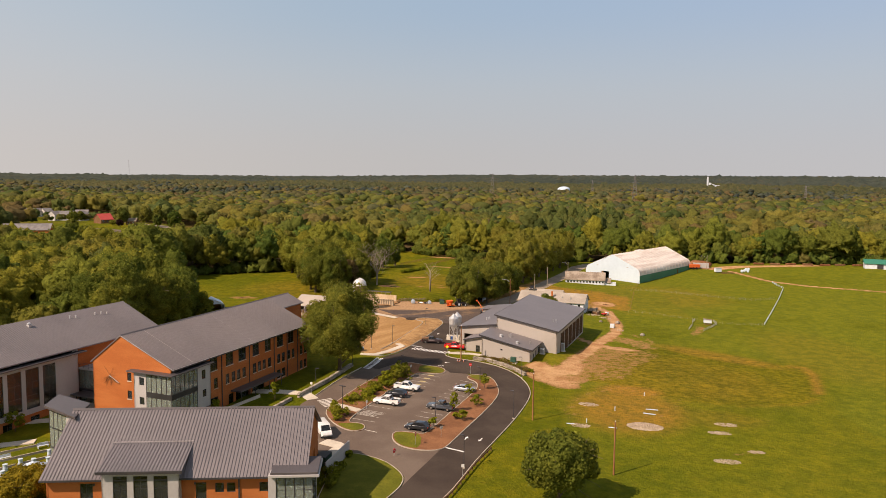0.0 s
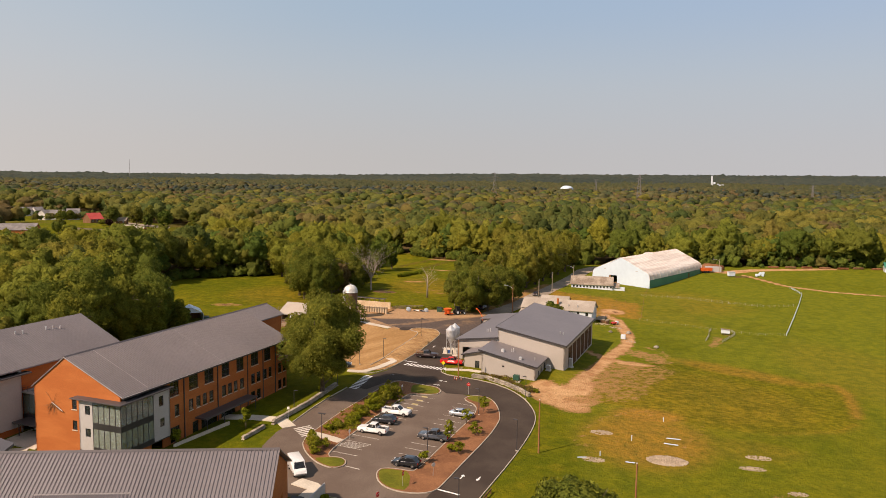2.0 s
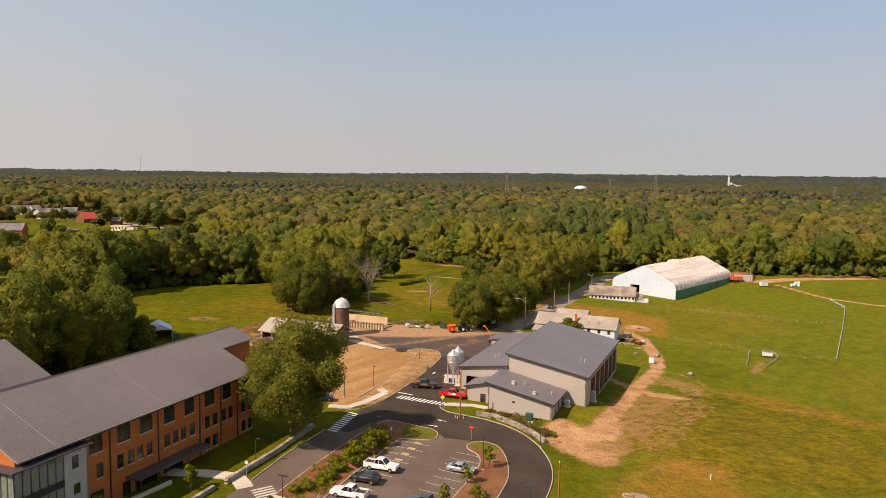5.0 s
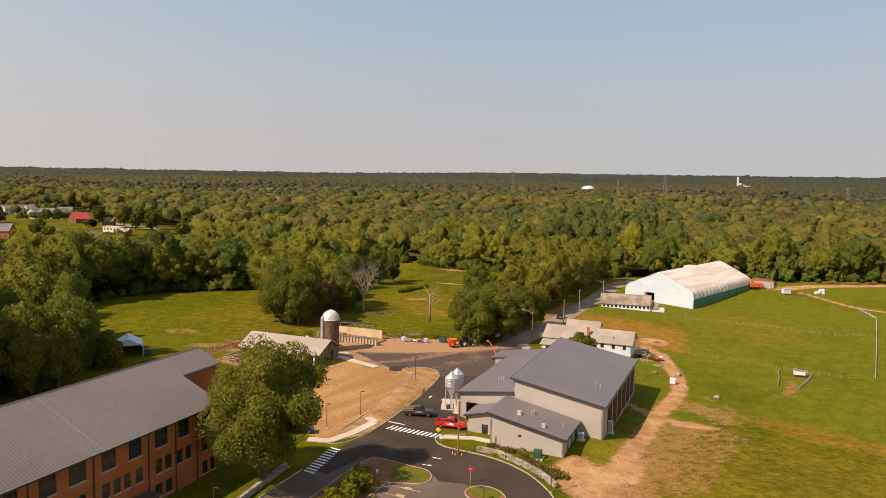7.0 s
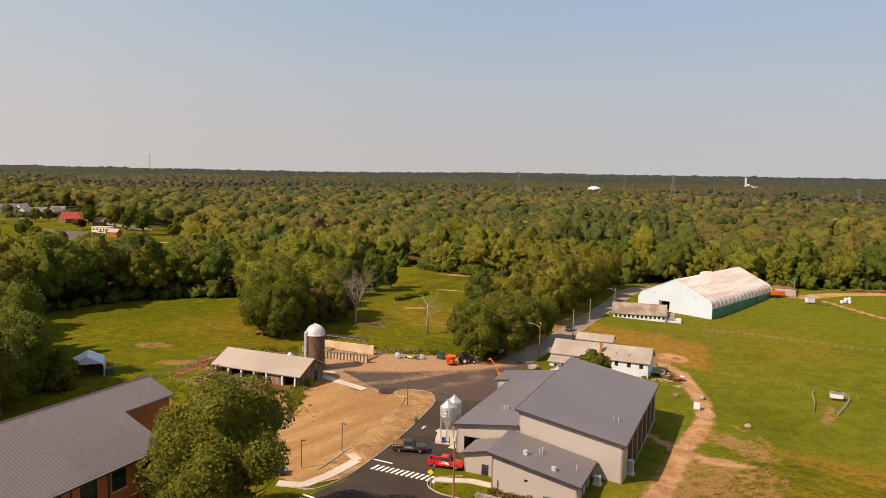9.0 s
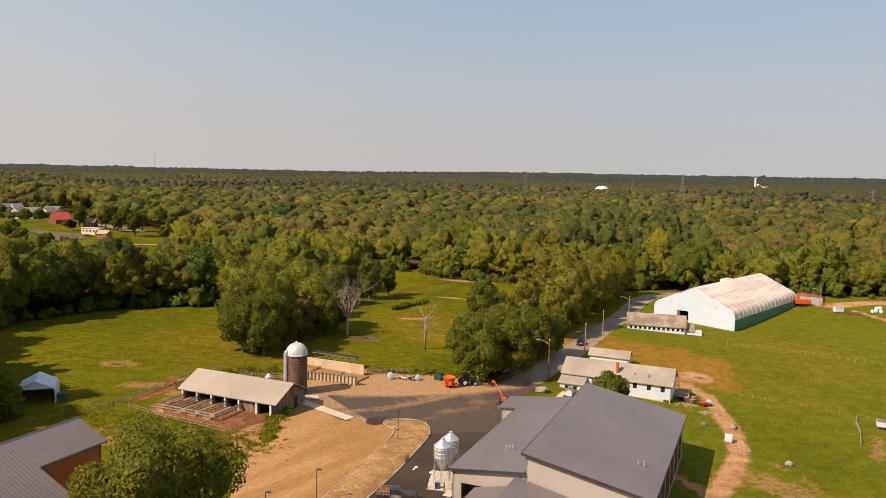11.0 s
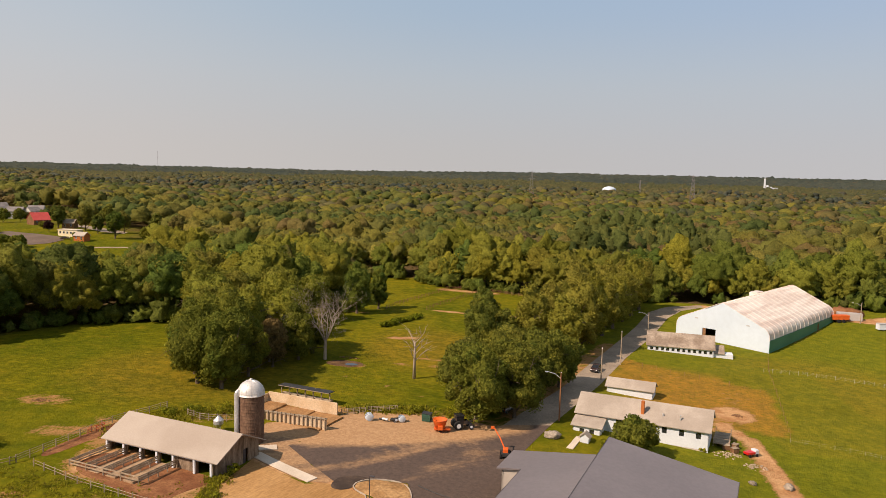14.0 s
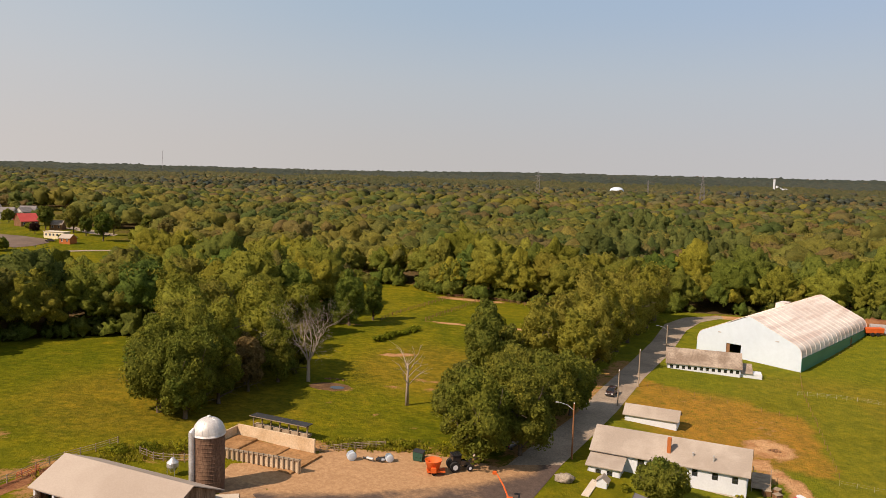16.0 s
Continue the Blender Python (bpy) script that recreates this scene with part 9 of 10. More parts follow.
def stone_wall(pts, courses, label):
    p = resample(pts, 0.66)
    ob = thing("stone_wall", pose(p[0][0], p[0][1], gz(*p[0])), label, "wall", kind="structure")
    rk = random.Random(len(p))
    for c in range(courses):
        for i, (a, b) in enumerate(zip(p, p[1:])):
            m = Vector(a).lerp(Vector(b), 0.5 if c % 2 else 0.2)
            s = new("stone", STONES[rk.randrange(8)])
            s.parent = ob
            ang = math.degrees(math.atan2(b[1] - a[1], b[0] - a[0]))
            s.matrix_local = Matrix.Translation((m.x - p[0][0], m.y - p[0][1], gz(m.x, m.y) - gz(*p[0]) + 0.1 + 0.23 * c)) @ pose(0, 0, 0, rk.uniform(-4, 4), rk.uniform(-4, 4), ang + rk.uniform(-5, 5))


stone_wall([(-4.6, 195.6), (-0.8, 194.4), (3.5, 190.6), (6.4, 187), (8.4, 183.6)], 4, "curved dry wall of pale stones")
stone_wall([(-41.2, 155.6), (-37.4, 168.1), (-34.6, 181.0)], 4, "low dry wall of grey stones beside the lawn")
stone_wall([(-44.2, 147.5), (-42.4, 153.4)], 3, "low dry wall of grey stones beside the walk")
for k, (x, y, s) in enumerate(((5.2, 272.6, 1.5), (48.8, 244, 0.9), (43.8, 262.0, 1.0), (38, 262, 0.7), (-9.5, 277.5, 0.7))):
    rock = thing("boulder", pose(x, y, gz(x, y), 0, 0, 40 * k), "pale rounded boulder on the grass", "boulder")
    v, f = ICO2
    rr = np.random.default_rng(k)
    vv = v * (1 + 0.13 * rr.normal(size=(len(v), 1))) * np.array([1.0, 0.75, 0.55]) * s + np.array([0, 0, 0.3 * s])
    link("rock", mesh_from("rock", vv, np.zeros((0, 4), int), f, None, True), "stone", rock)


def rubble(name, x, y, rx, ry, n, size, label, mat="stone", seed=0):
    rr = np.random.default_rng(seed)
    V, F = [], []
    v, f = ICO0
    for k in range(n):
        a, d = rr.uniform(0, 6.28), rr.random() ** 0.5
        px, py = x + rx * d * math.cos(a), y + ry * d * math.sin(a)
        s = size * rr.uniform(0.5, 1.3)
        V.append(v * (1 + 0.2 * rr.normal(size=(len(v), 1))) * s * np.array([1, 1, 0.6]) + np.array([px, py, gz(px, py) + 0.25 * size * (1 - d) * 2]))
        F.append(f + len(v) * k)
    link(name, mesh_from(name, np.concatenate(V), np.zeros((0, 4), int), np.concatenate(F)), mat, None, label, kind="stuff", category="rubble")


M["gravel_pale"] = surface("gravel_pale", (0.32, 0.245, 0.17), (0.42, 0.33, 0.24), 0.6, 4, 0.95, spread=0.25)
rubble("gravel_heap", 31.4, 151.3, 3.6, 2.4, 1500, 0.17, "flat heap of pale crushed stone on the meadow", "gravel_pale", 1)
for k, (x, y, rx, ry, n) in enumerate(((21.6, 163.9, 2.2, 1.3, 220), (18.2, 149.3, 2.0, 1.1, 170), (48.9, 156.0, 2.4, 1.2, 170), (46.0, 150.3, 2.4, 1.0, 200), (49.8, 140.2, 1.6, 0.9, 120), (42.6, 134.4, 2.4, 1.2, 200), (41, 270, 2.2, 1.6, 50), (37, 274.5, 2.6, 1.8, 60), (42.5, 250, 1.4, 1.0, 25), (-43, 312, 2.5, 0.8, 40), (-90, 264, 2.0, 1.0, 40), (-63, 219, 2.0, 1.0, 40), (45.2, 299.5, 1.2, 0.9, 40))):
    rubble("rubble_heap", x, y, rx, ry, n, 0.14 if k < 6 else 0.2, "scattered pale rubble" if k < 9 else "heap of brown brush and roots", "gravel_pale" if k < 9 else "wood_brown", 20 + k)
for x, y, a, l in ((35.2, 163.0, -12, 2.6), (34.0, 159.8, -20, 2.6), (24.5, 149.0, -14, 1.6), (16.2, 149.8, 6, 1.6)):
    pipe = thing("white_pipe", pose(x, y, gz(x, y) + 0.12, 0, 0, a), "short white plastic pipe lying on the grass", "pipe")
    part("tube", tubed(((-l / 2, 0, 0), (l / 2, 0, 0), 0.10), n=8), "tent_white", pipe)
for x, y, h in ((26.8, 160.6, 1.3), (35.6, 173.6, 1.2), (19.6, 151.4, 1.1)):
    mk = thing("marker_post", pose(x, y, gz(x, y)), "short white marker post on the meadow", "post")
    part("post", tubed(((0, 0, -0.1), (0, 0, h * 0.8), 0.08), n=8), "tent_white", mk)

# chicken coop and yard things at the meadow
coop = thing("chicken_coop", pose(77.2, 271.4, gz(77.2, 271.4), 0, 0, -12) @ Matrix.Scale(0.72, 4), "small white mobile coop on skids", "coop")
part("house", soft(prismed([(-1.9, 0.9), (1.9, 0.9), (1.9, 2.3), (-1.9, 2.6)], -1.1, 1.1, "y"), 0.03), "white_wall", coop)
part("roof", slabbed([(-2.1, -1.3, 2.78), (2.1, -1.3, 2.45), (2.1, 1.3, 2.45), (-2.1, 1.3, 2.78)], 0.06), "roof_mossy", coop)
for x in (-1.6, -0.5, 0.6, 1.6):
    for s in (-0.9, 0.9):
        part("leg", boxed(x - 0.06, s - 0.06, 0, x + 0.06, s + 0.06, 0.9), "wood_brown", coop)
part("skid", boxed(-2.0, -1.0, 0, 2.0, -0.8, 0.14), "wood_brown", coop)
crate = thing("white_tank", pose(40.6, 253.2, gz(40.6, 253.2), 0, 0, -15), "white caged water tank beside the track", "tank")
part("tank", soft(boxed(-0.7, -0.7, 0.15, 0.7, 0.7, 1.35), 0.08), "white_wall", crate)
part("pallet", boxed(-0.75, -0.75, 0, 0.75, 0.75, 0.14), "wood_grey", crate)
kart = thing("red_cart", pose(41.4, 275.6, gz(41.4, 275.6), 0, 0, 30), "small red and white farm cart", "cart")
part("tray", soft(boxed(-1.2, -0.6, 0.5, 0.6, 0.6, 0.9), 0.05), "red", kart)
part("seat", soft(boxed(0.6, -0.6, 0.4, 1.4, 0.6, 1.2), 0.08), "white_wall", kart)
for wx in (-0.8, 0.9):
    for s in (-0.65, 0.65):
        part("wheel", tubed(((wx, s - 0.08, 0.26), (wx, s + 0.08, 0.26), 0.26), n=12), "rubber", kart)
deck = thing("rear_deck", pose(36.2, 281.5, gz(36.2, 281.5), 0, 0, CAMPUS), "weathered deck with railings behind the house", "deck")
part("platform", boxed(0, -3, 0.6, 3.0, 4, 0.75), "wood_grey", deck)
for x, y in ((0.1, -2.9), (2.9, -2.9), (2.9, 3.9), (0.1, 3.9), (2.9, 0.5)):
    part("post", boxed(x - 0.06, y - 0.06, -0.3, x + 0.06, y + 0.06, 1.7), "wood_grey", deck)
part("railing", tubed(((0.1, -2.9, 1.65), (2.9, -2.9, 1.65), 0.05), ((2.9, -2.9, 1.65), (2.9, 3.9, 1.65), 0.05), n=5), "wood_grey", deck)
for k, (x, y) in enumerate(((37.5, 277.6), (38.8, 276.4), (39.4, 278.6))):
    bx = thing("storage_crate", pose(x, y, gz(x, y), 0, 0, 25 * k), "dark wooden storage crate beside the house", "crate")
    part("box", soft(boxed(-0.6, -0.5, 0, 0.6, 0.5, 0.9), 0.03), "wood_brown", bx)
    part("lid", boxed(-0.64, -0.54, 0.9, 0.64, 0.54, 0.97), "wood_grey", bx)
tank = thing("orange_spreader", pose(108.6, 411.2, gz(108.6, 411.2), 0, 0, 10), "orange manure spreader wagon", "spreader")
part("tub", soft(prismed([(-3, 1.0), (3, 1.0), (3.2, 2.6), (-3.2, 2.6)], -1.1, 1.1, "y"), 0.08), "orange", tank)
for wx in (-0.9, 0.9):
    for s in (-1.2, 1.2):
        part("wheel", tubed(((wx, s - 0.2, 0.6), (wx, s + 0.2, 0.6), 0.6), n=14), "rubber", tank)
cont = thing("shipping_container", pose(113.2, 414.6, gz(113.2, 414.6), 0, 0, -12), "grey steel storage container", "container")
part("box", soft(boxed(-4, -1.2, 0.1, 4, 1.2, 2.7), 0.03), "panel_grey", cont)
for k in range(18):
    part("corrugation", boxed(-3.9 + 0.44 * k, -1.25, 0.2, -3.7 + 0.44 * k, -1.2, 2.6), "panel_grey", cont)
part("door", boxed(4.0, -1.1, 0.2, 4.05, 1.1, 2.6), "panel_grey", cont)
trail = thing("small_trailer", pose(118.2, 400.6, gz(118.2, 400.6), 0, 0, 10), "small white farm trailer with a grey top", "trailer")
part("box", soft(boxed(-1.6, -1.0, 0.4, 1.6, 1.0, 2.4), 0.05), "white_wall", trail)
part("roof", boxed(-1.7, -1.1, 2.4, 1.7, 1.1, 2.5), "panel_grey", trail)
for x, y in ((131.0, 402.0), (132.6, 403.2), (134.2, 402.4), (134.8, 407.5), (136.5, 408.5)):
    bale = thing("wrapped_bale", pose(x, y, gz(x, y), 0, 0, 70), "white plastic-wrapped round bale", "hay bale", "wrapped bales")
    bm = bmesh.new()
    tube(bm, (-0.55, 0, 0.7), (0.55, 0, 0.7), 0.7, 0.7, 18)
    part("wrap", soft(bm, 0.15), "tent_white", bale, flat=False)
for k in range(4):
    hoop = thing("hay_feeder", pose(119.6 + 1.8 * k, 396.6 + 0.4 * k, gz(120, 397)), "rusty round hay feeder ring", "hay feeder", "hay feeders")
    bm = bmesh.new()
    for z in (0.15, 0.6, 1.0):
        for i in range(12):
            a, b = 2 * math.pi * i / 12, 2 * math.pi * (i + 1) / 12
            tube(bm, (0.8 * math.cos(a), 0.8 * math.sin(a), z), (0.8 * math.cos(b), 0.8 * math.sin(b), z), 0.04, n=4)
    part("ring", bm, "wood_brown", hoop)
    for i in range(6):
        a = math.pi * i / 3
        part("upright", tubed(((0.8 * math.cos(a), 0.8 * math.sin(a), 0), (0.8 * math.cos(a), 0.8 * math.sin(a), 1.0), 0.04), n=4), "wood_brown", hoop)
dirt_heap = thing("earth_heap", pose(114, 421, gz(114, 421)), "reddish heap of earth at the wood's edge", "heap")
v, f = ICO2
link("mound", mesh_from("mound", v * (1 + 0.08 * np.random.default_rng(2).normal(size=(len(v), 1))) * np.array([7, 4, 3.2]), np.zeros((0, 4), int), f, None, True), "soil_red", dirt_heap)
gar = thing("long_farm_shed", pose(206, 425, gz(206, 425), 0, 0, -20), "low shed with a green-grey roof", "shed")
part("wall_block", boxed(-2, -4, -0.5, 18, 4, 3.0), "white_wall", gar)
for s in (-1, 1):
    part("roof", slabbed([(-2.5, 4.6 * s, 2.9), (18.5, 4.6 * s, 2.9), (18.5, 0, 5.0), (-2.5, 0, 5.0)], 0.15), "tent_green", gar)
part("door", boxed(4, -4.06, 0, 7, -4.0, 2.6), "trim_dark", gar)
for k in range(7):
    x = 150 + 9 * k
    lg = thing("log_pile", pose(x, 433 + rb.uniform(-2, 3), gz(x, 433), 0, 0, rb.uniform(-10, 10)), "stack of reddish logs at the wood's edge", "log pile", "log stacks")
    for i in range(7):
        bm = bmesh.new()
        tube(bm, (-2.6, 0.5 * (i % 4) - 0.8, 0.3 + 0.45 * (i // 4)), (2.6, 0.5 * (i % 4) - 0.8, 0.3 + 0.45 * (i // 4)), 0.25, n=7)
        part("log", bm, "wood_brown" if k % 2 else "soil_red", lg)

# terrace beside the low hall
for k, (x, y) in enumerate(((-78.4, 117.2), (-76.6, 114.4), (-78.4, 112.6), (-75.7, 121.1), (-74.1, 118.1), (-79.6, 115.0), (-76.2, 117.4), (-80.2, 111.2))):
    tb = thing("cocktail_table", pose(x, y, gz(x, y)), "tall round table under a white tablecloth", "table", "tables on the terrace")
    bm = bmesh.new()
    lathe(bm, ((0.48, 0.0), (0.36, 0.5), (0.34, 0.95), (0.4, 1.06), (0.42, 1.1), (0.1, 1.11)), 20)
    part("tablecloth", bm, "tent_white", tb, "white cloth gathered to the floor", flat=False)
    part("table_top", tubed(((0, 0, 1.1), (0, 0, 1.125), 0.4), n=18), "tent_white", tb)
sail = thing("buffet_table", pose(-73.6, 114.2, gz(-73.6, 114.2), 0, 0, 30), "long table under a white cloth", "table")
part("tablecloth", soft(boxed(-2.0, -0.6, 0, 2.0, 0.6, 0.95), 0.05), "tent_white", sail)
part("table_top", boxed(-2.0, -0.62, 0.95, 2.0, 0.62, 0.98), "tent_white", sail)
awn = thing("canopy_sail", pose(-72.6, 111.6, gz(-72.6, 111.6), 0, 0, 20), "white pitched cloth canopy on the terrace", "canopy")
for k in range(4):
    a, b = math.pi / 2 * k + math.pi / 4, math.pi / 2 * (k + 1) + math.pi / 4
    part("cloth", slabbed([(2.6 * math.cos(a), 2.6 * math.sin(a), 2.2), (2.6 * math.cos(b), 2.6 * math.sin(b), 2.2), (0, 0, 3.3)], 0.03), "tent_white", awn)
    part("pole", tubed(((2.5 * math.cos(a), 2.5 * math.sin(a), -0.1), (2.5 * math.cos(a), 2.5 * math.sin(a), 2.18), 0.04), n=6), "galvanised", awn)
for x, y, a in ((-78.9, 124.4, 46), (-82.4, 119.2, 46)):
    bn = thing("bench", pose(x, y, gz(x, y), 0, 0, a), "white slatted garden bench", "bench")
    for k in range(4):
        part("seat_slat", boxed(-0.9, -0.25 + 0.14 * k, 0.42, 0.9, -0.14 + 0.14 * k, 0.46), "white_wall", bn)
        part("back_slat", boxed(-0.9, 0.3, 0.52 + 0.11 * k, 0.9, 0.33, 0.6 + 0.11 * k), "white_wall", bn)
    for x2 in (-0.8, 0.8):
        part("leg", boxed(x2 - 0.04, -0.24, 0, x2 + 0.04, 0.3, 0.42), "white_wall", bn)
for a, b in (((-92, 116), (-77.0, 127.5)), ((-90, 112), (-75.4, 124.4)), ((-88, 108.5), (-74.2, 121.4))):
    part("terrace_wall", strip(resample([a, b], 2.0), 0.22, -0.2, 0.4), "kerb", None, "low concrete terrace wall", kind="structure", category="wall")
# service screen beside the low hall
scr = thing("screen_wall", pose(-26.2, 118.5, gz(-26.2, 118.5), 0, 0, 80), "light grey service screen wall", "wall", kind="structure")
part("panel", boxed(-2.0, -0.1, -0.2, 8.6, 0.1, 2.6), "panel_grey", scr)
dmp = thing("dumpster", pose(-28.0, 121.8, gz(-28, 121.8) + 0.1, 0, 0, 80), "dark green dumpster behind the screen wall", "dumpster")
part("body", soft(boxed(-1.4, -0.9, 0.1, 1.4, 0.9, 1.7), 0.04), "dumpster_green", dmp)
part("lid", boxed(-1.45, -0.95, 1.72, 1.45, 0.95, 1.8), "black", dmp)

# ---- far off ----
def far_house(x, y, w, d, h, ang, wall_mat, roof_mat, label):
    ob = thing("far_house", pose(x, y, gz(x, y), 0, 0, ang), label, "house", "houses beyond the wood")
    part("wall_block", boxed(-w / 2, -d / 2, -1, w / 2, d / 2, h), wall_mat, ob)
    for s in (-1, 1):
        part("roof", slabbed([(-w / 2 - 0.4, s * (d / 2 + 0.4), h - 0.2), (w / 2 + 0.4, s * (d / 2 + 0.4), h - 0.2), (w / 2 + 0.4, 0, h + d * 0.36), (-w / 2 - 0.4, 0, h + d * 0.36)], 0.2), roof_mat, ob)
    for s in (-1, 1):
        part("gable", prismed([(-d / 2, h), (0, h + d * 0.34), (d / 2, h)], s * w / 2 - 0.1, s * w / 2 + 0.1, "x"), wall_mat, ob)
    for k in range(max(2, int(w // 3))):
        for z in ((1.0, 3.8) if h > 5 else (1.0,)):
            xx = -w / 2 + w * (k + 0.5) / max(2, int(w // 3))
            wn_ = part("window", boxed(xx - 0.5, -d / 2 - 0.05, z, xx + 0.5, -d / 2 + 0.02, z + 1.4), "white_wall", ob)
            part("pane", boxed(xx - 0.42, -d / 2 - 0.07, z + 0.08, xx + 0.42, -d / 2 - 0.045, z + 1.32), "black", wn_)


M["roof_slate"] = surface("roof_slate", (0.17, 0.155, 0.15), (0.24, 0.22, 0.21), 0.3, 3, 0.85, spread=0.1, relief=0)
M["roof_red"] = surface("roof_red", (0.44, 0.055, 0.045), (0.50, 0.07, 0.055), 0.3, 3, 0.6, spread=0.08, relief=0)
M["wall_pale"] = surface("wall_pale", (0.42, 0.41, 0.39), (0.52, 0.50, 0.47), 0.3, 3, 0.8, spread=0.06, relief=0)
M["wall_cream"] = surface("wall_cream", (0.70, 0.60, 0.38), (0.76, 0.66, 0.44), 0.3, 3, 0.8, spread=0.06, relief=0)
for x, y, w, d, h, a, wm, rm, lb in (
        (-470, 712, 9, 9, 5.5, 60, "wall_pale", "roof_slate", "pale grey gabled house with a slate roof"), (-462, 716, 9, 9, 5.5, 60, "wall_pale", "roof_slate", "pale grey gabled house with a slate roof"), (-454, 720, 9, 9, 5.5, 60, "wall_pale", "roof_slate", "pale grey gabled house with a slate roof"), (-446, 724, 8, 9, 5.5, 60, "wall_pale", "roof_slate", "pale grey gabled house with a slate roof"), (-403, 668, 9, 9, 5.8, 70, "wall_pale", "roof_slate", "pale grey gabled house with a slate roof"), (-394, 671, 11, 9, 5.8, 20, "wall_pale", "roof_slate", "pale grey gabled house with a slate roof"), (-384, 677, 9, 9, 5.8, 70, "wall_pale", "roof_slate", "pale grey gabled house with a slate roof"), (-390, 690, 11, 9, 6.4, 20, "wall_pale", "roof_slate", "pale grey gabled house with a slate roof"),
        (-307, 574, 10, 12, 3.0, 55, "wood_brown", "roof_red", "brown building with a bright red roof"),
        (-242.5, 517.5, 6.5, 5, 3.0, -8, "brick", "roof_shingle", "small brick pump house"), (-313.5, 487, 30, 11, 5, 15, "brick", "roof_slate", "low brick building with a grey roof"), (-277, 560, 7, 6, 3.2, 10, "wood_brown", "roof_mossy", "brown house among trees")):
    far_house(x, y, w, d, h, a, wm, rm, lb)
hut = thing("site_hut", pose(-256.6, 529, gz(-256.6, 529), 0, 0, -6), "low cream-coloured hut with a flat roof", "hut")
part("wall_block", boxed(-6.2, -2.4, -0.5, 6.2, 2.4, 3.4, bevel=0.05), "wall_cream", hut)
part("roof", boxed(-6.5, -2.7, 3.4, 6.5, 2.7, 3.65, bevel=0.03), "concrete", hut, "flat pale roof")
for k in range(5):
    w_ = part("window", boxed(-5.2 + 2.3 * k, -2.46, 1.3, -4.0 + 2.3 * k, -2.38, 2.6), "white_wall", hut)
    part("pane", boxed(-5.1 + 2.3 * k, -2.49, 1.4, -4.1 + 2.3 * k, -2.46, 2.5), "black", w_)
laid("far_road", [(-296, 531), (-286, 528), (-274, 527), (-259, 523), (-251, 515), (-252, 503), (-257, 496), (-268, 499), (-286, 510), (-300, 520)], 0.1, "asphalt_old", "pale paved lot among the houses", "road", step=8.0)
laid("far_path", [(-236, 490), (-223, 500.5), (-212, 507), (-193, 508), (-193, 511), (-212, 510.5), (-224, 504), (-237, 493.5)], 0.1, "asphalt_lane", "pale path across the grass", "path", step=8.0)
laid("far_road", [(-290, 590), (-272, 575), (-252, 566), (-240, 560), (-238, 552), (-252, 552), (-274, 566), (-296, 582)], 0.1, "asphalt_lane", "pale road behind the hut", "road", step=8.0)
sedan(-252.5, 517.5, 30, "car_maroon", "dark red car parked beside the far hut")
M["leaf_plum"] = leaf_mat("leaf_plum", (0.045, 0.022, 0.020), (0.07, 0.03, 0.025))
for k, (x, y, r, h, t, d) in enumerate(((-232, 532.5, 5.2, 17.5, 0.1, 0), (-262, 552, 5.5, 16, 0.6, 0.2), (-250, 545, 3.8, 12, 0.2, 0.1), (-211, 529, 4.4, 9.5, 0.7, 0), (-206, 534, 4, 8.5, 0.8, 0.1), (-282, 556, 4.5, 15, 0.3, 0.1), (-240, 556, 4.5, 14, 0.5, 0.25), (-222, 562, 5, 15, 0.4, 0.1), (-205, 552, 5, 16, 0.6, 0.2), (-198, 538, 5.5, 17, 0.3, 0.5), (-192, 524, 5.0, 16, 0.5, 0.55), (-270, 588, 5, 15, 0.5, 0.1), (-248, 520.5, 1.8, 3.5, 0.4, 0), (-258, 487, 4.2, 6, 0.5, 0), (-268, 490, 4, 5.5, 0.4, 0), (-280, 497, 4.5, 7, 0.5, 0), (-292, 503, 5, 8, 0.3, 0), (-302, 520, 5, 8, 0.5, 0.1), (-286, 548, 3, 4, 0.6, 0), (-336, 580, 5, 9, 0.4, 0), (-346, 610, 5, 9, 0.5, 0.1))):
    tree(x, y, r, h, 900, 0.6, 500 + k, "single tree among the far houses", t, d, clumps=22, base=1.0, group="trees among the houses")
tree(-274.4, 536, 3.0, 7.0, 700, 0.5, 530, "dark plum-coloured tree on the grass", 0.3, 0.0, clumps=18, base=1.2, mat="leaf_plum")


def pylon(x, y, z0, z1, w=5.0):
    ob = thing("pylon", pose(x, y, z0 - 20), "grey lattice transmission tower above the wood", "pylon", "transmission towers")
    h = z1 - z0 + 20
    for sx in (-1, 1):
        for sy in (-1, 1):
            part("leg", tubed(((sx * w, sy * w, -8), (sx * 0.8, sy * 0.8, h), 0.26, 0.2), n=5), "steel_far", ob)
    bm = bmesh.new()
    for k in range(7):
        z = h * k / 7
        a, b = w + (0.8 - w) * k / 7, w + (0.8 - w) * (k + 1) / 7
        for s in (-1, 1):
            tube(bm, (-a, s * a, z), (b, s * b, z + h / 7), 0.14, n=4)
            tube(bm, (a, s * a, z), (-b, s * b, z + h / 7), 0.14, n=4)
    part("bracing", bm, "steel_far", ob)
    for z in (h * 0.72, h * 0.84, h * 0.96):
        part("cross_arm", tubed(((-6, 0, z), (6, 0, z), 0.2), n=5), "steel_far", ob)


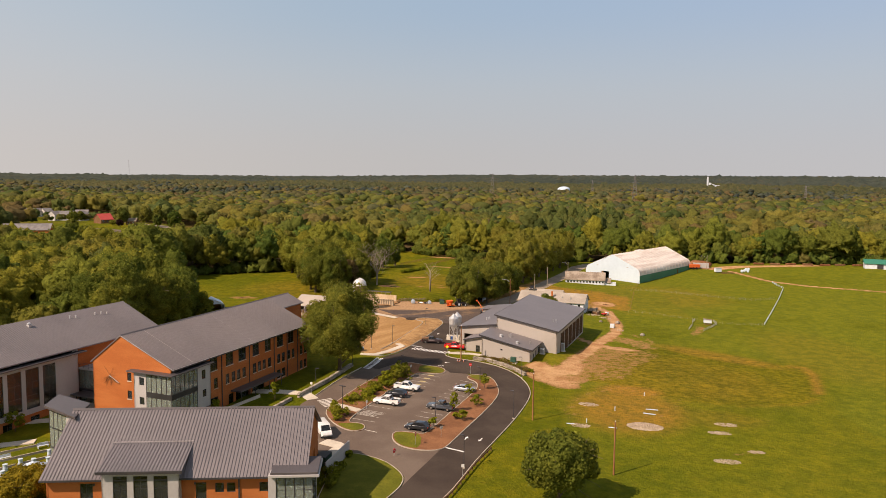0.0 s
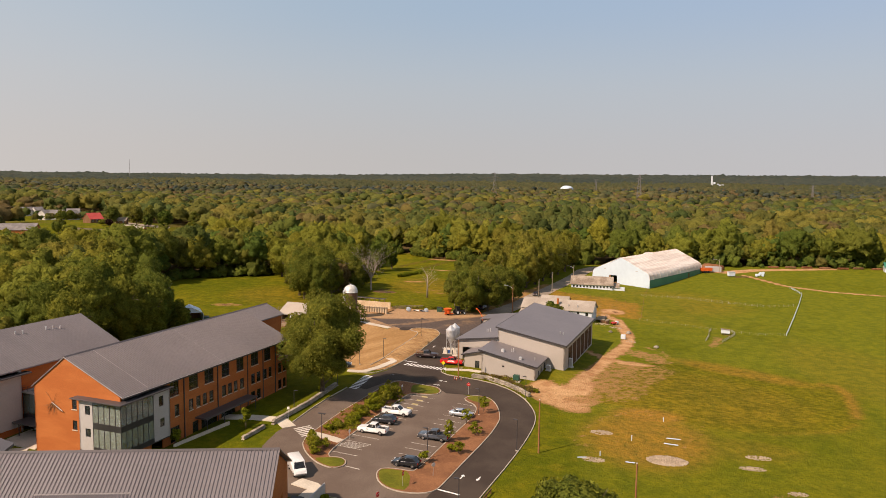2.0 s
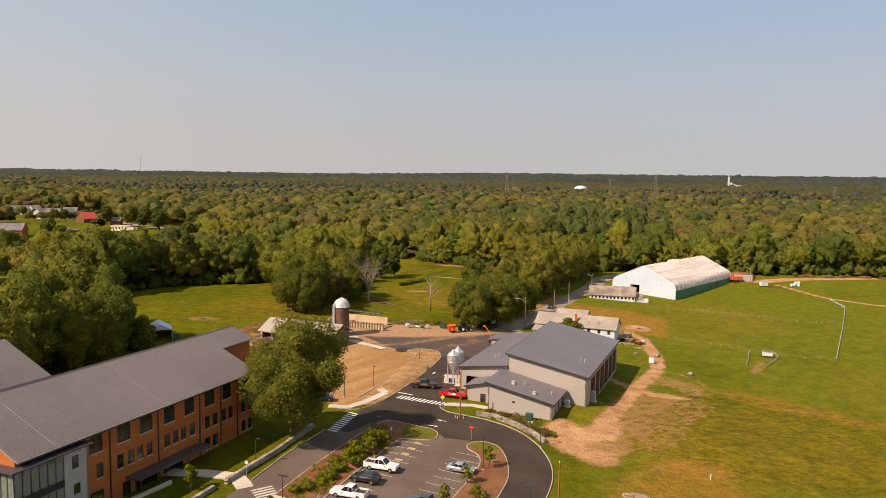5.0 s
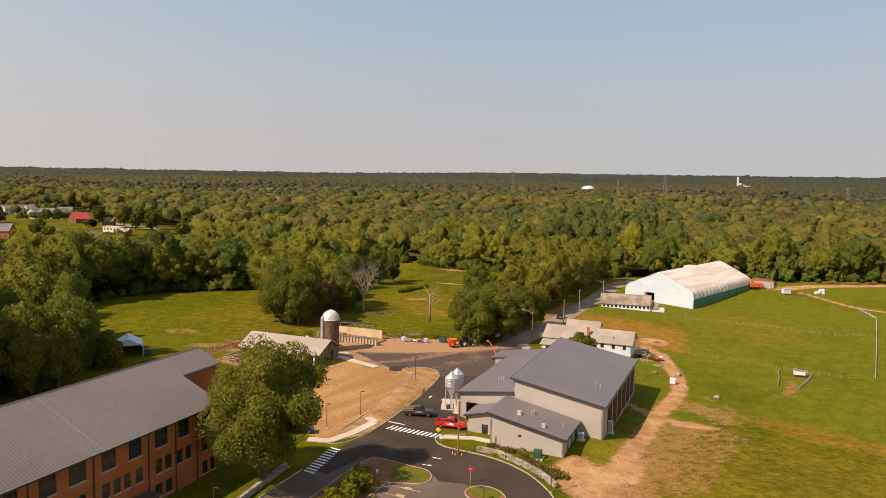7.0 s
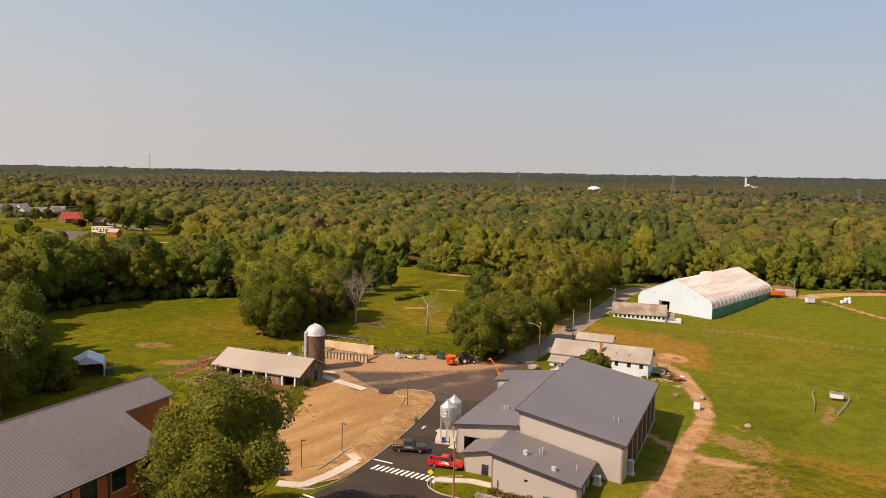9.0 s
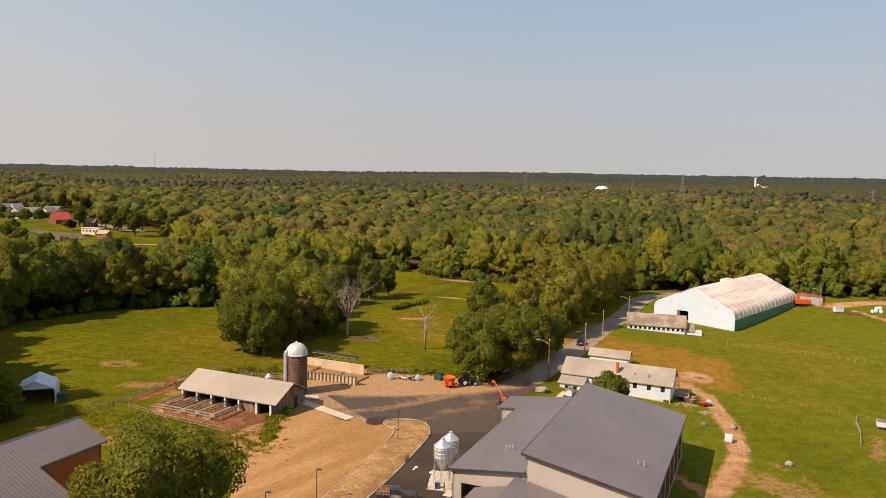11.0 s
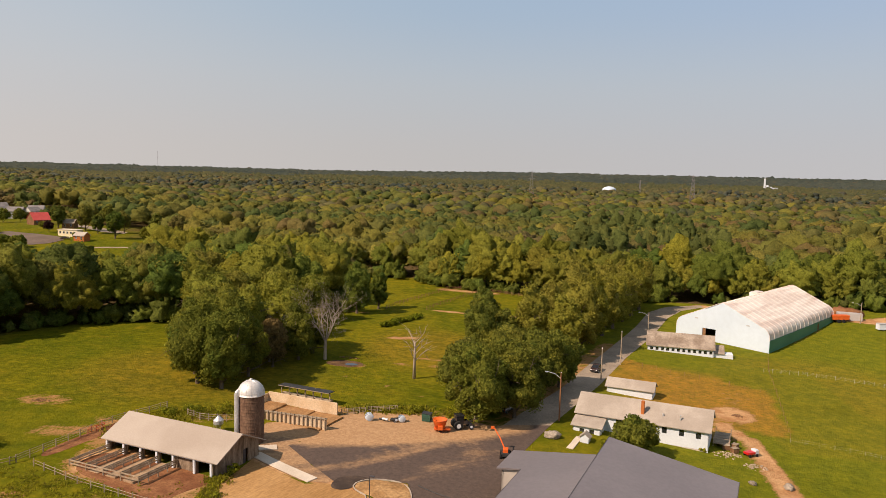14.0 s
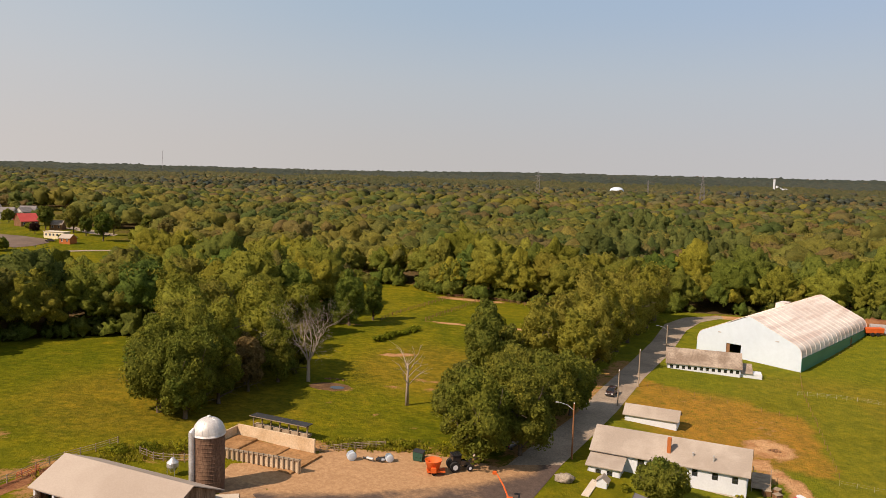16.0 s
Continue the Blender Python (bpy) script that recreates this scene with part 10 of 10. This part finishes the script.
pylon(-2, 1500, 28.9, 58.2), pylon(258.5, 1400, 27.9, 57.5), pylon(603, 1500, 24, 40, 3), pylon(285.6, 2200, 34, 46, 3)
mast = thing("radio_mast", pose(-1490.5, 3000, gz(-1490, 3000)), "thin radio mast on the horizon", "mast")
part("lattice", tubed(((0, 0, -5), (0, 0, 105 - gz(-1490, 3000)), 0.7, 0.5), n=6), "steel_far", mast)
part("antenna", tubed(((0, 0, 60), (0, 0, 62), 1.4), n=8), "steel_far", mast)
dome = thing("white_dome", pose(185, 2000, 8), "low white storage dome above the wood", "dome")
bm = bmesh.new()
lathe(bm, [(16.5, -4), (16.5, 12)] + [(16.5 * math.cos(radians(a)), 12 + 8.5 * math.sin(radians(a))) for a in range(10, 86, 15)], 28)
part("shell", bm, "tent_white", dome, flat=False)
mill = thing("concrete_plant", pose(722, 2600, 10), "pale industrial tower and sheds above the wood", "plant")
part("tower", soft(boxed(-2.5, -2.5, 0, 2.5, 2.5, 50), 0.5), "white_wall", mill)
for x, r, h in ((9, 4, 30), (18, 5, 25)):
    part("tank", tubed(((x, 0, 0), (x, 0, h), r), n=16), "white_wall", mill)
part("shed", boxed(24, -6, 0, 38, 6, 22), "white_wall", mill)
for x, y, w in ((-880, 4000, 16), (330, 3900, 14), (560, 4200, 18)):
    fb = thing("far_building", pose(x, y, gz(x, y) + 3), "pale building among trees on the horizon", "building", "pale far buildings")
    part("block", soft(boxed(-w / 2, -8, -8, w / 2, 8, 13), 0.4), "panel_beige", fb)
    part("roof", boxed(-w / 2 - 1, -9, 13, w / 2 + 1, 9, 14), "panel_grey", fb)

# cones beside the pole at the drive's bend
for x, y in ((-8.8, 192.6), (-8.3, 192.2), (-7.2, 192.4)):
    cone = thing("traffic_cone", pose(x, y, gz(x, y)), "orange traffic cone with a white band", "traffic cone", "cones at the kerb")
    part("base", soft(boxed(-0.2, -0.2, 0, 0.2, 0.2, 0.04), 0.01), "black", cone)
    bm = bmesh.new()
    lathe(bm, ((0.15, 0.04), (0.09, 0.4), (0.03, 0.75)), 12)
    part("body", bm, "orange", cone, flat=False)
    bm = bmesh.new()
    lathe(bm, ((0.108, 0.32), (0.078, 0.5)), 12)
    part("band", bm, "white_wall", cone, "white reflective band")

# black hose lying across the yard
hose = thing("hose", pose(-12.9, 242.9, gz(-12.9, 242.9)), "black water hose lying across the yard", "hose")
hp = [Vector((x + 12.9, y - 242.9, gz(x, y) + 0.11 - gz(-12.9, 242.9))) for x, y in ((-15.6, 244.6), (-12.9, 242.9), (-9.8, 241.5), (-6.2, 238.6), (-3.3, 238.1))]
part("tube", tubed(*[(a, b, 0.07) for a, b in zip(hp, hp[1:])], n=6), "black", hose)
